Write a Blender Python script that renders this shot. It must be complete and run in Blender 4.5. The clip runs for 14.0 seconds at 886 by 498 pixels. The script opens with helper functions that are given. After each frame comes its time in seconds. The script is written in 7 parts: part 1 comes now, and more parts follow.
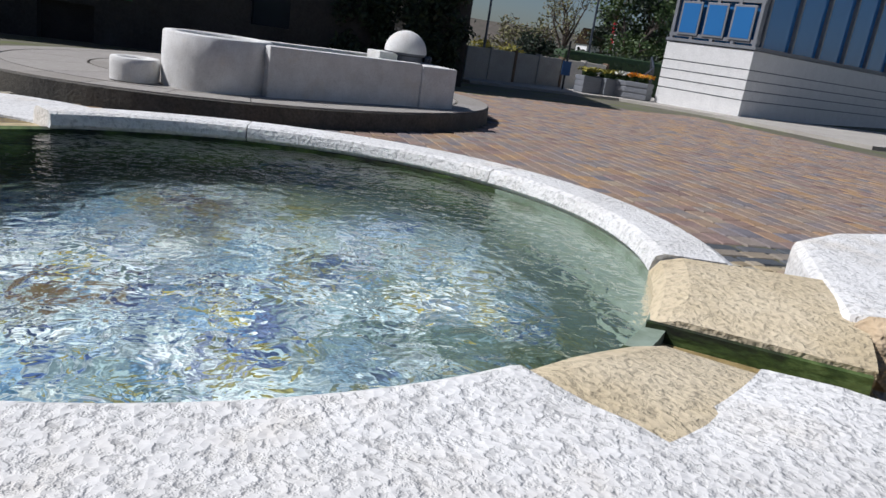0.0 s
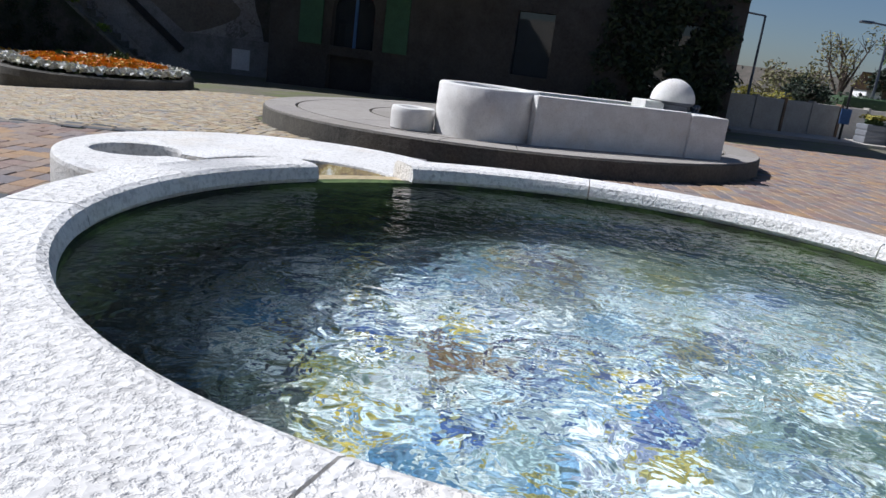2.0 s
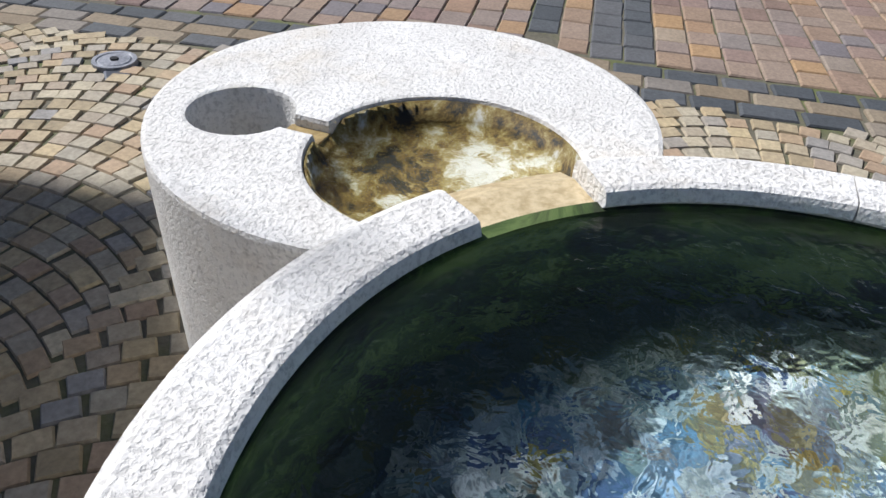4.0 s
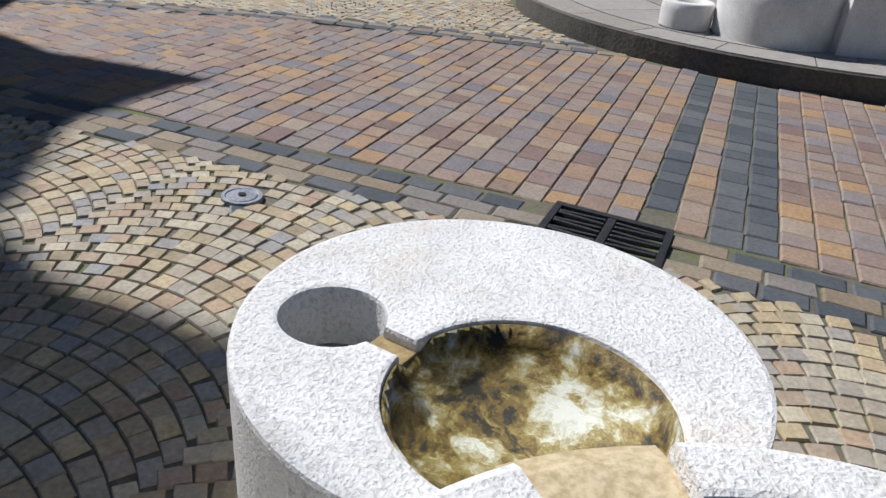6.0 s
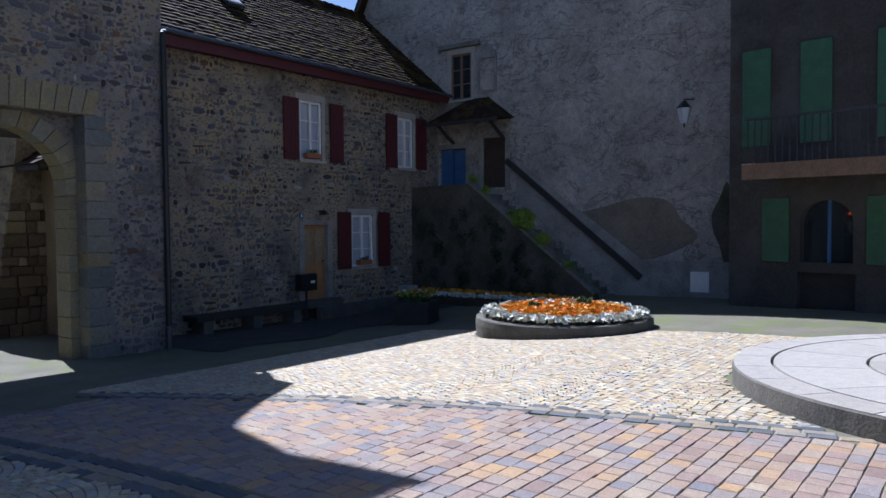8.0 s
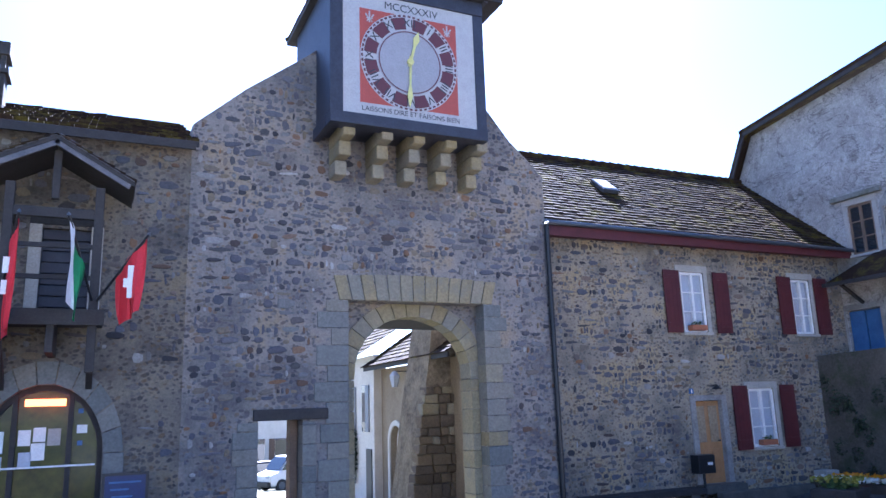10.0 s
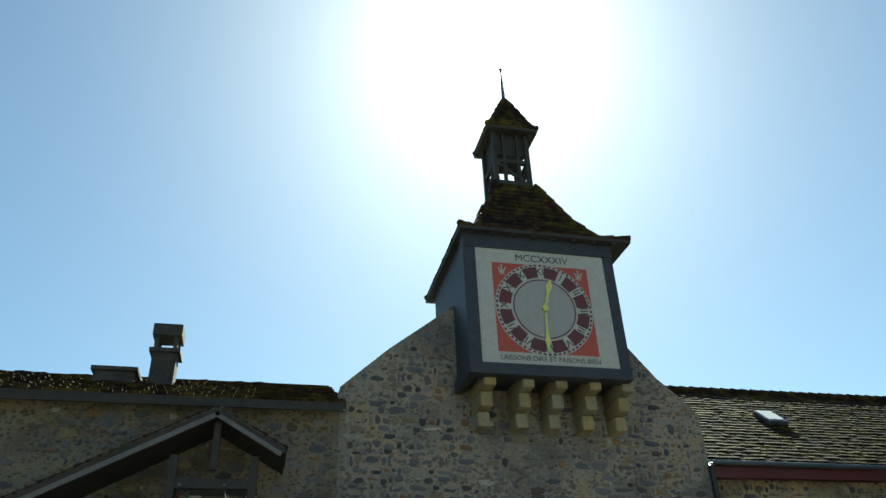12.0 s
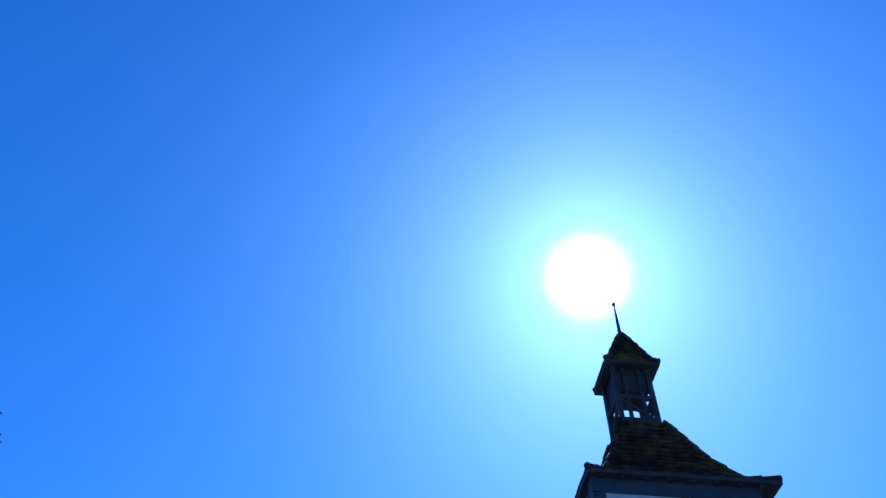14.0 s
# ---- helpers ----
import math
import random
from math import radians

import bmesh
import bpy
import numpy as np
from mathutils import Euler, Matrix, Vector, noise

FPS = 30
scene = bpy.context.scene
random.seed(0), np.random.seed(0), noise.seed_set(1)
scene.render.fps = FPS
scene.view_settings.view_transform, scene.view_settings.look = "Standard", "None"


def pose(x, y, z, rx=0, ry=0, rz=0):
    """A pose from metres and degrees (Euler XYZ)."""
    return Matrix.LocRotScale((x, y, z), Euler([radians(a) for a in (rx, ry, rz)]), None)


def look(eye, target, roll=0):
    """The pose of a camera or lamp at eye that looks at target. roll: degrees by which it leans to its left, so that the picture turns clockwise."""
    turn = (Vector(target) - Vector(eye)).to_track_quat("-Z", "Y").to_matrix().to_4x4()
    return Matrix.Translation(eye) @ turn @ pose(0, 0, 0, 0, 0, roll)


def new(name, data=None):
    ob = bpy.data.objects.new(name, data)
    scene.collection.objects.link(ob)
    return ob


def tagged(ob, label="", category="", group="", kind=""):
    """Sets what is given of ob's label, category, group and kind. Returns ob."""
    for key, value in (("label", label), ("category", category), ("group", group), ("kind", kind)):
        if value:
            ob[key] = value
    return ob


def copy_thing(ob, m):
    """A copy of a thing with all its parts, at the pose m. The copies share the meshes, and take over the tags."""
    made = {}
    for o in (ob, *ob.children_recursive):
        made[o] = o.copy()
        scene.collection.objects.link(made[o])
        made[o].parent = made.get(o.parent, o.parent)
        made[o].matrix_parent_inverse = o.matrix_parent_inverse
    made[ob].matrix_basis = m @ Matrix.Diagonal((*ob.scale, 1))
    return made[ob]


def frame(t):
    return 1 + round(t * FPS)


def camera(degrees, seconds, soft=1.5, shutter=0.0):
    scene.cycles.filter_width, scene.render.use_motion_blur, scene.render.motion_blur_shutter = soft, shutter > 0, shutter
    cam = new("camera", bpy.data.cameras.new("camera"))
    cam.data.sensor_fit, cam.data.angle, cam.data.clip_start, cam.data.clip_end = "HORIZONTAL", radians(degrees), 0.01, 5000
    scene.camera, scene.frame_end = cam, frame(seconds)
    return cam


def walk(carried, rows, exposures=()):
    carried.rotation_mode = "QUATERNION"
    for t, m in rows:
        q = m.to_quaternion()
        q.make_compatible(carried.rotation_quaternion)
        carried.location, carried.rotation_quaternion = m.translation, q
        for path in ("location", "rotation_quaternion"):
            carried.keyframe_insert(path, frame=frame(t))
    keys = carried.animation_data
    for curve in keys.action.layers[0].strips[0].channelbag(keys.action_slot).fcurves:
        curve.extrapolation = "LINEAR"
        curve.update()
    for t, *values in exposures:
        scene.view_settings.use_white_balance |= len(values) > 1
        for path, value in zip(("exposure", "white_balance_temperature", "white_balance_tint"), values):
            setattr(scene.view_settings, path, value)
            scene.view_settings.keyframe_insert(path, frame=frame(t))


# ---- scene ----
cam = camera(61.57, 14.0)
PATH = [
    (0.0, pose(-0.039, -0.111, 0.973, 73.84, -8.19, -105.29)),
    (0.5, pose(-0.016, -0.070, 0.955, 74.84, -6.62, -100.02)),
    (1.0, pose(-0.019, -0.029, 0.981, 75.52, -6.92, -94.24)),
    (1.5, pose(-0.002, 0.004, 0.954, 75.52, -7.00, -89.46)),
    (2.0, pose(0.039, 0.071, 0.964, 74.84, -7.05, -86.84)),
    (2.2, pose(0.086, 0.099, 0.981, 74.06, -5.16, -86.07)),
    (4.3, pose(0.548, 0.261, 1.299, 51.58, -3.02, -78.27)),
    (4.5, pose(0.558, 0.270, 1.313, 53.91, -4.48, -79.06)),
    (5.0, pose(0.591, 0.276, 1.336, 56.14, -4.35, -75.35)),
    (5.5, pose(0.635, 0.252, 1.346, 57.15, -3.80, -72.04)),
    (6.0, pose(0.662, 0.271, 1.382, 61.06, -4.87, -67.92)),
    (6.5, pose(0.695, 0.332, 1.482, 69.75, -3.54, -64.13)),
    (7.0, pose(0.697, 0.364, 1.557, 76.88, -1.70, -61.09)),
    (7.2, pose(0.704, 0.371, 1.579, 79.69, -1.48, -59.72)),
    (9.3, pose(0.729, 0.419, 1.600, 96.74, 2.35, -38.19)),
    (9.5, pose(0.730, 0.444, 1.604, 98.27, 1.94, -34.79)),
    (10.0, pose(0.744, 0.392, 1.525, 102.11, 1.81, -24.49)),
    (10.5, pose(0.741, 0.409, 1.548, 106.19, 1.14, -16.79)),
    (11.0, pose(0.739, 0.401, 1.612, 111.74, 1.63, -12.74)),
    (11.5, pose(0.740, 0.415, 1.638, 116.64, 1.33, -12.81)),
    (12.0, pose(0.769, 0.409, 1.638, 121.03, 2.13, -12.87)),
    (12.5, pose(0.714, 0.480, 1.588, 124.50, 2.13, -9.68)),
    (13.0, pose(0.672, 0.563, 1.625, 126.10, -0.52, -3.98)),
    (13.5, pose(0.644, 0.632, 1.668, 131.92, -2.04, -1.81)),
    (14.0, pose(0.658, 0.609, 1.789, 139.43, -1.21, -4.84)),
]
EXPOSURES = [(0.0, -0.08, 5950, 13), (2.2, 0.2, 5850, 13), (4.3, 0.2, 6100, 12), (6.0, 0.12, 6000, 12), (6.5, 0.08, 5900, 12), (7.2, 0.1, 5700, 12), (9.3, 2.88, 5000, 22), (10.5, 3.0, 5000, 22), (11.0, 2.85, 5100, 20), (11.5, 2.1, 6200, 12), (12.0, 1.6, 6600, -16), (12.5, 1.15, 5000, -14), (13.2, 0.95, 4050, -6), (14.0, 0.8, 3500, 8)]
walk(cam, PATH, EXPOSURES)
SUN_AZ, SUN_EL = -19.6, 46.5          # degrees from +y (negative: towards +x), and above the horizon
sun_dir = Vector((math.sin(radians(-SUN_AZ)) * math.cos(radians(SUN_EL)), math.cos(radians(SUN_AZ)) * math.cos(radians(SUN_EL)), math.sin(radians(SUN_EL))))
world = bpy.data.worlds.new("sky_world")
scene.world = world
world.use_nodes = True
wn, wl = world.node_tree.nodes, world.node_tree.links
sky = wn.new("ShaderNodeTexSky")
sky.sky_type = "NISHITA"
sky.sun_disc = False
sky.sun_elevation = radians(SUN_EL)
sky.sun_rotation = radians(-SUN_AZ)
sky.altitude = 400
sky.air_density = 1.0
sky.dust_density = 1.0
sky.ozone_density = 4.0
wl.new(sky.outputs[0], wn["Background"].inputs[0])
wn["Background"].inputs[1].default_value = 0.05
# the bright aureole round the sun
direction = wn.new("ShaderNodeTexCoord").outputs["Generated"]
nearness = wn.new("ShaderNodeVectorMath")
nearness.operation = "DOT_PRODUCT"
nearness.inputs[1].default_value = sun_dir
wl.new(direction, nearness.inputs[0])
glow_total = wn["Background"].outputs[0]
for glow_power, glow_strength in ((2600.0, 20.0), (200.0, 0.25)):
    falloff = wn.new("ShaderNodeMath")
    falloff.operation, falloff.use_clamp = "POWER", True
    falloff.inputs[1].default_value = glow_power
    wl.new(nearness.outputs["Value"], falloff.inputs[0])
    amount = wn.new("ShaderNodeMath")
    amount.operation = "MULTIPLY"
    amount.inputs[1].default_value = glow_strength
    wl.new(falloff.outputs[0], amount.inputs[0])
    glow = wn.new("ShaderNodeBackground")
    glow.inputs[0].default_value = (1.0, 0.97, 0.92, 1)
    wl.new(amount.outputs[0], glow.inputs[1])
    total = wn.new("ShaderNodeAddShader")
    wl.new(glow_total, total.inputs[0])
    wl.new(glow.outputs[0], total.inputs[1])
    glow_total = total.outputs[0]
wl.new(glow_total, wn["World Output"].inputs[0])
sun = new("sun", bpy.data.lights.new("sun", "SUN"))
sun.data.energy = 5.0
sun.data.angle = radians(0.53)
sun.data.color = (1.0, 0.965, 0.91)
sun.matrix_world = look(sun_dir * 50, (0, 0, 0))
# ---- materials ----
def material(name, build):
    m = bpy.data.materials.new(name)
    m.use_nodes = True
    nt = m.node_tree
    build(nt, nt.nodes["Principled BSDF"])
    return m


def node(nt, kind, **sets):
    n = nt.nodes.new(kind)
    for k, v in sets.items():
        if k in ("Scale", "Detail", "Roughness", "Distortion", "Strength", "Distance", "Randomness", "W"):
            n.inputs[k].default_value = v
    return n


def coords(nt, scale=(1, 1, 1)):
    g = nt.nodes.new("ShaderNodeNewGeometry")
    mp = nt.nodes.new("ShaderNodeMapping")
    mp.inputs["Scale"].default_value = scale
    nt.links.new(g.outputs["Position"], mp.inputs[0])
    return mp.outputs[0]


def ramp(nt, src, stops):
    r = nt.nodes.new("ShaderNodeValToRGB")
    e = r.color_ramp.elements
    while len(e) > 1:
        e.remove(e[-1])
    for i, (p, c) in enumerate(stops):
        el = e[0] if i == 0 else e.new(p)
        el.position, el.color = p, (*c, 1)
    nt.links.new(src, r.inputs[0])
    return r.outputs[0]


def mixc(nt, fac, a, b, mode="MIX"):
    m = nt.nodes.new("ShaderNodeMix")
    m.data_type, m.blend_type = "RGBA", mode
    for sock, v in ((m.inputs[0], fac), (m.inputs[6], a), (m.inputs[7], b)):
        if isinstance(v, (int, float)):
            sock.default_value = v
        elif isinstance(v, tuple):
            sock.default_value = (*v, 1)
        else:
            nt.links.new(v, sock)
    return m.outputs[2]


def noise_tex(nt, co, scale, detail=4, rough=0.6, dist=0.0):
    n = node(nt, "ShaderNodeTexNoise", Scale=scale, Detail=detail, Roughness=rough, Distortion=dist)
    nt.links.new(co, n.inputs["Vector"])
    return n.outputs[0]


def bump(nt, p, height, strength, dist=0.01):
    b = node(nt, "ShaderNodeBump", Strength=strength, Distance=dist)
    nt.links.new(height, b.inputs["Height"])
    nt.links.new(b.outputs[0], p.inputs["Normal"])


def rough_mat(name, dark, light, scale=3.0, fine=40.0, rough=0.85, relief=0.3, dist=0.01, metal=0.0, stain=None, stain_scale=1.2, stain_amount=0.5):
    """A mineral, painted or wooden surface: two scales of colour, an optional stain and fine relief."""
    def build(nt, p):
        co = coords(nt)
        big, small = noise_tex(nt, co, scale, 5), noise_tex(nt, co, fine, 3)
        c = ramp(nt, big, [(0.3, dark), (0.7, light)])
        c = mixc(nt, 0.35, c, ramp(nt, small, [(0.3, tuple(0.55 * v for v in dark)), (0.7, tuple(min(1, 1.15 * v) for v in light))]))
        if stain:
            s = ramp(nt, noise_tex(nt, co, stain_scale, 6, 0.7), [(0.48, (0, 0, 0)), (0.66, (stain_amount,) * 3)])
            c = mixc(nt, s, c, stain)
        nt.links.new(c, p.inputs["Base Color"])
        p.inputs["Roughness"].default_value = rough
        p.inputs["Metallic"].default_value = metal
        bump(nt, p, small, relief, dist)
    return material(name, build)


def pieces_mat(name, stops, per="island", fine=60.0, rough=0.85, relief=0.35, lichen=None):
    """Stones, tiles or bricks: each piece takes a colour of its own."""
    def build(nt, p):
        co = coords(nt)
        if per == "island":
            src = nt.nodes.new("ShaderNodeNewGeometry").outputs["Random Per Island"]
        else:
            src = nt.nodes.new("ShaderNodeObjectInfo").outputs["Random"]
        c = ramp(nt, src, stops)
        small = noise_tex(nt, co, fine, 4)
        c = mixc(nt, 0.5, c, ramp(nt, small, [(0.3, (0.35, 0.35, 0.36)), (0.7, (1.0, 1.0, 1.0))]), "MULTIPLY")
        c = mixc(nt, 0.4, c, ramp(nt, noise_tex(nt, co, 9, 4), [(0.3, (0.55, 0.53, 0.5)), (0.7, (1.0, 1.0, 1.0))]), "MULTIPLY")
        if lichen:
            s = ramp(nt, noise_tex(nt, co, 2.3, 6, 0.7), [(0.5, (0, 0, 0)), (0.68, (0.75,) * 3)])
            c = mixc(nt, s, c, lichen)
        nt.links.new(c, p.inputs["Base Color"])
        p.inputs["Roughness"].default_value = rough
        bump(nt, p, small, relief, 0.006)
    return material(name, build)


def plain(name, colour, rough=0.6, metal=0.0):
    return rough_mat(name, tuple(0.85 * v for v in colour), colour, 5, 50, rough, 0.08, 0.003, metal)


def granite_build(nt, p, dark=(0.66, 0.64, 0.605), light=(0.82, 0.81, 0.785)):
    co = coords(nt)
    v = node(nt, "ShaderNodeTexVoronoi", Scale=170.0)
    nt.links.new(co, v.inputs["Vector"])
    pits = ramp(nt, noise_tex(nt, co, 120, 3, 0.65), [(0.34, (0, 0, 0)), (0.52, (1, 1, 1))])
    c = ramp(nt, noise_tex(nt, co, 6, 5), [(0.3, dark), (0.7, light)])
    c = mixc(nt, 0.14, c, ramp(nt, v.outputs["Distance"], [(0.0, (0.30, 0.29, 0.28)), (0.5, (0.9, 0.9, 0.88))]), "MULTIPLY")
    c = mixc(nt, 0.26, c, pits, "MULTIPLY")
    s = ramp(nt, noise_tex(nt, co, 3.1, 5, 0.7), [(0.55, (0, 0, 0)), (0.75, (0.35,) * 3)])
    c = mixc(nt, s, c, (0.55, 0.43, 0.25))
    nt.links.new(c, p.inputs["Base Color"])
    p.inputs["Roughness"].default_value = 0.9
    bump(nt, p, mixc(nt, 0.5, pits, v.outputs["Distance"]), 0.7, 0.0035)


def wet_build(nt, p):
    co = coords(nt)
    n = noise_tex(nt, co, 60, 4)
    c = ramp(nt, noise_tex(nt, co, 14, 5), [(0.3, (0.42, 0.31, 0.15)), (0.7, (0.62, 0.50, 0.30))])
    nt.links.new(mixc(nt, 0.35, c, ramp(nt, n, [(0.35, (0.2, 0.15, 0.08)), (0.6, (0.8, 0.7, 0.5))])), p.inputs["Base Color"])
    p.inputs["Roughness"].default_value = 0.35
    bump(nt, p, n, 0.5, 0.005)


def algae_build(nt, p):
    co = coords(nt, (1, 1, 2.6))
    c = ramp(nt, noise_tex(nt, co, 5, 7, 0.72, 0.9), [(0.36, (0.003, 0.005, 0.002)), (0.46, (0.014, 0.026, 0.004)), (0.54, (0.04, 0.075, 0.012)), (0.62, (0.10, 0.15, 0.04)), (0.72, (0.02, 0.03, 0.006))])
    nt.links.new(c, p.inputs["Base Color"])
    p.inputs["Roughness"].default_value = 0.8
    bump(nt, p, noise_tex(nt, co, 40, 4), 0.4, 0.005)


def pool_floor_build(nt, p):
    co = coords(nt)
    # Warped cells paint a caustic light pattern over the pale pebbles.
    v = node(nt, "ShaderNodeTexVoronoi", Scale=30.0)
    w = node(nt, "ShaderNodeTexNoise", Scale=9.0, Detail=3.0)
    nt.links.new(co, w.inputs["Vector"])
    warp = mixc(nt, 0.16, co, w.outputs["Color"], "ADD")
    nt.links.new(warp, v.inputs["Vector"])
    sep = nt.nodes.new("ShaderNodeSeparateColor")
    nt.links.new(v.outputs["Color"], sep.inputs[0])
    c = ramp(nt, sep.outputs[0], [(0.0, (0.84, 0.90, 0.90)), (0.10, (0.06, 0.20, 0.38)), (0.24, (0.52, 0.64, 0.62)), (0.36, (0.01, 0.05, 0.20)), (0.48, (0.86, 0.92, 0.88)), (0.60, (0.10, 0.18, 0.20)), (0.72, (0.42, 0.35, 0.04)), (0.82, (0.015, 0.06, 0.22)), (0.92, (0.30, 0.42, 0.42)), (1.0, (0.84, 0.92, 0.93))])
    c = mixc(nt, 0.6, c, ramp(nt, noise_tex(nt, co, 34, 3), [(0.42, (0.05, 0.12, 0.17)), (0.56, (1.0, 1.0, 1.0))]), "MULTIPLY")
    rust = ramp(nt, noise_tex(nt, co, 4.2, 5, 0.65, 0.3), [(0.60, (0, 0, 0)), (0.66, (0.9,) * 3)])
    c = mixc(nt, rust, c, (0.12, 0.065, 0.008))
    for spot, reach, hue in (((1.243, 0.028, 0.47), 0.13, (0.045, 0.026, 0.003)), ((1.149, 0.273, 0.47), 0.07, (0.05, 0.032, 0.004)), ((1.33, -0.19, 0.47), 0.13, (0.055, 0.07, 0.012))):
        gap = nt.nodes.new("ShaderNodeVectorMath")
        gap.operation = "DISTANCE"
        gap.inputs[1].default_value = spot
        nt.links.new(mixc(nt, 0.22, co, w.outputs["Color"], "ADD"), gap.inputs[0])
        patch_ = ramp(nt, gap.outputs["Value"], [(reach * 0.8, (0.93,) * 3), (reach * 1.3, (0, 0, 0))])
        c = mixc(nt, patch_, c, hue)
    blue = ramp(nt, noise_tex(nt, co, 3.1, 4, 0.6, 0.5), [(0.52, (0, 0, 0)), (0.68, (0.6,) * 3)])
    c = mixc(nt, blue, c, (0.03, 0.10, 0.15))
    moss = ramp(nt, noise_tex(nt, co, 2.6, 6, 0.7, 0.8), [(0.50, (0, 0, 0)), (0.62, (0.72,) * 3)])
    c = mixc(nt, moss, c, (0.04, 0.07, 0.02))
    # Dark algae-green ring at the wall foot, added to carry the pool's shade.
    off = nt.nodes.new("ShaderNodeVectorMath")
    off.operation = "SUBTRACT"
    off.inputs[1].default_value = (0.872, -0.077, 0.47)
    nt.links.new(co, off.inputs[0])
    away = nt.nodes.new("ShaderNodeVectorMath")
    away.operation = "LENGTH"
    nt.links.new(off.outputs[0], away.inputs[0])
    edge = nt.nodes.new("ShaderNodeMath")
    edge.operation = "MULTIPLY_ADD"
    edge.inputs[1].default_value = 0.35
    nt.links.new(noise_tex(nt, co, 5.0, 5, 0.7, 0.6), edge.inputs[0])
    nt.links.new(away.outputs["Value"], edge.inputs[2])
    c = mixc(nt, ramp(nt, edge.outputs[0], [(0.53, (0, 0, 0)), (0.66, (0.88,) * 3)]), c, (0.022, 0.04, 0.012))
    nt.links.new(c, p.inputs["Base Color"])
    p.inputs["Roughness"].default_value = 0.8
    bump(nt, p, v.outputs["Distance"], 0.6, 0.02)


def bowl_build(nt, p):
    co = coords(nt)
    c = ramp(nt, noise_tex(nt, co, 11, 7, 0.75, 0.3), [(0.40, (0.010, 0.010, 0.004)), (0.47, (0.13, 0.08, 0.008)), (0.53, (0.24, 0.19, 0.06)), (0.62, (0.48, 0.48, 0.42))])
    nt.links.new(c, p.inputs["Base Color"])
    p.inputs["Roughness"].default_value = 0.7
    bump(nt, p, noise_tex(nt, co, 70, 4), 0.4, 0.004)


def water_build(nt, p):
    co = coords(nt, (1, 1, 1))
    p.inputs["Base Color"].default_value = (0.93, 0.985, 0.99, 1)
    p.inputs["Roughness"].default_value = 0.0
    p.inputs["IOR"].default_value = 1.33
    p.inputs["Transmission Weight"].default_value = 1.0
    v = node(nt, "ShaderNodeTexNoise", Scale=34.0, Detail=2.5, Roughness=0.5, Distortion=0.3)
    nt.links.new(co, v.inputs["Vector"])
    bump(nt, p, v.outputs[0], 0.6, 0.012)


def glass_build(tint):
    def build(nt, p):
        p.inputs["Base Color"].default_value = (*tint, 1)
        p.inputs["Roughness"].default_value = 0.03
        p.inputs["Specular IOR Level"].default_value = 1.0
        bump(nt, p, noise_tex(nt, coords(nt), 2.0, 1), 0.03, 0.01)
    return build


def rubble_mortar_build(nt, p, tint=(1.0, 1.0, 1.0)):
    co = coords(nt)
    big = noise_tex(nt, co, 0.9, 5, 0.65)
    c = ramp(nt, big, [(0.30, (0.0912, 0.0912, 0.095)), (0.42, (0.19, 0.1786, 0.1634)), (0.54, (0.2736, 0.2508, 0.2166)), (0.64, (0.304, 0.2508, 0.1672)), (0.75, (0.228, 0.2204, 0.2052))])
    v = node(nt, "ShaderNodeTexVoronoi", Scale=11.0)
    mp = nt.nodes.new("ShaderNodeMapping")
    mp.inputs["Scale"].default_value = (1.0, 1.0, 1.5)
    nt.links.new(mixc(nt, 0.10, co, noise_tex(nt, co, 7, 3), "ADD"), mp.inputs[0])
    nt.links.new(mp.outputs[0], v.inputs["Vector"])
    sep = nt.nodes.new("ShaderNodeSeparateColor")
    nt.links.new(v.outputs["Color"], sep.inputs[0])
    pebble = ramp(nt, sep.outputs[0], [(0.0, (0.0532, 0.0532, 0.0646)), (0.35, (0.1216, 0.1178, 0.1216)), (0.55, (0.0836, 0.076, 0.076)), (0.75, (0.2052, 0.152, 0.0912)), (0.9, (0.1672, 0.1672, 0.1672))])
    cover = ramp(nt, mixc(nt, 0.5, v.outputs["Distance"], noise_tex(nt, co, 1.6, 4), "MIX"), [(0.40, (0.85,) * 3), (0.50, (0, 0, 0))])
    c = mixc(nt, cover, c, pebble)
    small = noise_tex(nt, co, 28, 5, 0.7)
    c = mixc(nt, 0.5, c, ramp(nt, small, [(0.32, (0.3, 0.29, 0.28)), (0.7, (1, 1, 1))]), "MULTIPLY")
    nt.links.new(c, p.inputs["Base Color"])
    p.inputs["Roughness"].default_value = 0.95
    bump(nt, p, small, 0.7, 0.03)
    warm = mixc(nt, 1.0, c, tint, "MULTIPLY")
    nt.links.new(warm, p.inputs["Base Color"])


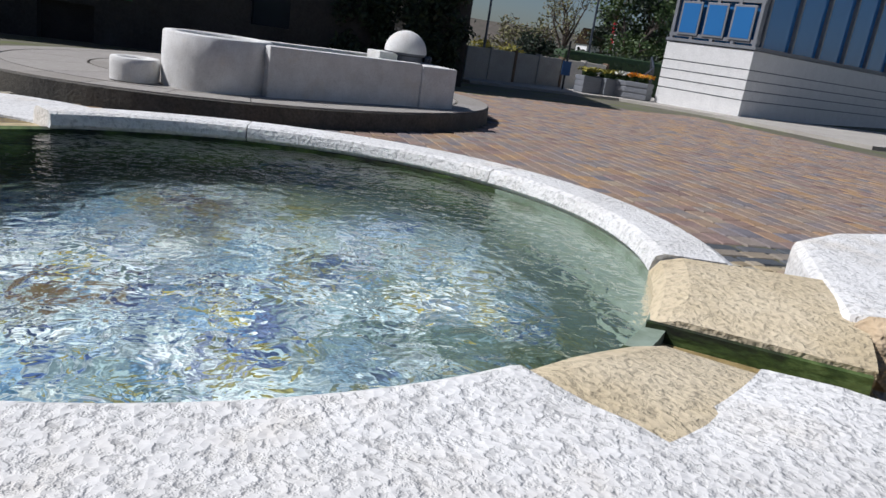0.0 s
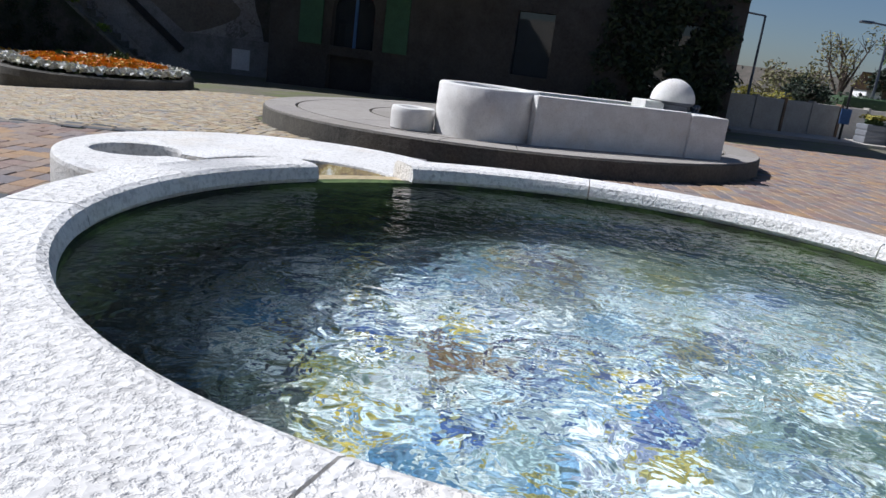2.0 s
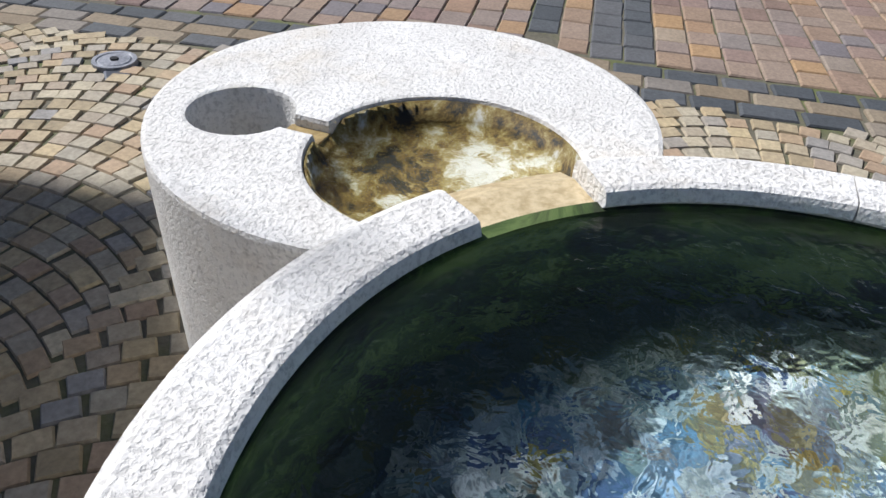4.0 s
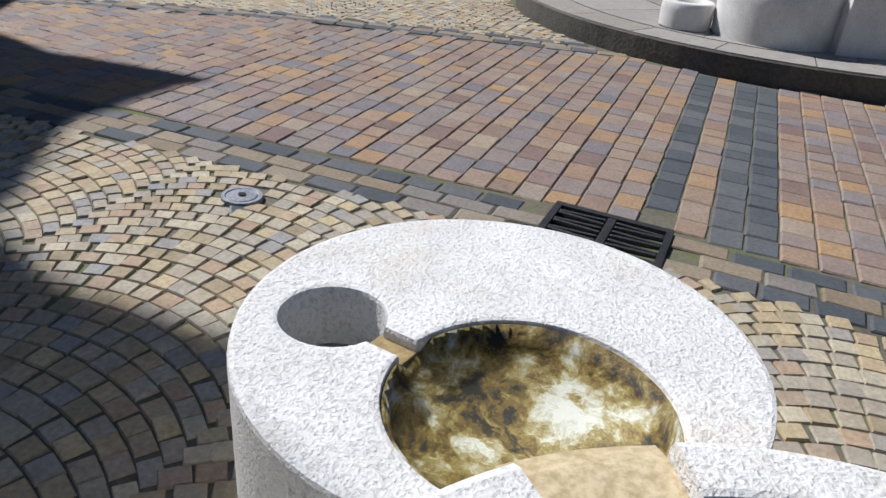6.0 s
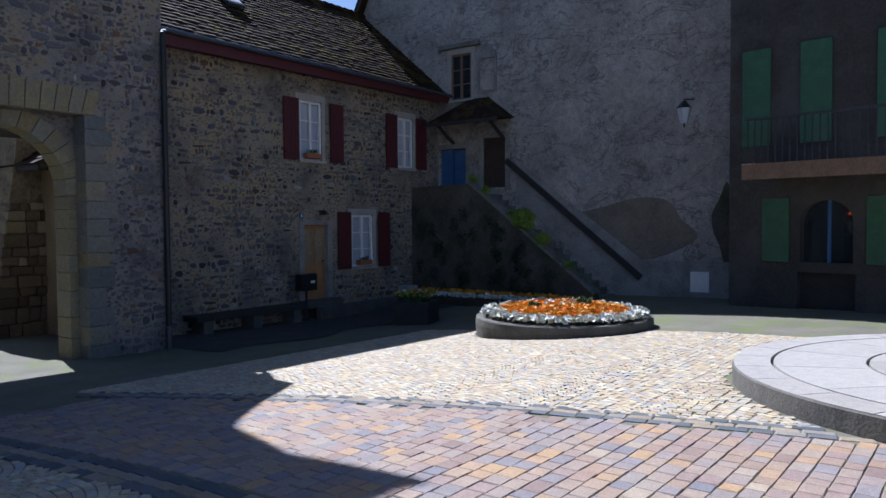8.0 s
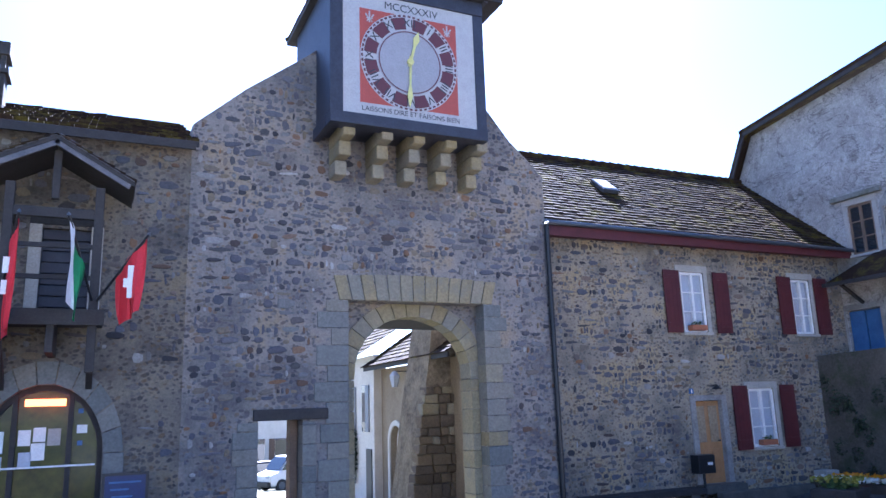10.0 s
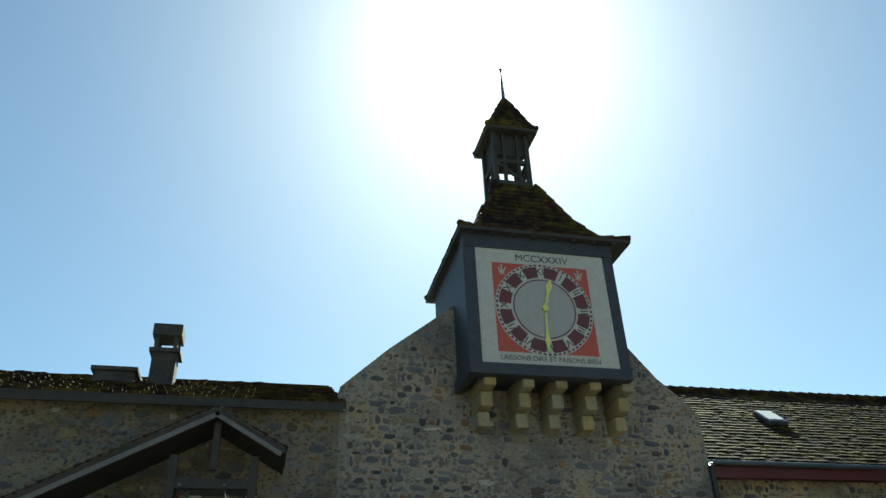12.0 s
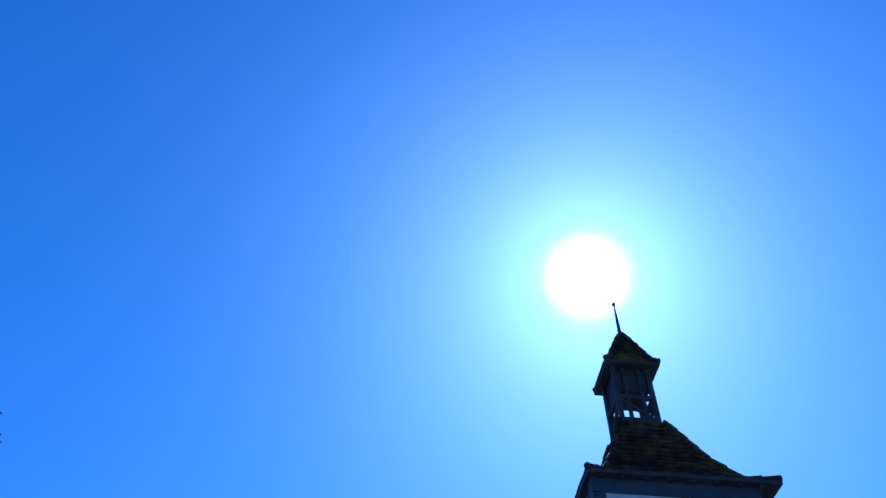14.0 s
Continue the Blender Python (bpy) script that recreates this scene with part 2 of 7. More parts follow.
def plaster_build(nt, p):
    co = coords(nt)
    c = ramp(nt, noise_tex(nt, co, 0.7, 6, 0.7), [(0.3, (0.31, 0.285, 0.262)), (0.5, (0.44, 0.415, 0.385)), (0.7, (0.55, 0.525, 0.49))])
    s = ramp(nt, noise_tex(nt, co, 1.6, 7, 0.75, 0.4), [(0.57, (0, 0, 0)), (0.63, (0.6,) * 3)])
    c = mixc(nt, s, c, (0.16, 0.14, 0.12))
    small = noise_tex(nt, co, 24, 5, 0.7)
    c = mixc(nt, 0.55, c, ramp(nt, small, [(0.35, (0.42, 0.40, 0.38)), (0.65, (1, 1, 1))]), "MULTIPLY")
    c = mixc(nt, 0.5, c, ramp(nt, noise_tex(nt, co, 5.5, 5, 0.7, 0.6), [(0.36, (0.5, 0.48, 0.47)), (0.60, (1, 1, 1))]), "MULTIPLY")
    cracks = ramp(nt, noise_tex(nt, coords(nt, (1, 0.5, 1)), 1.1, 7, 0.62, 1.2), [(0.485, (0, 0, 0)), (0.5, (0.75,) * 3), (0.515, (0, 0, 0))])
    c = mixc(nt, cracks, c, (0.09, 0.08, 0.075))
    nt.links.new(c, p.inputs["Base Color"])
    p.inputs["Roughness"].default_value = 0.95
    bump(nt, p, noise_tex(nt, co, 9, 7, 0.75), 0.9, 0.06)


M_GRANITE = material("bush_hammered_stone", granite_build)
M_WET = material("wet_stone", wet_build)
M_OCHRESTONE = material("ochre_stained_stone", lambda nt, p: granite_build(nt, p, (0.50, 0.40, 0.24), (0.68, 0.58, 0.41)))
# Paler wall colour for the pool's sunlit side, with green algae stains.
M_SUNWALL = rough_mat("sunlit_wall_tone", (0.13, 0.18, 0.13), (0.30, 0.36, 0.29), 6, 40, 0.85, 0.4, 0.006, stain=(0.05, 0.08, 0.02), stain_scale=3.5, stain_amount=0.9)
M_ALGAE = material("algae_stone", algae_build)
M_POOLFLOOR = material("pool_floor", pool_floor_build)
M_BOWL = material("stained_bowl", bowl_build)
M_WATER = material("water", water_build)
M_MORTAR = material("rubble_mortar", lambda nt, p: rubble_mortar_build(nt, p, (1.05, 1.02, 1.04)))
M_WARMMORTAR = material("warm_mortar", lambda nt, p: rubble_mortar_build(nt, p, (1.28, 1.2, 1.04)))
M_BROWNMORTAR = material("brown_mortar", lambda nt, p: rubble_mortar_build(nt, p, (0.80, 0.75, 0.68)))
M_PLASTER = material("old_plaster", plaster_build)
COBBLES = [(0.0, (0.36, 0.29, 0.18)), (0.2, (0.54, 0.44, 0.28)), (0.35, (0.34, 0.33, 0.32)), (0.5, (0.58, 0.47, 0.28)), (0.65, (0.46, 0.33, 0.22)), (0.8, (0.42, 0.38, 0.30)), (1.0, (0.62, 0.54, 0.38))]
SETTS = [(0.0, (0.23, 0.155, 0.135)), (0.16, (0.38, 0.27, 0.18)), (0.32, (0.26, 0.225, 0.225)), (0.48, (0.44, 0.28, 0.14)), (0.62, (0.29, 0.20, 0.175)), (0.76, (0.36, 0.27, 0.20)), (0.88, (0.20, 0.185, 0.20)), (1.0, (0.42, 0.33, 0.23))]
SLATES = [(0.0, (0.07, 0.08, 0.09)), (0.6, (0.10, 0.11, 0.12)), (1.0, (0.15, 0.15, 0.155))]
M_COBBLE, M_COBBLE_P = pieces_mat("cobbles", COBBLES), pieces_mat("cobble_piece", COBBLES, "object")
M_SETT = pieces_mat("setts", SETTS)
M_SLATE = pieces_mat("slate_setts", SLATES)
M_TAN = pieces_mat("tan_setts", [(0.0, (0.26, 0.20, 0.13)), (0.5, (0.33, 0.27, 0.19)), (1.0, (0.24, 0.22, 0.20))])
M_SETT_P, M_SLATE_P = pieces_mat("sett_piece", SETTS, "object"), pieces_mat("slate_piece", SLATES, "object")
M_JOINT = rough_mat("paving_joint", (0.085, 0.078, 0.055), (0.16, 0.145, 0.105), 1.5, 50, 0.95, 0.5, 0.01, stain=(0.10, 0.13, 0.02), stain_scale=1.6, stain_amount=0.8)
RUBBLE = [(0.0, (0.06, 0.066, 0.09)), (0.12, (0.16, 0.16, 0.18)), (0.24, (0.030, 0.030, 0.036)), (0.36, (0.21, 0.205, 0.21)), (0.48, (0.085, 0.085, 0.105)), (0.58, (0.23, 0.18, 0.11)), (0.68, (0.12, 0.13, 0.16)), (0.80, (0.055, 0.048, 0.05)), (0.88, (0.24, 0.13, 0.06)), (0.93, (0.19, 0.185, 0.18)), (1.0, (0.42, 0.41, 0.39))]
M_RUBBLE = pieces_mat("rubble_stones", RUBBLE, fine=30, relief=0.5)
M_RUBBLE_P = pieces_mat("rubble_piece", RUBBLE, "object", fine=30, relief=0.5)
M_ASHLAR = pieces_mat("grey_ashlar", [(0.0, (0.152, 0.1596, 0.152)), (0.5, (0.2052, 0.2052, 0.19)), (1.0, (0.2508, 0.228, 0.1824))], "object", fine=25)
M_MOLASSE = pieces_mat("yellow_sandstone", [(0.0, (0.27, 0.22, 0.12)), (0.5, (0.33, 0.27, 0.15)), (1.0, (0.26, 0.24, 0.19))], "object", fine=25, lichen=(0.1824, 0.1672, 0.1292))
M_TILE = pieces_mat("roof_tiles", [(0.0, (0.018, 0.012, 0.010)), (0.4, (0.045, 0.027, 0.018)), (0.7, (0.028, 0.021, 0.018)), (1.0, (0.075, 0.048, 0.028))], rough=0.8, lichen=(0.12, 0.095, 0.015))
M_TILE.node_tree.nodes["Principled BSDF"].inputs["Specular IOR Level"].default_value = 0.05
# Ochre with the street wall's shade mixed into the colour.
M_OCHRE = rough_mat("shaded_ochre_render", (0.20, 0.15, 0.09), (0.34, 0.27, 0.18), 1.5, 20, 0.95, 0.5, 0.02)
M_DEEPBLUE = rough_mat("deep_blue_board", (0.004, 0.012, 0.06), (0.008, 0.025, 0.11), 4, 40, 0.5, 0.1)
# Wet grey, darkened further for the shade inside the drain hole.
M_WETGREY = rough_mat("wet_grey_stone", (0.16, 0.17, 0.17), (0.30, 0.31, 0.30), 14, 60, 0.3, 0.2)
M_TIMBER = rough_mat("dark_timber", (0.0137, 0.0122, 0.0122), (0.038, 0.0327, 0.0304), 4, 30, 0.75, 0.3)
M_BROWN = rough_mat("brown_timber", (0.10, 0.06, 0.035), (0.20, 0.13, 0.08), 4, 30, 0.75, 0.3)
M_OLDDOOR = rough_mat("old_brown_door", (0.030, 0.018, 0.012), (0.065, 0.040, 0.026), 5, 40, 0.7, 0.3)
M_RED = rough_mat("oxblood_paint", (0.055, 0.010, 0.012), (0.09, 0.015, 0.017), 4, 40, 0.6, 0.15)
M_GREEN = rough_mat("green_paint", (0.02, 0.07, 0.035), (0.04, 0.12, 0.06), 4, 40, 0.6, 0.15)
M_BLUE = rough_mat("blue_paint", (0.03, 0.085, 0.22), (0.06, 0.15, 0.32), 4, 40, 0.6, 0.15)
M_WHITE = plain("white_paint", (0.80, 0.79, 0.77), 0.6)
M_PALE = rough_mat("pale_stone", (0.304, 0.2812, 0.2432), (0.418, 0.3952, 0.3572), 3, 40, 0.9, 0.4)
M_SLAB = rough_mat("platform_slabs", (0.34, 0.31, 0.27), (0.46, 0.43, 0.38), 1.5, 60, 0.9, 0.4)
M_IRON = rough_mat("cast_iron", (0.035, 0.036, 0.038), (0.08, 0.08, 0.082), 8, 60, 0.5, 0.3, metal=0.6)
M_WORNIRON = rough_mat("worn_iron", (0.16, 0.17, 0.20), (0.32, 0.33, 0.36), 20, 80, 0.5, 0.3, metal=0.3)
# Black for metal parts, and for sheets that paint unlit rooms and openings.
M_BLACK = plain("black_metal_and_dark_openings", (0.02, 0.02, 0.022), 0.45, 0.3)
M_ZINC = plain("zinc_pipe", (0.12, 0.13, 0.15), 0.4, 0.7)
M_GLASS = material("dark_window_glass", glass_build((0.02, 0.025, 0.03)))
# Blue base colour carries the sky's reflection along with the glass tint.
M_BLUEGLASS = material("blue_facade_glass", glass_build((0.04, 0.17, 0.42)))
M_CURTAIN = plain("net_curtain", (0.4712, 0.5016, 0.5624), 0.8)
M_FACE = plain("clock_panel_white", (0.3952, 0.3876, 0.38), 0.5)
M_DIAL = plain("clock_dial_grey", (0.304, 0.2964, 0.3116), 0.5)
M_WETDARK = rough_mat("wet_channel", (0.22, 0.15, 0.06), (0.45, 0.34, 0.16), 20, 60, 0.3, 0.3)
M_CKRED = plain("clock_red", (0.3496, 0.0646, 0.038), 0.5)
M_CKBROWN = plain("clock_maroon", (0.0988, 0.0228, 0.0266), 0.5)
M_CKDARK = plain("clock_lettering", (0.03, 0.03, 0.035), 0.5)
M_GOLD = plain("gilded_metal", (0.75, 0.66, 0.22), 0.35, 0.5)
M_NAVY = rough_mat("navy_timber", (0.0152, 0.0167, 0.0266), (0.0342, 0.0365, 0.0532), 4, 30, 0.6, 0.2)
M_EARTH = rough_mat("soil", (0.03, 0.022, 0.015), (0.07, 0.05, 0.035), 6, 60, 0.95, 0.6, 0.02)
M_DOOR = rough_mat("varnished_door", (0.26, 0.13, 0.05), (0.40, 0.22, 0.09), 4, 40, 0.5, 0.2)
M_TERRA = plain("terracotta", (0.36, 0.13, 0.06), 0.8)
M_HEDGE = rough_mat("hedge_leaves", (0.012, 0.03, 0.008), (0.035, 0.075, 0.02), 9, 60, 0.7, 0.3)
M_LEAF = pieces_mat("green_leaves", [(0.0, (0.03, 0.07, 0.012)), (0.5, (0.06, 0.11, 0.02)), (1.0, (0.10, 0.15, 0.03))], rough=0.6)
M_DARKLEAF = pieces_mat("dark_leaves", [(0.0, (0.008, 0.02, 0.008)), (0.5, (0.02, 0.04, 0.014)), (1.0, (0.035, 0.06, 0.02))], rough=0.6)
M_YELLOWLEAF = pieces_mat("yellow_leaves", [(0.0, (0.25, 0.22, 0.03)), (0.5, (0.42, 0.36, 0.04)), (1.0, (0.20, 0.22, 0.05))], rough=0.7)
M_BUDS = pieces_mat("spring_buds", [(0.0, (0.22, 0.20, 0.08)), (0.5, (0.30, 0.30, 0.12)), (1.0, (0.20, 0.15, 0.11))], rough=0.7)
M_BARK = rough_mat("bark", (0.06, 0.045, 0.035), (0.13, 0.10, 0.08), 6, 40, 0.9, 0.5)
M_ORANGEFLOWER = pieces_mat("orange_petals", [(0.0, (0.85, 0.26, 0.008)), (0.5, (0.90, 0.38, 0.01)), (1.0, (0.88, 0.54, 0.02))], rough=0.6)
M_WHITEFLOWER = pieces_mat("white_petals", [(0.0, (0.70, 0.70, 0.62)), (0.6, (0.82, 0.82, 0.78)), (1.0, (0.75, 0.72, 0.45))], rough=0.6)
M_HILL = rough_mat("far_woods", (0.06, 0.07, 0.05), (0.16, 0.13, 0.11), 0.06, 0.6, 1.0, 0.2, 0.5)
M_BUTTRESS = rough_mat("buttress_stone", (0.07, 0.05, 0.03), (0.30, 0.24, 0.15), 2.5, 14, 0.95, 0.9, 0.06)
M_ROUGHSTONE = rough_mat("broken_stone", (0.38, 0.27, 0.15), (0.58, 0.45, 0.30), 8, 40, 0.9, 0.9, 0.02)
M_STREETWALL = rough_mat("sunny_render", (0.55, 0.50, 0.42), (0.72, 0.68, 0.60), 1.5, 30, 0.9, 0.4)
# Stained render, darkened to hold the balcony house's shade and the chimneys' backlight.
M_SHADERENDER = rough_mat("shade_darkened_render", (0.0266, 0.0243, 0.0228), (0.0646, 0.0593, 0.0532), 0.8, 20, 0.95, 0.5, 0.02, stain=(0.0912, 0.0874, 0.0836), stain_scale=0.7, stain_amount=0.5)
M_ROUGHP = pieces_mat("dark_rough_stone", [(0.0, (0.08, 0.055, 0.03)), (0.5, (0.18, 0.13, 0.07)), (1.0, (0.12, 0.09, 0.06))], "object", fine=18, relief=0.8)
M_BAREPATCH = rough_mat("bare_plaster", (0.1216, 0.0988, 0.076), (0.228, 0.1976, 0.1596), 1.5, 18, 0.95, 0.7, 0.02)
M_GREYTIMBER = rough_mat("weathered_timber", (0.07, 0.07, 0.085), (0.14, 0.14, 0.155), 4, 40, 0.8, 0.3)
# Green mottle paints the dim interior and reflected trees into the glass.
M_SHOPGLASS = rough_mat("shop_glass", (0.012, 0.022, 0.008), (0.06, 0.075, 0.015), 3, 9, 0.12, 0.02)
M_SHOPGLASS.node_tree.nodes["Principled BSDF"].inputs["Specular IOR Level"].default_value = 0.15
M_SKIRT = rough_mat("grey_skirting_plaster", (0.20, 0.19, 0.18), (0.32, 0.31, 0.29), 1.5, 24, 0.95, 0.6, 0.02, stain=(0.13, 0.12, 0.11), stain_scale=2.2, stain_amount=0.7)
M_COPING = rough_mat("mossy_coping", (0.12, 0.115, 0.10), (0.24, 0.23, 0.20), 3, 30, 0.95, 0.6, 0.02, stain=(0.05, 0.06, 0.025), stain_scale=2.5, stain_amount=0.8)
# Stone darkened to carry the shade on kerb sides and at the house foot.
M_DARKKERB = rough_mat("shade_toned_stone", (0.05, 0.047, 0.042), (0.13, 0.12, 0.10), 3, 40, 0.9, 0.5, 0.012)
M_SLABP = pieces_mat("platform_slab", [(0.0, (0.34, 0.31, 0.27)), (0.5, (0.41, 0.38, 0.34)), (1.0, (0.37, 0.34, 0.31))], "object")
M_BRIGHTLEAF = pieces_mat("bright_leaves", [(0.0, (0.12, 0.22, 0.02)), (0.5, (0.20, 0.32, 0.03)), (1.0, (0.28, 0.34, 0.05))], rough=0.6)


def neon_build(nt, p):
    p.inputs["Base Color"].default_value = (0.8, 0.1, 0.02, 1)
    p.inputs["Emission Color"].default_value = (1.0, 0.12, 0.02, 1)
    p.inputs["Emission Strength"].default_value = 2.0


M_NEON = material("light_sign", neon_build)
M_DARKPLASTER = rough_mat("mossy_dark_plaster", (0.038, 0.0342, 0.0266), (0.114, 0.1026, 0.0836), 1.2, 20, 0.95, 0.6, 0.02, stain=(0.0266, 0.038, 0.0114), stain_scale=1.6, stain_amount=0.8)
M_GREY = plain("grey_frame", (0.22, 0.23, 0.25), 0.5)
M_RUBBER = plain("rubber", (0.02, 0.02, 0.02), 0.8)


# ---- building helpers ----
def part(name, bm, mat, parent=None, label="", smooth=False):
    bmesh.ops.recalc_face_normals(bm, faces=bm.faces[:])
    me = bpy.data.meshes.new(name)
    bm.to_mesh(me)
    bm.free()
    if smooth:
        for f in me.polygons:
            f.use_smooth = True
    me.materials.append(mat)
    ob = new(name, me)
    if parent:
        ob.parent = parent
    if label:
        tagged(ob, label)
    return ob


def face_up(ob):
    if ob.data.polygons[0].normal.z < 0:
        ob.data.flip_normals()


def thing(name, label, category, group="", at=(0, 0, 0), rz=0.0, kind=""):
    ob = new(name)
    ob.matrix_world = pose(*at, 0, 0, rz)
    return tagged(ob, label, category, group, kind)


def box(bm, x0, x1, y0, y1, z0, z1, bevel=0.0, m=None):
    r = bmesh.ops.create_cube(bm, size=1)
    vs = r["verts"]
    for v in vs:
        v.co = Vector((x0 + (x1 - x0) * (v.co.x + 0.5), y0 + (y1 - y0) * (v.co.y + 0.5), z0 + (z1 - z0) * (v.co.z + 0.5)))
    if bevel:
        es = list({e for v in vs for e in v.link_edges})
        r = bmesh.ops.bevel(bm, geom=es, offset=bevel, segments=2, affect="EDGES", profile=0.6)
        vs = list({v for f in r["faces"] for v in f.verts} | {v for v in vs if v.is_valid})
    if m is not None:
        for v in vs:
            v.co = m @ v.co
    return bm


def bx(x0, x1, y0, y1, z0, z1, bevel=0.0, m=None):
    return box(bmesh.new(), x0, x1, y0, y1, z0, z1, bevel, m)


def tube(bm, a, b, r, r2=None, seg=10):
    a, b = Vector(a), Vector(b)
    m = Matrix.Translation((a + b) / 2) @ (b - a).to_track_quat("Z", "Y").to_matrix().to_4x4()
    bmesh.ops.create_cone(bm, cap_ends=True, segments=seg, radius1=r, radius2=r if r2 is None else r2, depth=(b - a).length, matrix=m)
    return bm


def rod(a, b, r, r2=None, seg=10):
    return tube(bmesh.new(), a, b, r, r2, seg)


def beam(bm, a, b, w, h):
    """A squared timber from a to b."""
    a, b = Vector(a), Vector(b)
    m = Matrix.Translation(a) @ (b - a).to_track_quat("Y", "Z").to_matrix().to_4x4()
    return box(bm, -w / 2, w / 2, 0, (b - a).length, -h / 2, h / 2, 0.008, m)


def lathe(bm, prof, cx, cy, seg=64, a0=0.0, a1=360.0):
    """Turns a profile of (radius, z) round a vertical axis; a full turn, or a sector."""
    full = abs(a1 - a0) >= 360
    n = seg if full else seg + 1
    rings = []
    for i in range(n):
        a = radians(a0 + (a1 - a0) * i / seg)
        rings.append([bm.verts.new((cx + r * math.cos(a), cy + r * math.sin(a), z)) for r, z in prof])
    for i in range(seg):
        p, q = rings[i], rings[(i + 1) % n]
        for j in range(len(prof) - 1):
            bm.faces.new((p[j], q[j], q[j + 1], p[j + 1]))
    if not full:
        for p in (rings[0], rings[-1]):
            bm.faces.new(p)
    return bm


def disc(bm, cx, cy, z, r, seg=64):
    bm.faces.new([bm.verts.new((cx + r * math.cos(2 * math.pi * i / seg), cy + r * math.sin(2 * math.pi * i / seg), z)) for i in range(seg)])
    return bm


def slab(outline, holes, lift, depth):
    """A plate with holes: 2D outlines, lifted into space by lift(u, v), thickened by the vector depth."""
    bm = bmesh.new()
    edges = []
    for loop in [outline, *holes]:
        vs = [bm.verts.new(lift(u, v)) for u, v in loop]
        edges += [bm.edges.new((vs[i], vs[(i + 1) % len(vs)])) for i in range(len(vs))]
    bmesh.ops.triangle_fill(bm, edges=edges, use_beauty=True)
    r = bmesh.ops.extrude_face_region(bm, geom=bm.faces[:])
    bmesh.ops.translate(bm, vec=depth, verts=[v for v in r["geom"] if isinstance(v, bmesh.types.BMVert)])
    return bm


def xz(y):
    return lambda u, v: (u, y, v)


def yz(x):
    return lambda u, v: (x, u, v)


def raw(name, verts, faces, mat, parent=None, label=""):
    me = bpy.data.meshes.new(name)
    me.from_pydata(verts, [], faces)
    me.materials.append(mat)
    ob = new(name, me)
    if parent:
        ob.parent = parent
    return tagged(ob, label) if label else ob


def step(a, b, v):
    k = max(0.0, min(1.0, (v - a) / (b - a)))
    return k * k * (3 - 2 * k)


def gz(x, y):
    """The ground's height: it falls gently away, and dips before the gate."""
    x, y = max(-40, min(60, x)), max(-60, min(46, y))
    return -0.044 * max(0, y - 19) - 0.0153 * (x - 3) - 0.0204 * (y - 2) - 0.42 * step(3.0, 12.6, y) * (1 - step(14, 19, x))


# ---- ground ----
bm = bmesh.new()
xs = [-400, -150, -60, -30] + [-14 + 1.0 * i for i in range(41)] + [32, 45, 60, 150, 400]
ys = [-400, -150, -60, -40] + [-24 + 1.0 * i for i in range(61)] + [45, 60, 150, 400]
grid = [[bm.verts.new((x, y, gz(x, y) - 0.007)) for y in ys] for x in xs]
for i in range(len(xs) - 1):
    for j in range(len(ys) - 1):
        bm.faces.new((grid[i][j], grid[i + 1][j], grid[i + 1][j + 1], grid[i][j + 1]))
ground = tagged(part("ground", bm, M_JOINT), "sloping village square ground with mossy sandy joints", "ground", kind="structure")

# ---- the round fountain: pool, side basin, inlet block ----
PC = (0.872, -0.077)          # pool centre
RI, RO, RIM, WATER = 0.545, 0.645, 0.765, 0.731
fountain = thing("fountain", "pale bush-hammered stone fountain with a round pool and side basin", "fountain", at=(PC[0], PC[1], 0))
# the whole fountain leans a little with the sloping square
LEAN = Matrix.Translation((PC[0], PC[1], RIM)) @ Vector((0, 0, 1)).rotation_difference(Vector((0.0206, 0.0094, 1))).to_matrix().to_4x4() @ Matrix.Translation((0, 0, -RIM))
fountain.matrix_world = LEAN
FI = Matrix.Translation((-PC[0], -PC[1], 0))


def fpart(name, bm, mat, label="", smooth=False, parent=None):
    bm.transform(FI)
    return part(name, bm, mat, parent or fountain, label, smooth)


NOTCH = (27.1, 46.3)        # the gap towards the side basin, in degrees round the pool
INLET = (204.0, 228.0)      # the gap at the spring block
rim_prof = [(RO, -0.05), (RO + 0.004, 0.40), (RO, RIM - 0.02), (RO - 0.006, RIM - 0.006), (RO - 0.02, RIM), (RI + 0.012, RIM), (RI + 0.003, RIM - 0.004), (RI, RIM - 0.012), (RI - 0.002, WATER + 0.012), (RI + 0.006, WATER + 0.004), (RI + 0.006, -0.05)]
rim_angles = [NOTCH[1], 100, 160, INLET[0], None, 247, 300, 352, 360 + NOTCH[0]]
for a, b in zip(rim_angles, rim_angles[1:]):
    if a is None or b is None:
        continue
    fpart("rim_stone", lathe(bmesh.new(), rim_prof + [rim_prof[0]], *PC, max(8, int((b - a) / 3)), a + 0.12, b - 0.12), M_GRANITE, smooth=False)
fpart("overflow_sill", lathe(bmesh.new(), [(RI + 0.004, 0.655), (RI + 0.002, 0.728), (RI + 0.02, 0.734), (RO - 0.01, 0.731), (RO + 0.035, 0.716), (RO + 0.035, 0.655), (RI + 0.004, 0.655)], *PC, 10, *NOTCH), M_WET, "wet yellow-brown sill")
def inlet_prof(outer):
    return [(RI + 0.001, 0.60), (RI - 0.002, RIM - 0.022), (RI + 0.008, RIM - 0.008), (RI + 0.03, RIM - 0.001), (outer, RIM - 0.001), (outer, 0.60), (RI + 0.001, 0.60)]


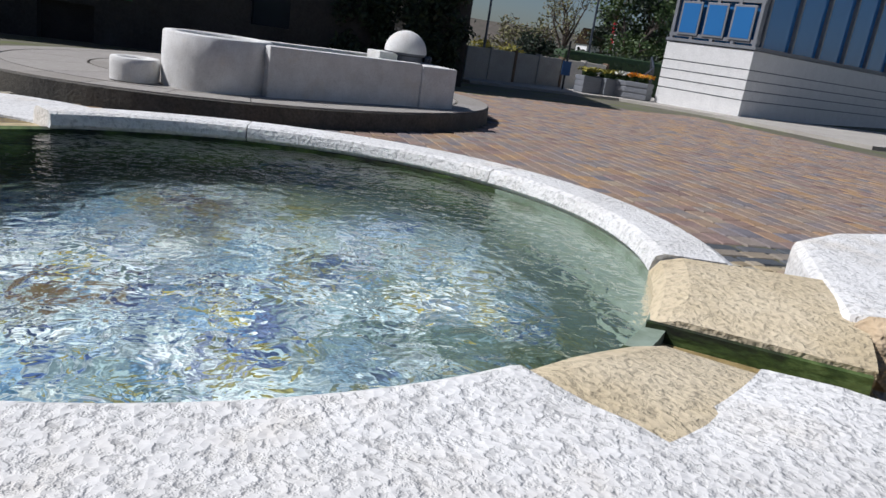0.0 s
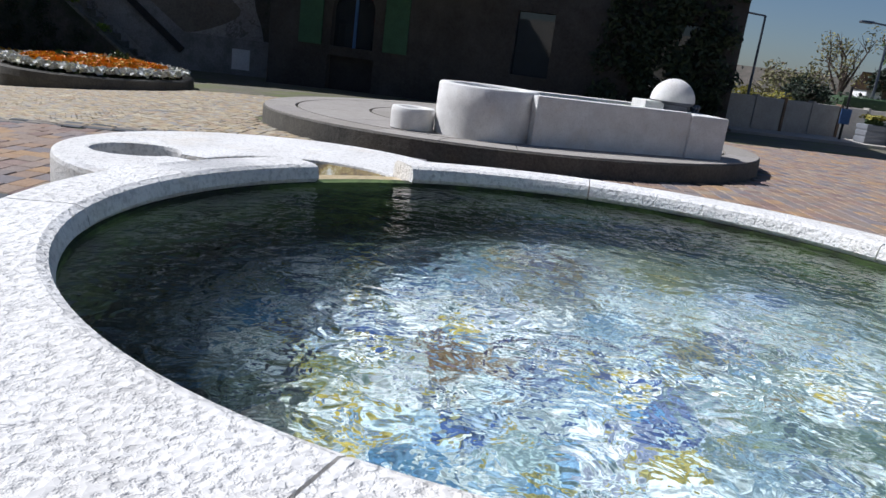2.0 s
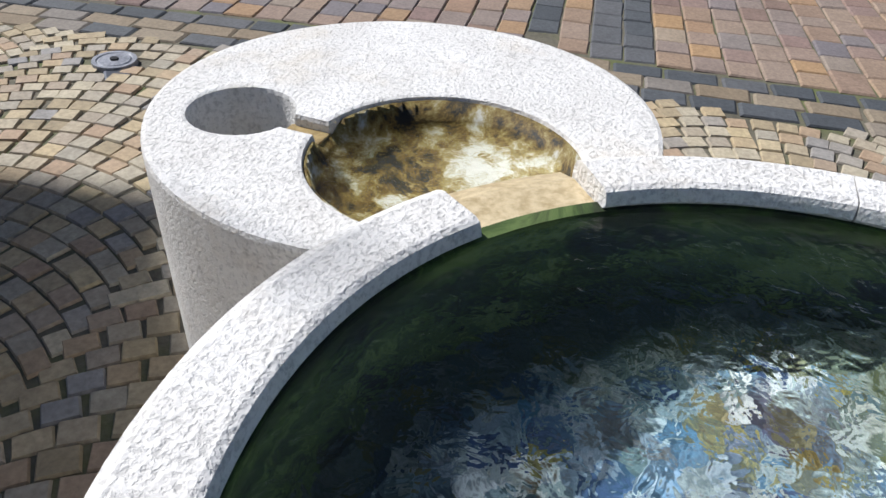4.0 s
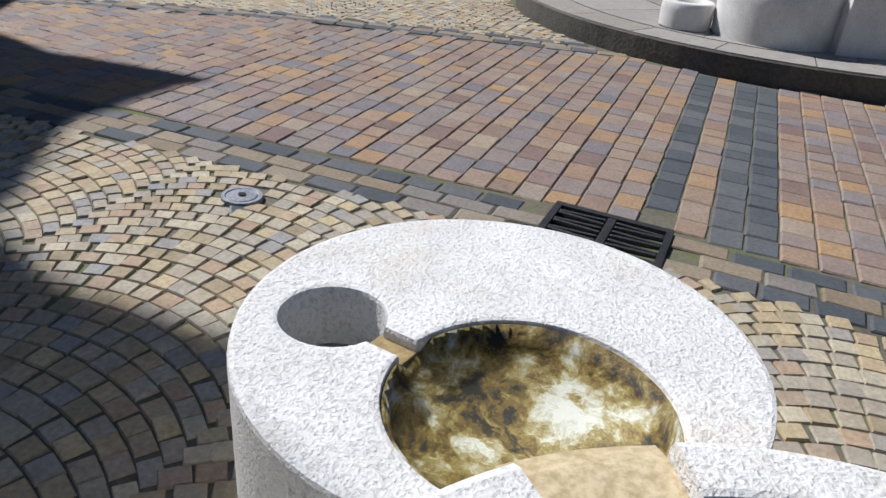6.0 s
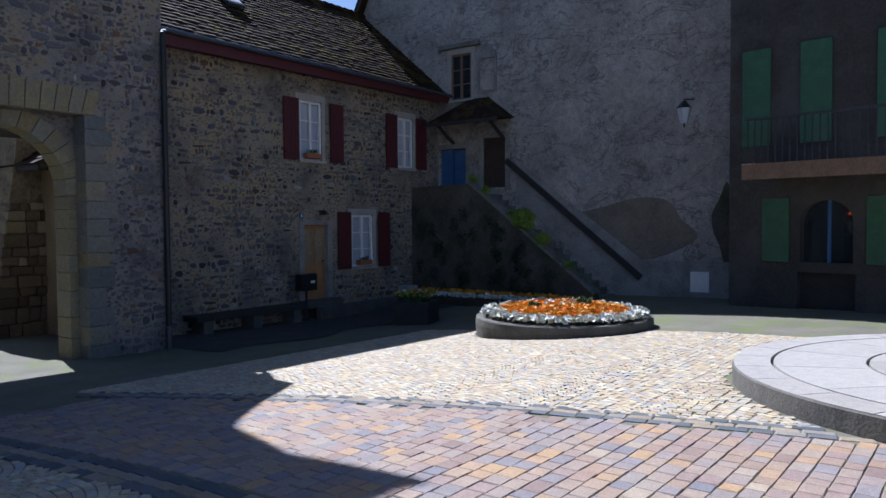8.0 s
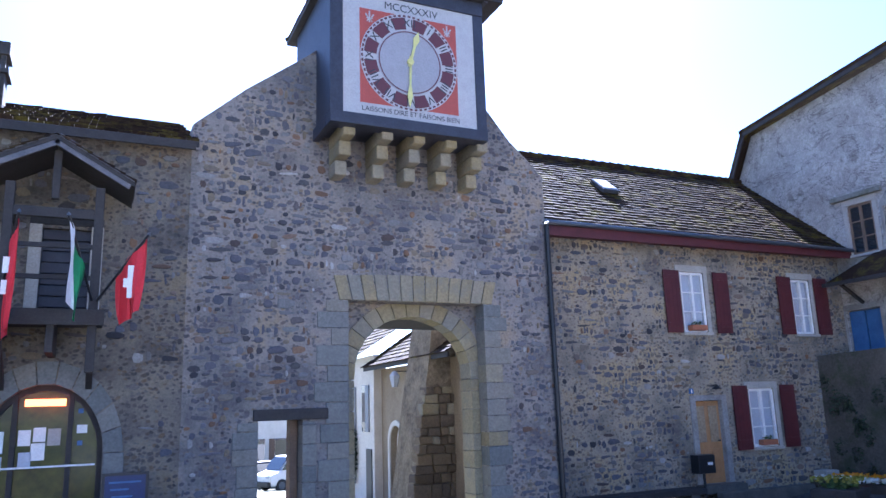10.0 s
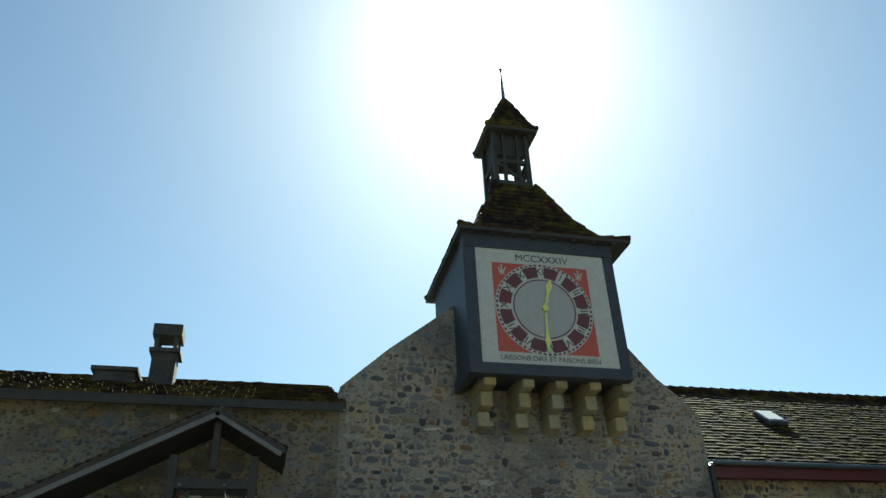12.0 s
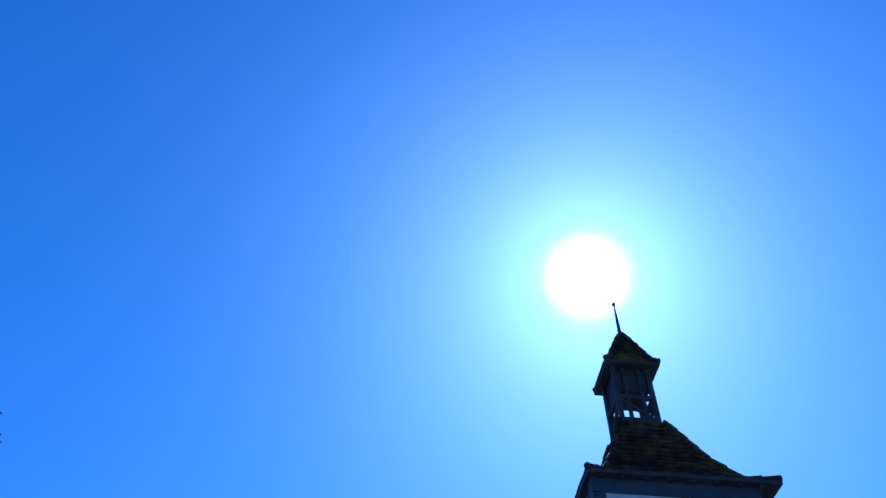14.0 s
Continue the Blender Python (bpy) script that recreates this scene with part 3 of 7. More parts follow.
bm = lathe(bmesh.new(), inlet_prof(0.71), *PC, 10, 204, 223.5)
for v in bm.verts:                      # worn down towards the inlet
    if v.co.z > 0.7:
        v.co.z -= 0.024 * max(0.0, (math.degrees(math.atan2(v.co.y - PC[1], v.co.x - PC[0])) % 360 - 209) / 14.5) ** 1.5
fpart("inlet_stone", bm, M_OCHRESTONE, "yellow-stained stone beside the inlet")
bm = lathe(bmesh.new(), inlet_prof(0.733), *PC, 10, 229, 246.9)
for v in bm.verts:
    if v.co.z > 0.7:
        v.co.z -= 0.017 * max(0.0, 1 - (math.degrees(math.atan2(v.co.y - PC[1], v.co.x - PC[0])) % 360 - 229) / 12) ** 1.3
fpart("inlet_stone", bm, M_OCHRESTONE, "yellow-stained stone beside the inlet")
fpart("wet_face", lathe(bmesh.new(), [(RI + 0.004, 0.60), (RI + 0.002, RIM - 0.024), (0.73, RIM - 0.022), (0.73, 0.60), (RI + 0.004, 0.60)], *PC, 2, 228.3, 228.98), M_ALGAE, "black-green wet face of the inlet")
fpart("inlet_slot", lathe(bmesh.new(), [(RI, 0.60), (RI, WATER - 0.006), (RO + 0.25, WATER - 0.004), (RO + 0.25, 0.60), (RI, 0.60)], *PC, 6, 221, 228.5), M_WETDARK, "wet yellow inlet channel")
for a0_, a1_, r_ in ((128, 203.9, RO), (204.0, 219, 0.705)):
    fpart("shoulder_stone", lathe(bmesh.new(), [(RO + 0.006, -0.05), (RO + 0.006, RIM - 0.03), (r_ - 0.05, RIM - 0.002), (r_, RIM + 0.003), (1.02, RIM + 0.003), (1.04, RIM - 0.02), (1.05, -0.05), (RO + 0.006, -0.05)], *PC, max(6, int((a1_ - a0_) / 2)), a0_, a1_), M_GRANITE, "broad pale stone beside the inlet")
wall_prof = [(RI + 0.004, 0.42), (RI + 0.001, 0.60), (RI - 0.001, WATER + 0.004), (RI + 0.02, WATER + 0.006), (RI + 0.02, 0.42), (RI + 0.004, 0.42)]
fpart("pool_wall", lathe(bmesh.new(), wall_prof, *PC, 72, -62, 222), M_ALGAE, "green algae-covered inner wall")
# This sector faces the sun, so its light is put into a paler colour.
fpart("pool_wall", lathe(bmesh.new(), wall_prof, *PC, 24, 222.1, 297.9), M_SUNWALL, "inner wall coloured paler for its sunlit side")
# Floor with the caustic pattern in its colour.
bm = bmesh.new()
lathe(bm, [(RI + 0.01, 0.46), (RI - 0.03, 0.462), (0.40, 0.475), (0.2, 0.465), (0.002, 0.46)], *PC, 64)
fpart("pool_floor", bm, M_POOLFLOOR, "pale pebbly pool floor with painted caustic cells and rusty stains", True)
bm = bmesh.new()
lathe(bm, [(RI + 0.003, WATER), (0.4, WATER), (0.25, WATER), (0.1, WATER), (0.001, WATER)], *PC, 64)
w = fpart("water", bm, M_WATER, "clear rippled water", True)
face_up(w)
w.visible_shadow = False

# side basin
BC, BR, BT = (1.648, 0.505), 0.432, 0.705
CB, BB = (1.498, 0.409), 0.216          # bowl
HC, HB = (1.563, 0.768), 0.089          # drain hole
N = 72
outer = [(BC[0] + BR * math.cos(2 * math.pi * i / N), BC[1] + BR * math.sin(2 * math.pi * i / N)) for i in range(N)]
outer = [(x, y) for x, y in outer if math.hypot(x - PC[0], y - PC[1]) > RO + 0.006]
k = max(range(len(outer)), key=lambda i: math.dist(outer[i], outer[i - 1]))
outer = outer[k:] + outer[:k]
angs = [math.atan2(p[1] - PC[1], p[0] - PC[0]) for p in (outer[-1], outer[0])]
arc = [(PC[0] + (RO + 0.006) * math.cos(angs[0] + (angs[1] - angs[0]) * t), PC[1] + (RO + 0.006) * math.sin(angs[0] + (angs[1] - angs[0]) * t)) for t in [i / 24 for i in range(1, 24)]]
inb = lambda p: math.dist(p, CB) < BB
ia = [i for i, p in enumerate(arc) if inb(p)]
a_in, a_out = arc[ia[0]], arc[ia[-1]]
t0, t1 = (math.atan2(p[1] - CB[1], p[0] - CB[0]) for p in (a_in, a_out))
if t1 < t0:
    t1 += 2 * math.pi
long_way = t1 - t0 if abs(t1 - t0) > math.pi else t1 - t0 - 2 * math.pi
bite = [(CB[0] + BB * math.cos(t0 + long_way * i / 40), CB[1] + BB * math.sin(t0 + long_way * i / 40)) for i in range(41)]
phi = math.atan2(HC[1] - CB[1], HC[0] - CB[0])      # a groove leads from the bowl to the drain hole
sense = 1 if long_way > 0 else -1
GROOVE = 0.024
turn_to = lambda p: (math.atan2(p[1] - CB[1], p[0] - CB[0]) - phi + math.pi) % (2 * math.pi) - math.pi
clear = math.asin(GROOVE / BB)
cut_ = next((i for i in range(len(bite) - 1) if turn_to(bite[i]) * sense <= 0 < turn_to(bite[i + 1]) * sense and abs(turn_to(bite[i])) < 1), len(bite))
before = [p for p in bite[:cut_ + 1] if abs(turn_to(p)) > clear]
after = [p for p in bite[cut_ + 1:] if abs(turn_to(p)) > clear]
th = math.asin(GROOVE / HB)
around = [phi + math.pi + sense * (th + (2 * math.pi - 2 * th) * i / 28) for i in range(29)]
mouth = lambda k: (CB[0] + BB * math.cos(phi + k * clear), CB[1] + BB * math.sin(phi + k * clear))
bite = before + [mouth(-sense)] + [(HC[0] + HB * math.cos(a), HC[1] + HB * math.sin(a)) for a in around] + [mouth(sense)] + after
top_outline = outer + arc[:ia[0]] + bite + arc[ia[-1] + 1:]
body = slab(top_outline, [], lambda u, v: (u, v, BT), (0, 0, -0.75))
es = [e for e in body.edges if all(abs(v.co.z - BT) < 1e-4 for v in e.verts) and len(e.link_faces) == 2 and any(abs(f.normal.z) < 0.5 for f in e.link_faces) and any(math.hypot(v.co.x - PC[0], v.co.y - PC[1]) > RO + 0.03 for v in e.verts)]
bmesh.ops.bevel(body, geom=es, offset=0.009, segments=2, affect="EDGES", profile=0.6)
for v in body.verts:                      # the drum narrows slightly downwards
    if v.co.z < 0.3:
        v.co.x, v.co.y = BC[0] + (v.co.x - BC[0]) * 0.97, BC[1] + (v.co.y - BC[1]) * 0.97
fpart("side_basin", body, M_GRANITE, "rounded side basin with a bush-hammered drum")
bm = lathe(bmesh.new(), [(0.001, 0.60), (0.08, 0.603), (0.15, 0.622), (0.198, 0.665), (BB - 0.004, BT - 0.006), (BB + 0.004, BT - 0.012), (BB + 0.004, 0.58), (0.001, 0.58)], *CB, 56)
for v in bm.verts:
    if abs(turn_to(v.co)) < 0.16 and v.co.z > BT - 0.03:
        v.co.z = BT - 0.026
    d = math.hypot(v.co.x - PC[0], v.co.y - PC[1])
    if d < RO + 0.004:
        k = (RO + 0.004) / d
        v.co.x, v.co.y = PC[0] + (v.co.x - PC[0]) * k, PC[1] + (v.co.y - PC[1]) * k
fpart("bowl", bm, M_BOWL, "shallow bowl stained brown and yellow", True)
bm = bmesh.new()
disc(bm, CB[0] + 0.01, CB[1] + 0.01, 0.665, 0.20, 48)
for v in bm.verts:
    d = math.hypot(v.co.x - PC[0], v.co.y - PC[1])
    if d < RO:
        k = RO / d
        v.co.x, v.co.y = PC[0] + (v.co.x - PC[0]) * k, PC[1] + (v.co.y - PC[1]) * k
w = fpart("bowl_water", bm, M_WATER, "thin clear water in the bowl")
face_up(w)
w.visible_shadow = False
fpart("drain_floor", disc(bmesh.new(), *HC, 0.585, HB + 0.003, 28), M_WETGREY, "wet grey floor of the drain hole, darkened for shade")
ch = Vector((CB[0] - HC[0], CB[1] - HC[1], 0)).normalized()
m = Matrix.Translation((HC[0], HC[1], 0)) @ ch.to_track_quat("X", "Z").to_matrix().to_4x4()
fpart("spout_channel", bx(HB - 0.012, 0.152, -0.03, 0.03, BT - 0.06, BT - 0.022, 0.004, m), M_WETDARK, "wet yellow channel to the drain hole")

# spring block beside the pool
spring = thing("spring_block", "large pale spring stone with a roughly broken face beside the pool", "stone block", at=(0.5, -1.05, 0))
spring.matrix_world = LEAN @ FI @ Matrix.Translation((0.5, -1.05, 0))
outline = [(0.475, -0.665), (0.60, -0.745), (0.765, -0.855), (0.83, -0.98), (0.86, -1.15), (0.80, -1.5), (0.35, -1.5), (0.30, -1.1), (0.37, -0.85)]
body = slab([(x - 0.5, y + 1.05) for x, y in outline], [], lambda u, v: (u, v, 0.768), (0, 0, -0.83))
bmesh.ops.bevel(body, geom=[e for e in body.edges if len(e.link_faces) == 2 and e.calc_face_angle(0) > 0.3], offset=0.022, segments=3, affect="EDGES", profile=0.6)
part("block", body, M_GRANITE, spring)
for i in range(9):                        # lumps of the broken face
    t = i / 8
    p = Vector((0.455, -0.70, 0)).lerp(Vector((0.33, -1.02, 0)), t) - Vector((0.5, -1.05, 0))
    for k in range(3):
        bm = bmesh.new()
        r = bmesh.ops.create_icosphere(bm, subdivisions=2, radius=1.0, matrix=Matrix.Translation((p.x, p.y, 0.735 - 0.07 * k)) @ Matrix.Diagonal((0.035, 0.035, 0.034, 1)))
        for v in r["verts"]:
            v.co += Vector((noise.noise(v.co * 30), noise.noise(v.co * 30 + Vector((5, 2, 1))), noise.noise(v.co * 26))) * 0.012
        part("broken_lump", bm, M_ROUGHSTONE, spring, "rough broken yellow-brown stone")

# ---- gate tower ----
GY = 12.6
BASE = -1.1
gate_tower = thing("gate_tower", "rubble-stone gate tower with a pointed arch and wicket", "gate tower", at=(5.5, GY, 0))


def at_gate(bm):
    bm.transform(Matrix.Translation((-5.5, -GY, 0)))
    return bm


def gpart(name, bm, mat, label="", parent=None, smooth=False):
    return part(name, at_gate(bm), mat, parent or gate_tower, label, smooth)


SHOULDERS = [(8.66, 6.0), (8.31, 6.37), (7.94, 6.70), (7.38, 7.39), (6.95, 8.2), (6.95, 9.15), (4.1, 9.15), (4.1, 8.05), (3.86, 7.84), (2.77, 7.01), (1.92, 6.25)]
front = [(1.92, BASE), (3.08, BASE), (3.08, 1.44), (3.80, 1.44), (3.80, BASE), (4.57, BASE), (4.57, 3.40), (7.19, 3.40), (7.19, BASE), (8.66, BASE)] + SHOULDERS
gpart("front_wall", slab(front, [], xz(GY), (0, 0.35, 0)), M_MORTAR, "grey rubble wall with worn mortar")
arch = [(4.74 + 0.0, BASE), (4.74, 2.05)]
for i in range(1, 20):
    a = math.pi * (1 - i / 20)
    arch.append((5.90 + 1.16 * math.cos(a), 2.05 + 1.16 * (math.sin(a) ** 0.88)))
arch += [(7.06, 2.05), (7.06, BASE)]
back = [(1.92, BASE), (3.12, BASE), (3.12, 1.44), (3.76, 1.44), (3.76, BASE)] + arch + [(8.66, BASE)] + SHOULDERS
gpart("back_wall", slab(back, [], xz(GY + 0.35), (0, 0.42, 0)), M_MORTAR)
rear = [(1.92, BASE), (3.0, BASE), (3.0, 1.5), (4.0, 1.5), (4.0, BASE), (4.3, BASE), (4.3, 3.3), (8.0, 3.3), (8.0, BASE), (8.66, BASE)] + SHOULDERS
gpart("rear_wall", slab(rear, [], xz(GY + 0.77), (0, 0.85, 0)), M_MORTAR)
gpart("passage_ceiling", bx(4.3, 8.0, GY + 0.78, GY + 2.4, 3.18, 3.30), M_TIMBER, "dark boarded ceiling of the passage")
gpart("wicket_lintel", bx(3.0, 4.22, GY - 0.05, GY + 0.45, 1.42, 1.60, 0.02), M_TIMBER, "dark weathered oak lintel")
gpart("wicket_post", bx(3.66, 3.79, GY + 0.3, GY + 0.55, -1.0, 1.42, 0.015), M_BROWN, "weathered wooden post")
# dressed stones
for x0, dirn in ((4.57, -1), (7.19, 1), (3.80, 1), (3.08, -1)):
    z = BASE
    tall = x0 in (4.57, 7.19)
    row = 0
    while z < (3.4 if tall else 1.38):
        h = random.uniform(0.22, 0.36)
        h = min(h, (3.4 if tall else 1.4) - z)
        wd = (0.52 if row % 2 else 0.34) if tall else (0.36 if dirn < 0 else 0.2)
        wd *= random.uniform(0.85, 1.15)
        gpart("quoin", bx(min(x0 - dirn * 0.006, x0 + dirn * wd), max(x0 - dirn * 0.006, x0 + dirn * wd), GY - 0.025, GY + 0.3, z + 0.006, z + h - 0.006, 0.012), M_ASHLAR if x0 != 7.19 or random.random() < 0.6 else M_MOLASSE)
        z += h
        row += 1
for i in range(13):                       # flat relieving arch over the recess
    x = 4.42 + i * 2.94 / 13
    lean = (x + 0.113 - 5.88) * 0.16
    bm = bx(0.004, 0.222, GY - 0.03, GY + 0.3, 3.405, 3.82 + 0.06 * math.sin(math.pi * (i + 0.5) / 13), 0.012)
    for v in bm.verts:
        v.co.x += x + (v.co.z - 3.4) * lean * 1.2
    gpart("lintel_stone", bm, M_MOLASSE)
nv = 15
for i in range(nv):                       # voussoirs of the inner arch
    a0, a1 = math.pi * (1 - i / nv), math.pi * (1 - (i + 1) / nv)
    bm = bmesh.new()
    ring = []
    for y in (GY + 0.30, GY + 0.72):
        for a, r in ((a0 - 0.006, 1.13), (a1 + 0.006, 1.13), (a1 + 0.006, 1.44), (a0 - 0.006, 1.44)):
            s = math.sin(a) ** 0.88 if a > 0.001 else 0
            ring.append(bm.verts.new((5.90 + r * math.cos(a), y, 2.05 + r * s)))
    for f in ((0, 1, 2, 3), (4, 5, 6, 7), (0, 1, 5, 4), (1, 2, 6, 5), (2, 3, 7, 6), (3, 0, 4, 7)):
        bm.faces.new([ring[j] for j in f])
    gpart("voussoir", bm, M_MOLASSE)
for x0, x1 in ((4.55, 4.77), (7.03, 7.21)):
    z = BASE
    while z < 2.04:
        h = min(random.uniform(0.3, 0.45), 2.05 - z)
        gpart("jamb_stone", bx(x0, x1, GY + 0.29, GY + 0.74, z + 0.005, z + h - 0.005, 0.01), M_MOLASSE)
        z += h
# corbels under the clock
for x in (4.34, 5.02, 5.62, 6.24, 6.86):
    for k, (dep, z0) in enumerate(((0.38, 5.52), (0.62, 5.80), (0.88, 6.07))):
        gpart("corbel_stone", bx(x - 0.11, x + 0.11, GY - dep, GY + 0.05, z0, z0 + 0.26, 0.035), M_MOLASSE)

# ---- clock house on the gate ----
clock_house = thing("clock_house", "timber clock house with painted clock face on stone corbels", "clock tower", at=(5.4, 11.6, 6.3))
CI = Matrix.Translation((-5.4, -11.6, -6.3))


def cpart(name, bm, mat, label="", parent=None, smooth=False):
    bm.transform(CI)
    return part(name, bm, mat, parent or clock_house, label, smooth)


CY = 11.57
cpart("case", bx(4.0, 6.84, CY + 0.03, 14.1, 6.36, 9.05, 0.01), M_NAVY, "dark boarded case")
for n_, b in (("bottom_beam", (3.95, 6.88, CY - 0.04, CY + 0.25, 6.20, 6.40)), ("top_beam", (3.95, 6.88, CY - 0.04, CY + 0.2, 8.66, 8.98)), ("corner_post", (3.95, 4.18, CY - 0.02, CY + 0.2, 6.40, 8.66)), ("corner_post", (6.68, 6.88, CY - 0.02, CY + 0.2, 6.40, 8.66)), ("side_beam", (3.94, 4.06, CY + 0.25, 12.75, 6.20, 6.42)), ("side_beam", (6.78, 6.89, CY + 0.25, 12.75, 6.20, 6.42)), ("floor_board", (4.06, 6.78, CY + 0.25, 12.6, 6.30, 6.36))):
    cpart(n_, bx(*b, 0.012), M_NAVY, "dark blue-black painted timber")
cpart("face_panel", bx(4.18, 6.68, CY, CY + 0.05, 6.40, 8.66), M_FACE, "off-white painted panel")
CX, CZ = 5.40, 7.485
cpart("red_field", bx(4.48, 6.32, CY - 0.004, CY + 0.01, 6.62, 8.37), M_CKRED, "red painted field")


def ring_xz(r0, r1, y, d, seg=96, a0=0.0, a1=360.0):
    bm = bmesh.new()
    full = a1 - a0 >= 360
    n = seg if full else seg + 1
    rows = []
    for i in range(n):
        a = radians(a0 + (a1 - a0) * i / seg)
        rows.append([bm.verts.new((CX + r * math.sin(a), yy, CZ + r * math.cos(a))) for r, yy in ((r0, y), (r1, y), (r1, y + d), (r0, y + d))])
    for i in range(seg):
        p, q = rows[i], rows[(i + 1) % n]
        for j in range(4):
            bm.faces.new((p[j], q[j], q[(j + 1) % 4], p[(j + 1) % 4]))
    if not full:
        bm.faces.new(rows[0]), bm.faces.new(rows[-1])
    return bm


cpart("dial", ring_xz(0.001, 0.915, CY - 0.010, 0.012), M_FACE, "white painted dial ring")
cpart("dial_disc", ring_xz(0.001, 0.60, CY - 0.018, 0.012), M_DIAL, "pale grey dial centre")
cpart("inner_ring", ring_xz(0.565, 0.585, CY - 0.021, 0.006), M_CKBROWN)
for i in range(60):
    cpart("minute_mark", ring_xz(0.865, 0.90, CY - 0.014, 0.006, 1, i * 6 - 1.7, i * 6 + 1.7), M_CKBROWN)
for i in range(12):
    cpart("hour_field", ring_xz(0.625, 0.85, CY - 0.015, 0.006, 6, i * 30 + 5.2, i * 30 + 24.8), M_CKBROWN, "maroon field between numerals")


def lettering(name, text, size, place, turn, mat, parent, depth=0.002):
    c = bpy.data.curves.new(name, "FONT")
    c.body, c.size, c.align_x, c.align_y, c.extrude = text, size, "CENTER", "CENTER", depth
    c.materials.append(mat)
    o = new(name, c)
    o.parent = parent
    o.matrix_basis = turn
    o.location = place
    return o


for i, s in enumerate("XII I II III IIII V VI VII VIII IX X XI".split()):
    a = radians(i * 30)
    m = pose(0, 0, 0, 90, 0, 0) @ pose(0, 0, 0, 0, 0, -i * 30)
    o = lettering("numeral", s, 0.21, (CX + 0.745 * math.sin(a) - 5.4, CY - 0.016 - 11.6, CZ + 0.745 * math.cos(a) - 6.3), m, M_CKDARK, clock_house)
up = pose(0, 0, 0, 90, 0, 0)
lettering("date_lettering", "MCCXXXIV", 0.20, (0.05, CY - 0.004 - 11.6, 8.50 - 6.3), up, M_CKDARK, clock_house)
lettering("motto_lettering", "LAISSONS DIRE ET FAISONS BIEN", 0.125, (0.02, CY - 0.004 - 11.6, 6.515 - 6.3), up, M_CKDARK, clock_house)
for ang, ln, nm, wd in ((15.0, 0.62, "hour_hand", 0.055), (182.0, 0.86, "minute_hand", 0.045)):
    pts = [(-wd * 0.5, -0.1), (-wd * 0.4, ln * 0.5), (-wd * 1.1, ln * 0.74), (0, ln), (wd * 1.1, ln * 0.74), (wd * 0.4, ln * 0.5), (wd * 0.5, -0.1)]
    a = radians(ang)
    cpart(nm, slab([(CX + u * math.cos(a) + v * math.sin(a), CZ - u * math.sin(a) + v * math.cos(a)) for u, v in pts], [], xz(CY - 0.05), (0, 0.012, 0)), M_GOLD, "gilded clock hand")
cpart("hub", rod((CX, CY - 0.06, CZ), (CX, CY - 0.01, CZ), 0.06, None, 20), M_GOLD)
for x in (4.66, 6.14):                    # lily ornaments in the upper corners
    bm = bmesh.new()
    box(bm, x - 0.014, x + 0.014, CY - 0.010, CY - 0.003, 8.12, 8.33)
    box(bm, x - 0.06, x + 0.06, CY - 0.010, CY - 0.003, 8.185, 8.205)
    for s in (-1, 1):
        tube(bm, (x + s * 0.03, CY - 0.006, 8.21), (x + s * 0.075, CY - 0.006, 8.27), 0.014, None, 6)
        tube(bm, (x + s * 0.02, CY - 0.006, 8.18), (x + s * 0.05, CY - 0.006, 8.13), 0.010, None, 6)
    cpart("lily_ornament", bm, M_FACE, "white painted lily")


def tiled_plane(name, a, b, c, d, parent, inv, mat, tile=0.17, row=0.15, thick=0.018, jitter=0.012):
    """Rows of flat tiles on the plane a-b (eave) to d-c (ridge), as real overlapping pieces."""
    a, b, c, d = (Vector(p) for p in (a, b, c, d))
    nrm = (b - a).cross(d - a).normalized()
    if nrm.z < 0:
        nrm = -nrm
    L = ((d + c) / 2 - (a + b) / 2).length
    rows = max(2, int(L / row))
    verts, faces = [], []
    for r in range(rows):
        t0, t1 = r / rows, min(1.0, (r + 1.35) / rows)
        p0, q0, p1, q1 = a.lerp(d, t0), b.lerp(c, t0), a.lerp(d, t1), b.lerp(c, t1)
        n = max(1, int((q0 - p0).length / tile))
        off = 0.5 if r % 2 else 0.0
        for k in range(n + 1):
            u0, u1 = max(0, (k - off) / n), min(1, (k + 1 - off) / n)
            if u1 - u0 < 0.15 / n:
                continue
            g = 0.02 / n
            j = random.uniform(0, jitter)
            base = len(verts)
            lo0, lo1 = p0.lerp(q0, u0 + g), p0.lerp(q0, u1 - g)
            hi0, hi1 = p1.lerp(q1, u0 + g), p1.lerp(q1, u1 - g)
            up = nrm * (thick + 0.012 + j)
            up1 = nrm * (thick + 0.012 + max(0.0, j + random.uniform(-0.5, 0.5) * jitter))
            for p in (lo0 + up, lo1 + up1, hi1 + nrm * 0.004, hi0 + nrm * 0.004, lo0 + nrm * 0.002, lo1 + nrm * 0.002):
                verts.append(tuple(inv @ p))
            faces += [(base, base + 1, base + 2, base + 3), (base, base + 4, base + 5, base + 1), (base, base + 3, base + 4), (base + 1, base + 5, base + 2)]
    ob = raw(name, verts, faces, mat, parent)
    return tagged(ob, "weathered brown flat clay tiles with lichen", kind="stuff")


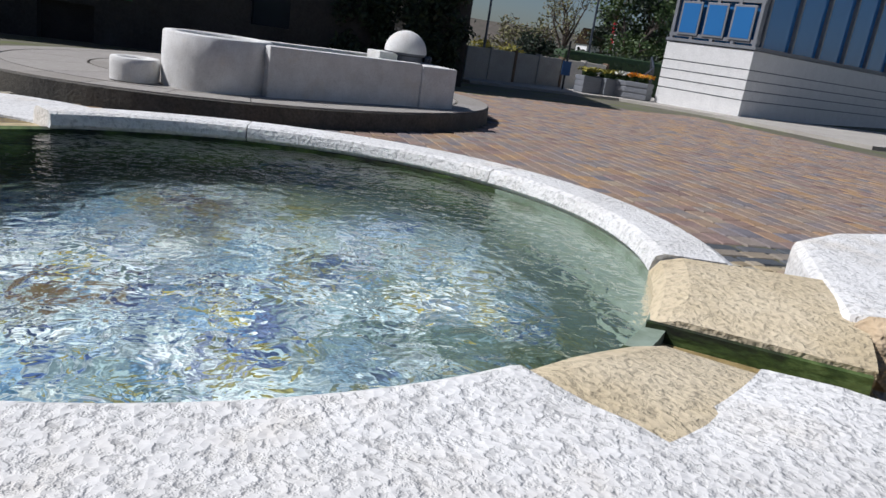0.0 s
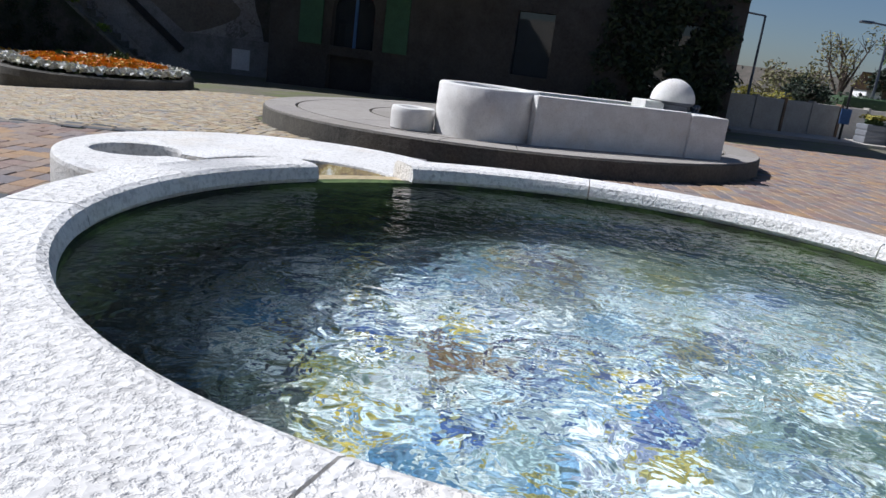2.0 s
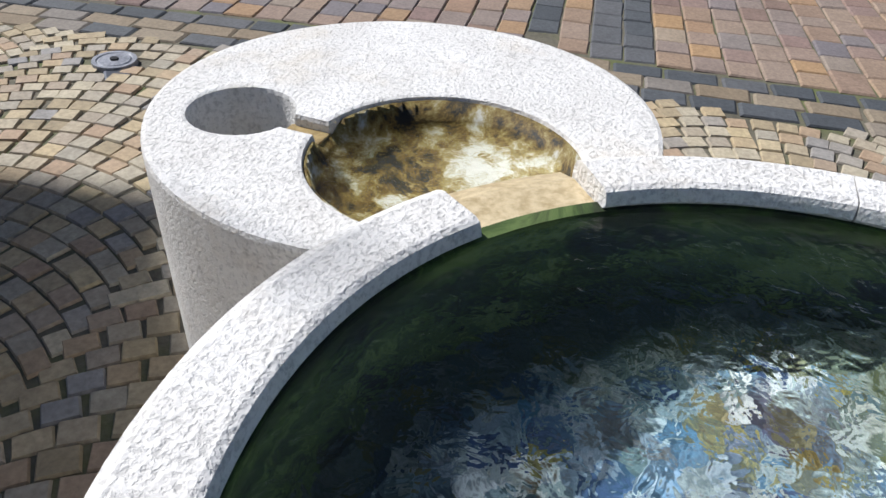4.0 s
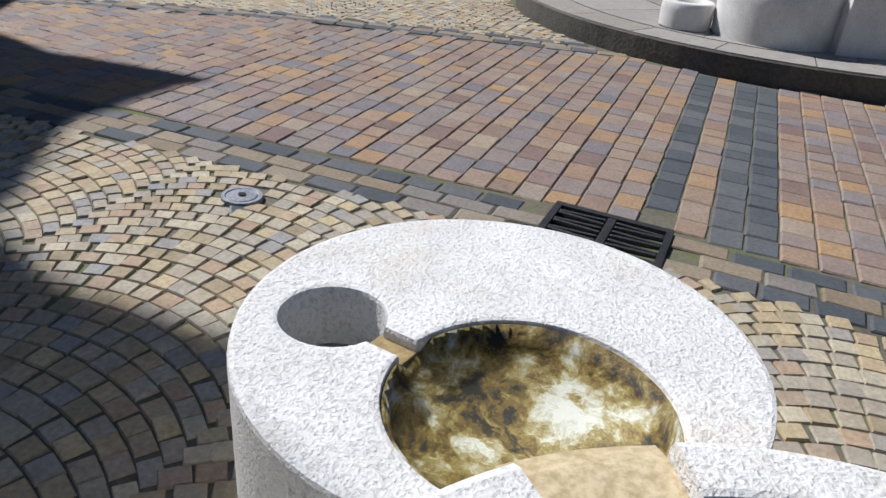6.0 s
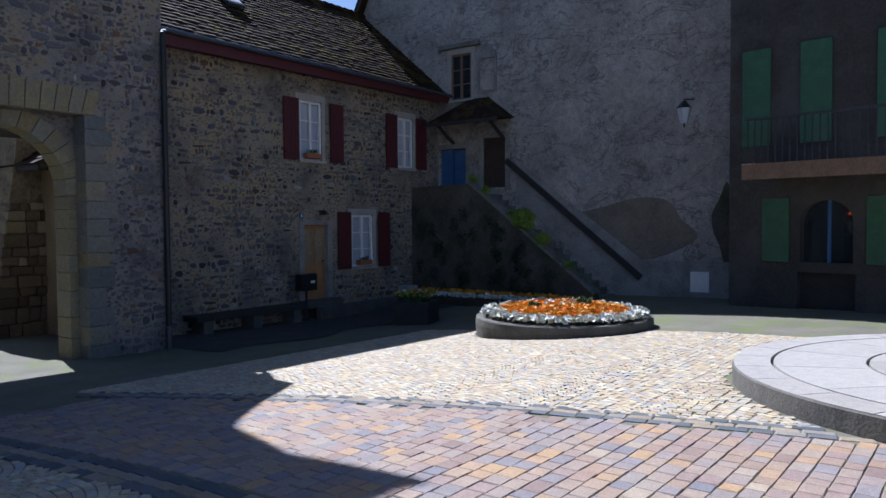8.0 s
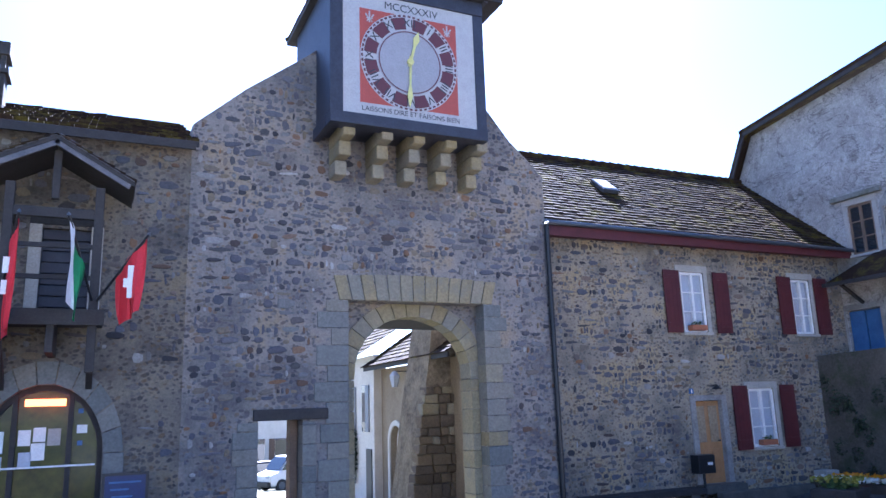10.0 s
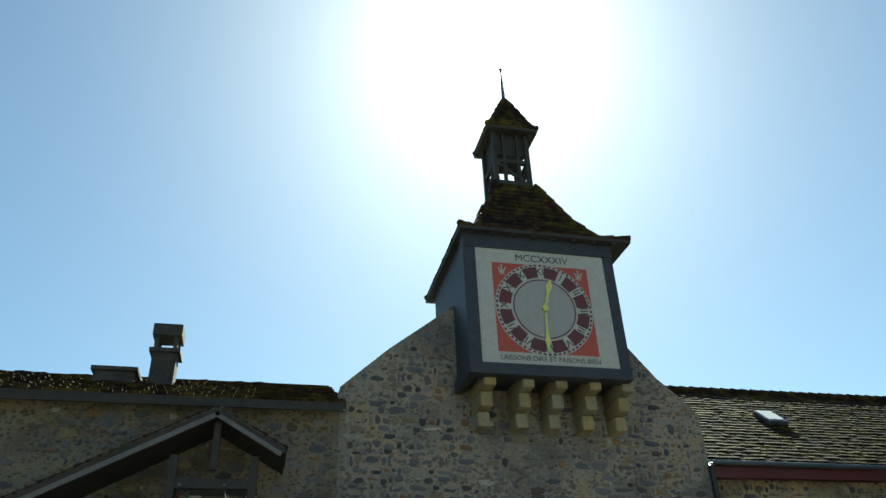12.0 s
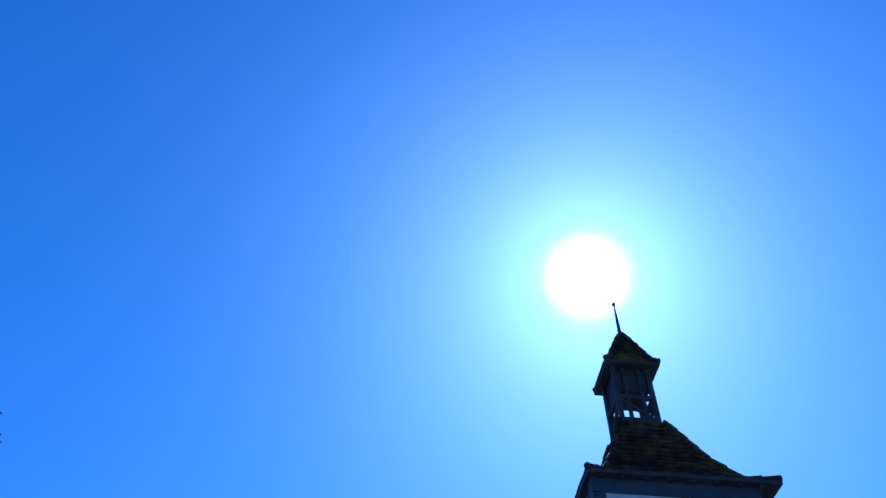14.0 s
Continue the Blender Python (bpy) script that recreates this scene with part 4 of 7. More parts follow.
def hip_roof(rings, parent, inv, tile=0.16):
    """A hipped roof that flares at the eaves: rings of (x0, x1, y0, y1, z) from eaves to top; boarded body, tile rows, hip tiles."""
    loops = [[(x0, y0, z), (x1, y0, z), (x1, y1, z), (x0, y1, z)] for x0, x1, y0, y1, z in rings]
    bm = bmesh.new()
    low = [bm.verts.new(Vector(p) - Vector((0, 0, 0.07))) for p in loops[0]]
    vs = [low] + [[bm.verts.new(p) for p in loop] for loop in loops]
    bm.faces.new(low)
    bm.faces.new(vs[-1])
    for a, b in zip(vs, vs[1:]):
        for k in range(4):
            bm.faces.new((a[k], a[(k + 1) % 4], b[(k + 1) % 4], b[k]))
    bm.transform(inv)
    part("roof_boarding", bm, M_TIMBER, parent, "dark boarded roof body")
    for k in range(4):
        k2 = (k + 1) % 4
        bm = bmesh.new()
        for lo, hi in zip(loops, loops[1:]):
            tiled_plane("tiles", lo[k], lo[k2], hi[k2], hi[k], parent, inv, M_TILE, tile, 0.13)
            a, b = Vector(lo[k]), Vector(hi[k])
            n = max(2, int((b - a).length / 0.28))
            for q in range(n):
                p, r = a.lerp(b, q / n), a.lerp(b, (q + 1.15) / n)
                tube(bm, p + Vector((0, 0, 0.035)), r + Vector((0, 0, 0.02)), 0.065, 0.05, 8)
        bm.transform(inv)
        part("hip_tiles", bm, M_TILE, parent, "rounded hip tiles")


hip_roof([(3.87, 7.24, 11.38, 14.45, 9.0), (4.30, 6.80, 11.82, 14.03, 9.24), (4.62, 6.42, 12.14, 13.72, 9.84), (5.0, 5.92, 12.48, 13.42, 10.86)], clock_house, CI)
for i in range(8):
    x = 4.1 + i * 0.4
    cpart("rafter_end", bx(x - 0.04, x + 0.04, 11.42, 11.8, 8.90, 8.99), M_NAVY)
# belfry
EX, EY, EW = 5.46, 12.95, 0.37            # centre of the belfry, and its posts from there
for sx in (-1, 1):
    for sy in (-1, 1):
        cpart("belfry_post", bx(EX + sx * EW - 0.05, EX + sx * EW + 0.05, EY + sy * EW - 0.05, EY + sy * EW + 0.05, 10.8, 12.4, 0.008), M_TIMBER)
for s in (-1, 1):
    for z in (10.92, 11.5):
        cpart("belfry_rail", bx(EX - EW, EX + EW, EY + s * EW - 0.04, EY + s * EW + 0.04, z, z + 0.09), M_TIMBER)
        cpart("belfry_rail", bx(EX + s * EW - 0.04, EX + s * EW + 0.04, EY - EW, EY + EW, z, z + 0.09), M_TIMBER)
    cpart("belfry_brace", beam(bmesh.new(), (EX - EW + 0.03, EY + s * EW, 11.5), (EX + EW - 0.03, EY + s * EW, 10.98), 0.06, 0.07), M_TIMBER)
    cpart("belfry_brace", beam(bmesh.new(), (EX + s * EW, EY - EW + 0.03, 11.5), (EX + s * EW, EY + EW - 0.03, 10.98), 0.06, 0.07), M_TIMBER)
for sx in (-1, 1):
    cpart("belfry_stud", bx(EX + sx * 0.16 - 0.035, EX + sx * 0.16 + 0.035, EY - EW - 0.035, EY - EW + 0.035, 11.0, 12.3), M_TIMBER)
cpart("belfry_housing", bx(EX - 0.34, EX + 0.34, EY - 0.34, EY + 0.34, 11.75, 12.4, 0.01), M_TIMBER, "dark boarded bell housing")
hip_roof([(EX - 0.55, EX + 0.61, EY - 0.58, EY + 0.58, 12.38), (EX - 0.44, EX + 0.50, EY - 0.47, EY + 0.47, 12.50), (EX + 0.07, EX + 0.15, EY - 0.04, EY + 0.04, 13.62)], clock_house, CI, 0.14)
bm = rod((EX + 0.11, EY, 13.55), (EX + 0.11, EY, 14.8), 0.055, 0.012, 8)
bmesh.ops.create_uvsphere(bm, u_segments=10, v_segments=6, radius=0.05, matrix=Matrix.Translation((EX + 0.11, EY, 14.66)))
cpart("spire", bm, M_ZINC, "thin metal spire with a small ball")


# ---- rubble facing ----
def stone_shape(w, h, d, n=7):
    """An irregular rounded face stone in the x-z plane, bulging towards -y."""
    verts, faces = [], []
    rad = [random.uniform(0.70, 1.0) for _ in range(n)]
    for s, y in ((1.0, 0.01), (0.90, -d * 0.75), (0.55, -d)):
        for i in range(n):
            a = 2 * math.pi * (i + 0.5) / n
            c, q = math.cos(a), math.sin(a)
            k = rad[i] * s / max(abs(c), abs(q)) ** 0.62
            verts.append((c * k * w / 2, y, q * k * h / 2))
    for r in range(2):
        for i in range(n):
            j = (i + 1) % n
            faces.append((r * n + i, r * n + j, (r + 1) * n + j, (r + 1) * n + i))
    faces.append(tuple(range(2 * n, 3 * n)))
    return verts, faces


def rubble(parent, inside, x0, x1, z0, z1, place, row=0.17, fill=0.8, singles=0, cover=0.0):
    """Face stones over a wall; the lowest and nearest ones are single parts, the rest one mesh."""
    verts, faces, made = [], [], 0
    shapes = []
    z = z0
    while z < z1:
        h = row * random.uniform(0.7, 1.25)
        x = x0 + random.uniform(0, 0.2)
        while x < x1:
            w = random.choice((0.06, 0.08, 0.11, 0.14, 0.17, 0.22, 0.28, 0.40)) * random.uniform(0.8, 1.2) * row / 0.17
            cx, cz = x + w / 2, z + h / 2 + random.uniform(-0.03, 0.03)
            x += w + random.uniform(0.004, 0.03)
            veil = noise.noise((cx * 0.55, cz * 0.7, x0)) + 0.5 * noise.noise((cx * 1.9, cz * 2.2, 3 + x0))
            if random.random() > fill - cover * max(0.0, veil + 0.15) or not all(inside(cx + sx * w * 0.5, cz + sz * h * 0.5) for sx in (-1, 1) for sz in (-1, 1)):
                continue
            vs, fs = stone_shape(w, h * random.choice((0.45, 0.6, 0.8, 0.95, 1.08)), random.uniform(0.004, 0.028))
            m = place(cx, cz) @ Matrix.Rotation(random.uniform(-0.12, 0.12), 4, "Y")
            if made < singles and cz < 4:
                if len(shapes) < 10:
                    me = bpy.data.meshes.new("stone")
                    me.from_pydata(vs, [], fs)
                    me.materials.append(M_RUBBLE_P)
                    shapes.append((me, w, h))
                me, mw, mh = random.choice(shapes)
                ob = new("stone", me)
                ob.parent = parent
                ob.matrix_basis = m @ Matrix.Diagonal((w / mw, 1, h / mh, 1))
                made += 1
                continue
            b = len(verts)
            verts += [tuple(m @ Vector(v)) for v in vs]
            faces += [tuple(b + i for i in f) for f in fs]
        z += h
    ob = raw("rubble_facing", verts, faces, M_RUBBLE, parent)
    tagged(ob, "grey and brown rubble face stones set in mortar", kind="stuff")


def in_poly(poly):
    def test(x, z):
        c = False
        for i in range(len(poly)):
            (xa, za), (xb, zb) = poly[i], poly[i - 1]
            if (za > z) != (zb > z) and x < (xb - xa) * (z - za) / (zb - za) + xa:
                c = not c
        return c
    return test


gate_in = in_poly(front)
rubble(gate_tower, lambda x, z: gate_in(x, z) and not (4.05 < x < 7.72 and z < 3.86) and not (2.7 < x < 4.3 and z < 1.62) and not (3.95 < x < 6.9 and z > 6.15), 1.95, 8.66, -0.95, 9.1, lambda x, z: Matrix.Translation((x - 5.5, 0, z)), 0.145, 0.95, 150, 0.6)


# ---- windows, doors, shutters ----
def casement(name, wd, h, label, curtain=True, frame_mat=None, rows=3):
    """A two-leaf window in its own frame: x across, z up from the sill's middle, facing -y."""
    fm = frame_mat or M_WHITE
    t = thing(name, label, "window", "cottage windows")
    # Without a curtain, a black board paints the unlit room.
    part("backing", bx(-wd / 2, wd / 2, 0.10, 0.12, 0, h), M_CURTAIN if curtain else M_BLACK, t, "pale net curtain" if curtain else "dark room behind")
    for s in (-1, 1):
        part("pane", bx(min(0, s * wd / 2), max(0, s * wd / 2), 0.055, 0.062, 0, h), M_GLASS if not curtain else M_CURTAINGLASS, t)
        part("stile", bx(s * wd / 2 - 0.03, s * wd / 2 + 0.03, 0.02, 0.09, 0, h, 0.005), fm, t)
    part("mullion", bx(-0.035, 0.035, 0.01, 0.09, 0, h, 0.005), fm, t)
    for k in range(rows + 1):
        thick = 0.03 if k in (0, rows) else 0.014
        part("glazing_bar", bx(-wd / 2, wd / 2, 0.025, 0.085, h * k / rows - thick, h * k / rows + thick, 0.004), fm, t)
    part("sill", bx(-wd / 2 - 0.12, wd / 2 + 0.12, -0.09, 0.12, -0.10, -0.031, 0.01), M_PALE, t, "grey stone sill")
    part("lintel", bx(-wd / 2 - 0.16, wd / 2 + 0.16, -0.02, 0.1, h + 0.031, h + 0.2, 0.01), M_PALE, t, "grey stone lintel")
    for s in (-1, 1):
        part("jamb", bx(min(s * (wd / 2 + 0.031), s * (wd / 2 + 0.15)), max(s * (wd / 2 + 0.031), s * (wd / 2 + 0.15)), -0.015, 0.1, -0.03, h + 0.03, 0.01), M_PALE, t)
    return t


def shutter(wd, h, mat, label, group):
    t = thing("shutter", label, "shutter", group)
    part("board", bx(-wd / 2, wd / 2, -0.03, 0.0, 0, h, 0.004), mat, t)
    for z in (0.15, h - 0.2):
        part("batten", bx(-wd / 2 + 0.03, wd / 2 - 0.03, -0.05, -0.03, z, z + 0.08, 0.004), mat, t)
    for k in range(1, 4):
        part("groove_strip", bx(-wd / 2 + wd * k / 4 - 0.004, -wd / 2 + wd * k / 4 + 0.004, -0.034, -0.03, 0.02, h - 0.02), mat, t)
    return t


def curtainglass(nt, p):
    p.inputs["Base Color"].default_value = (1, 1, 1, 1)
    p.inputs["Roughness"].default_value = 0.02
    p.inputs["Transmission Weight"].default_value = 1.0
    p.inputs["IOR"].default_value = 1.05
    bump(nt, p, noise_tex(nt, coords(nt), 2.0, 1), 0.03, 0.01)


M_CURTAINGLASS = material("clear_pane", curtainglass)

# ---- the small house beside the gate ----
HY = 14.1
house = thing("stone_house", "small rubble-stone house with brown tiled roof and red eaves", "house", at=(14, HY, 0))
HI = Matrix.Translation((-14, -HY, 0))


def hpart(name, bm, mat, label="", parent=None):
    bm.transform(HI)
    return part(name, bm, mat, parent or house, label)


openings = [(13.37, 14.11, 3.12, 4.58), (17.10, 17.78, 3.12, 4.55), (15.17, 16.01, 0.38, 1.76), (13.42, 14.30, -0.36, 1.52)]
rect = lambda a, b, c, d: [(a, c), (a, d), (b, d), (b, c)]
hpart("front_wall", slab([(9.2, BASE), (19.0, BASE), (19.0, 5.45), (9.2, 5.45)], [rect(*o) for o in openings], xz(HY), (0, 0.45, 0)), M_WARMMORTAR, "rubble wall with lime mortar")
hpart("back_wall", bx(9.2, 19.0, 20.0, 20.4, BASE, 5.4), M_MORTAR)
hpart("side_wall", bx(9.2, 9.6, HY + 0.45, 20.0, BASE, 5.4), M_MORTAR)
# Black sheet added inside to paint the unlit rooms.
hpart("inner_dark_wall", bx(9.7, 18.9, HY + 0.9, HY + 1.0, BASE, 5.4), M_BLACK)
rubble(house, lambda x, z: 9.3 < x < 18.95 and z < 5.35 and not any(a - 0.22 < x < b + 0.22 and c - 0.14 < z < d + 0.24 for a, b, c, d in openings), 9.3, 18.95, -0.95, 5.35, lambda x, z: Matrix.Translation((x - 14, 0, z)), 0.15, 0.80, 110, 0.6)
# roof: eave towards the square, ridge behind
e0, e1, r1, r0 = (9.05, HY - 0.45, 5.42), (19.0, HY - 0.45, 5.32), (19.0, 17.1, 8.25), (10.6, 17.1, 8.25)
bm = bmesh.new()
lowv = [bm.verts.new(Vector(p) - Vector((0, 0, 0.12))) for p in (e0, e1, r1, r0)]
upv = [bm.verts.new(p) for p in (e0, e1, r1, r0)]
bm.faces.new(lowv), bm.faces.new(upv)
for i in range(4):
    bm.faces.new((lowv[i], lowv[(i + 1) % 4], upv[(i + 1) % 4], upv[i]))
hpart("roof_deck", bm, M_TIMBER)
tiled_plane("tiles", e0, e1, r1, r0, house, HI, M_TILE, 0.19, 0.17, jitter=0.02)
bm = bmesh.new()
for v in ((9.05, HY - 0.45, 5.42), (10.6, 17.1, 8.25), (9.05, 20.4, 5.42)):
    bm.verts.new(v)
bm.faces.new(bm.verts[:])
hpart("hip_end", bm, M_TILE)
bm = bmesh.new()
for v in ((9.05, 20.4, 5.42), (19.0, 20.4, 5.42), (19.0, 17.1, 8.25), (10.6, 17.1, 8.25)):
    bm.verts.new(v)
bm.faces.new(bm.verts[:])
hpart("rear_roof", bm, M_TILE)
bm = bmesh.new()
for i in range(28):
    x = 10.6 + i * 0.3
    tube(bm, (x, 17.1, 8.30), (x + 0.34, 17.1, 8.28), 0.10, 0.085, 8)
hpart("ridge_tiles", bm, M_TILE)
hpart("fascia", bx(9.15, 19.0, HY - 0.47, HY - 0.43, 5.12, 5.34, 0.006), M_RED, "oxblood painted eaves board")
hpart("soffit", bx(9.2, 19.0, HY - 0.43, HY, 5.20, 5.24), M_RED)
bm = rod((9.1, HY - 0.53, 5.40), (19.0, HY - 0.53, 5.33), 0.055)
hpart("gutter", bm, M_ZINC, "dark zinc gutter")
pipe = rod((8.64, GY - 0.09, -0.3), (8.64, GY - 0.09, 5.0), 0.05, None, 12)
tube(pipe, (8.64, GY - 0.09, 5.0), (9.2, HY - 0.53, 5.36), 0.05, None, 12)
for z in (0.6, 2.2, 3.8):
    tube(pipe, (8.64, GY - 0.09, z), (8.64, GY - 0.09, z + 0.05), 0.062, None, 12)
hpart("downpipe", pipe, M_BLACK, "dark downpipe beside the gate tower")
hpart("pipe_shoe", rod((8.64, GY - 0.09, -1.1), (8.64, GY - 0.09, -0.3), 0.058, None, 12), M_ZINC)
hpart("skylight", beam(bmesh.new(), (12.45, 15.25, 6.84), (12.45, 15.75, 7.25), 0.5, 0.10), M_ZINC, "small metal skylight")
# Pale pane colour paints the white glint on the skylight.
hpart("skylight_pane", beam(bmesh.new(), (12.45, 15.28, 6.93), (12.45, 15.72, 7.29), 0.42, 0.03), M_CURTAIN)
for k, (a, b, c, d) in enumerate(openings[:3]):
    w_ = casement("window_%d" % (k + 1), b - a - 0.06, d - c - 0.06, "white two-leaf casement window with net curtains and stone surround")
    w_.matrix_world = pose((a + b) / 2, HY, c + 0.03)
    tagged(w_, kind="structure")
sh = shutter(0.48, 1.5, M_RED, "oxblood red wooden shutter open against the stone wall", "red shutters")
sh.matrix_world = pose(13.05, HY - 0.045, 3.1)
for x, z in ((14.60, 3.1), (16.78, 3.1), (18.12, 3.1), (14.84, 0.34), (16.42, 0.34)):
    copy_thing(sh, pose(x, HY - 0.045, z))
door = thing("door_1", "varnished brown wooden house door with two glazed lights", "door", at=(13.86, HY, -0.36), kind="structure")
part("leaf", bx(-0.40, 0.40, 0.10, 0.15, 0, 1.86, 0.004), M_DOOR, door)
for s in (-1, 1):
    part("glazed_light", bx(s * 0.19 - 0.13, s * 0.19 + 0.13, 0.085, 0.1, 0.92, 1.75, 0.01), M_OCHRE, door, "yellowish glazed light")
    part("panel", bx(s * 0.19 - 0.13, s * 0.19 + 0.13, 0.085, 0.1, 0.12, 0.76, 0.01), M_DOOR, door)
    part("jamb", bx(min(s * 0.40, s * 0.56), max(s * 0.40, s * 0.56), -0.03, 0.14, 0, 2.0, 0.01), M_SKIRT, door, "grey stone jamb")
part("lintel", bx(-0.40, 0.40, -0.03, 0.14, 1.87, 2.0, 0.01), M_SKIRT, door)
part("threshold", bx(-0.62, 0.62, -0.35, 0.1, -0.18, -0.004, 0.02), M_DARKKERB, door, "worn stone step")
part("handle", rod((0.30, 0.04, 0.95), (0.30, 0.10, 0.95), 0.018), M_BLACK, door)
number_plate = tagged(part("number_sign", bx(13.28, 13.40, HY - 0.06, HY - 0.03, 1.68, 1.80, 0.004), M_BLUE), "small blue enamel sign on the wall", "sign")
part("bar", bx(13.325, 13.355, HY - 0.064, HY - 0.06, 1.705, 1.775), M_WHITE, number_plate)
lamp = thing("wall_lamp", "small dark wall lamp above the door", "lamp", at=(14.0, HY - 0.1, 1.78))
part("shade", lathe(bmesh.new(), [(0.02, 0.1), (0.11, 0), (0.1, -0.01), (0.02, 0.08), (0.02, 0.1)], 0, -0.08, 16), M_BLACK, lamp)
part("arm", rod((0, 0.08, 0.08), (0, -0.08, 0.09), 0.015), M_BLACK, lamp)
mail = thing("mailbox", "dark grey metal mailbox on a thin post", "mailbox", at=(13.1, HY - 0.45, gz(13.1, HY - 0.45)))
part("box", bx(-0.24, 0.24, -0.13, 0.13, 0.75, 1.15, 0.02), M_BLACK, mail)
part("post", rod((0, 0, -0.05), (0, 0, 0.75), 0.03), M_BLACK, mail)
part("name_strip", bx(0.02, 0.16, -0.136, -0.13, 0.93, 0.99), M_WHITE, mail)
bench = thing("stone_bench", "low dark stone bench along the house wall", "bench", at=(11.6, HY - 0.3, gz(11.6, HY - 0.3)))
part("seat", bx(-1.6, 1.5, -0.22, 0.28, 0.30, 0.42, 0.02), M_TIMBER, bench)
for x in (-1.3, 0, 1.2):
    part("leg", bx(x - 0.12, x + 0.12, -0.18, 0.25, -0.1, 0.30, 0.02), M_DARKKERB, bench)
low = tagged(part("low_wall", bx(13.5, 18.0, HY - 0.55, HY - 0.35, -0.95, -0.50, 0.03), M_DARKKERB), "low rough stone edging before the house", "low wall")
pipe = thing("drainpipe", "dark zinc drainpipe with a white foot", "drainpipe", at=(9.31, 13.55, 0))
part("pipe", rod((0, 0, -0.25), (0, 0, 5.1), 0.05), M_ZINC, pipe)
part("elbow", rod((0, 0, 5.1), (-0.05, -0.1, 5.36), 0.05), M_ZINC, pipe)
part("foot", rod((0, 0, gz(9.3, 13.5) - 0.05), (0, 0, -0.25), 0.06), M_WHITE, pipe, "white painted pipe foot")
for z in (0.6, 2.4, 4.2):
    part("bracket", bx(-0.07, 0.07, -0.06, 0.1, z, z + 0.03), M_ZINC, pipe)
box_m = tagged(part("flower_pot", bx(17.0, 17.45, HY - 0.42, HY - 0.05, -0.62, -0.25, 0.03), M_PALE), "pale stone flower pot by the wall", "flower pot")

# Gravel colour is darkened to hold the shade before the house.
M_GRAVEL = rough_mat("shade_dark_gravel", (0.022, 0.020, 0.018), (0.06, 0.055, 0.048), 2.5, 45, 0.95, 0.9, 0.02, stain=(0.16, 0.15, 0.13), stain_scale=14.0, stain_amount=0.35)
bm = bmesh.new()
nx, ny = 20, 8
strip_grid = [[bm.verts.new((8.75 + 8.6 * i / nx, y0 + (14.08 - y0) * j / ny, gz(8.75 + 8.6 * i / nx, y0 + (14.08 - y0) * j / ny) + 0.012)) for j in range(ny + 1)] for i in range(nx + 1) for y0 in (11.1 + 0.25 * math.sin(i * 0.9) + 0.03 * i,)]
for i in range(nx):
    for j in range(ny):
        bm.faces.new((strip_grid[i][j], strip_grid[i + 1][j], strip_grid[i + 1][j + 1], strip_grid[i][j + 1]))
tagged(part("gravel_strip", bm, M_GRAVEL), "gravel strip with leaf litter along the house, darkened for shade", "gravel", kind="structure")

# ---- plastered house with outside stair ----
PX = 19.02
manor = thing("plastered_house", "tall old house with crumbling beige plaster and brown roof", "house", at=(PX, 11, 0))
MI = Matrix.Translation((-PX, -11, 0))


def mpart(name, bm, mat, label="", parent=None):
    bm.transform(MI)
    return part(name, bm, mat, parent or manor, label)


m_open = [(9.66, 10.22, 8.2, 9.08), (12.86, 13.58, 5.2, 6.55), (11.68, 12.42, 2.55, 4.0), (13.07, 14.05, 2.62, 3.75)]
mpart("wall", slab([(5.0, BASE), (20.5, BASE), (20.5, 8.0), (17.2, 8.2), (16.45, 9.6), (10.35, 10.3), (7.95, 9.1), (5.0, 7.65)], [rect(*o) for o in m_open], yz(PX), (0.5, 0, 0)), M_PLASTER, "beige plaster with bare patches and cracks")
mpart("south_wall", bx(PX + 0.5, 27, 5.0, 5.4, BASE, 7.6), M_PLASTER)
# Rooms behind this front are darkened with an added black sheet.
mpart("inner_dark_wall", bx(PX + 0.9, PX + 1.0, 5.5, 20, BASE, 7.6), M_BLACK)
for a, b in (((20.6, 7.85), (17.2, 8.15)), ((17.25, 8.15), (16.5, 9.58)), ((16.6, 9.58), (10.3, 10.38)), ((10.4, 10.38), (7.9, 9.16)), ((8.0, 9.2), (4.7, 7.58))):
    mpart("verge_board", beam(bmesh.new(), (PX - 0.3, a[0], a[1] + 0.06), (PX - 0.3, b[0], b[1] + 0.06), 0.06, 0.16), M_TIMBER, "dark verge board")
    A, B = Vector((PX - 0.35, a[0], a[1] + 0.1)), Vector((PX - 0.35, b[0], b[1] + 0.1))
    up = Vector((6.5, 0, 2.0 if a[0] > 10.4 else 0.6))
    bm = bmesh.new()
    vs = [bm.verts.new(p) for p in (A, B, B + up, A + up)]
    bm.faces.new(vs)
    r = bmesh.ops.extrude_face_region(bm, geom=bm.faces[:])
    bmesh.ops.translate(bm, vec=(0, 0, 0.1), verts=[v for v in r["geom"] if isinstance(v, bmesh.types.BMVert)])
    mpart("roof_plane", bm, M_TILE, "weathered brown roof")
mpart("chimney", bx(PX + 1.2, PX + 2.1, 10.6, 11.3, 9.5, 12.6, 0.02), M_PLASTER, "tall rendered chimney")
mpart("chimney", bx(PX + 1.4, PX + 2.6, 8.0, 9.0, 9.0, 11.9, 0.02), M_PLASTER, "tall rendered chimney")
bm = rod((PX + 2.4, 13.4, 10.2), (PX + 2.4, 13.4, 11.0), 0.1)
mpart("roof_vent", bm, M_ZINC)
hatch = thing("window_4", "small blue-painted attic hatch with one open pane", "window", at=(PX, 9.94, 8.2), kind="structure")
part("leaf", bx(0.05, 0.09, -0.26, 0.26, 0.02, 0.86, 0.004), M_BLUE, hatch)
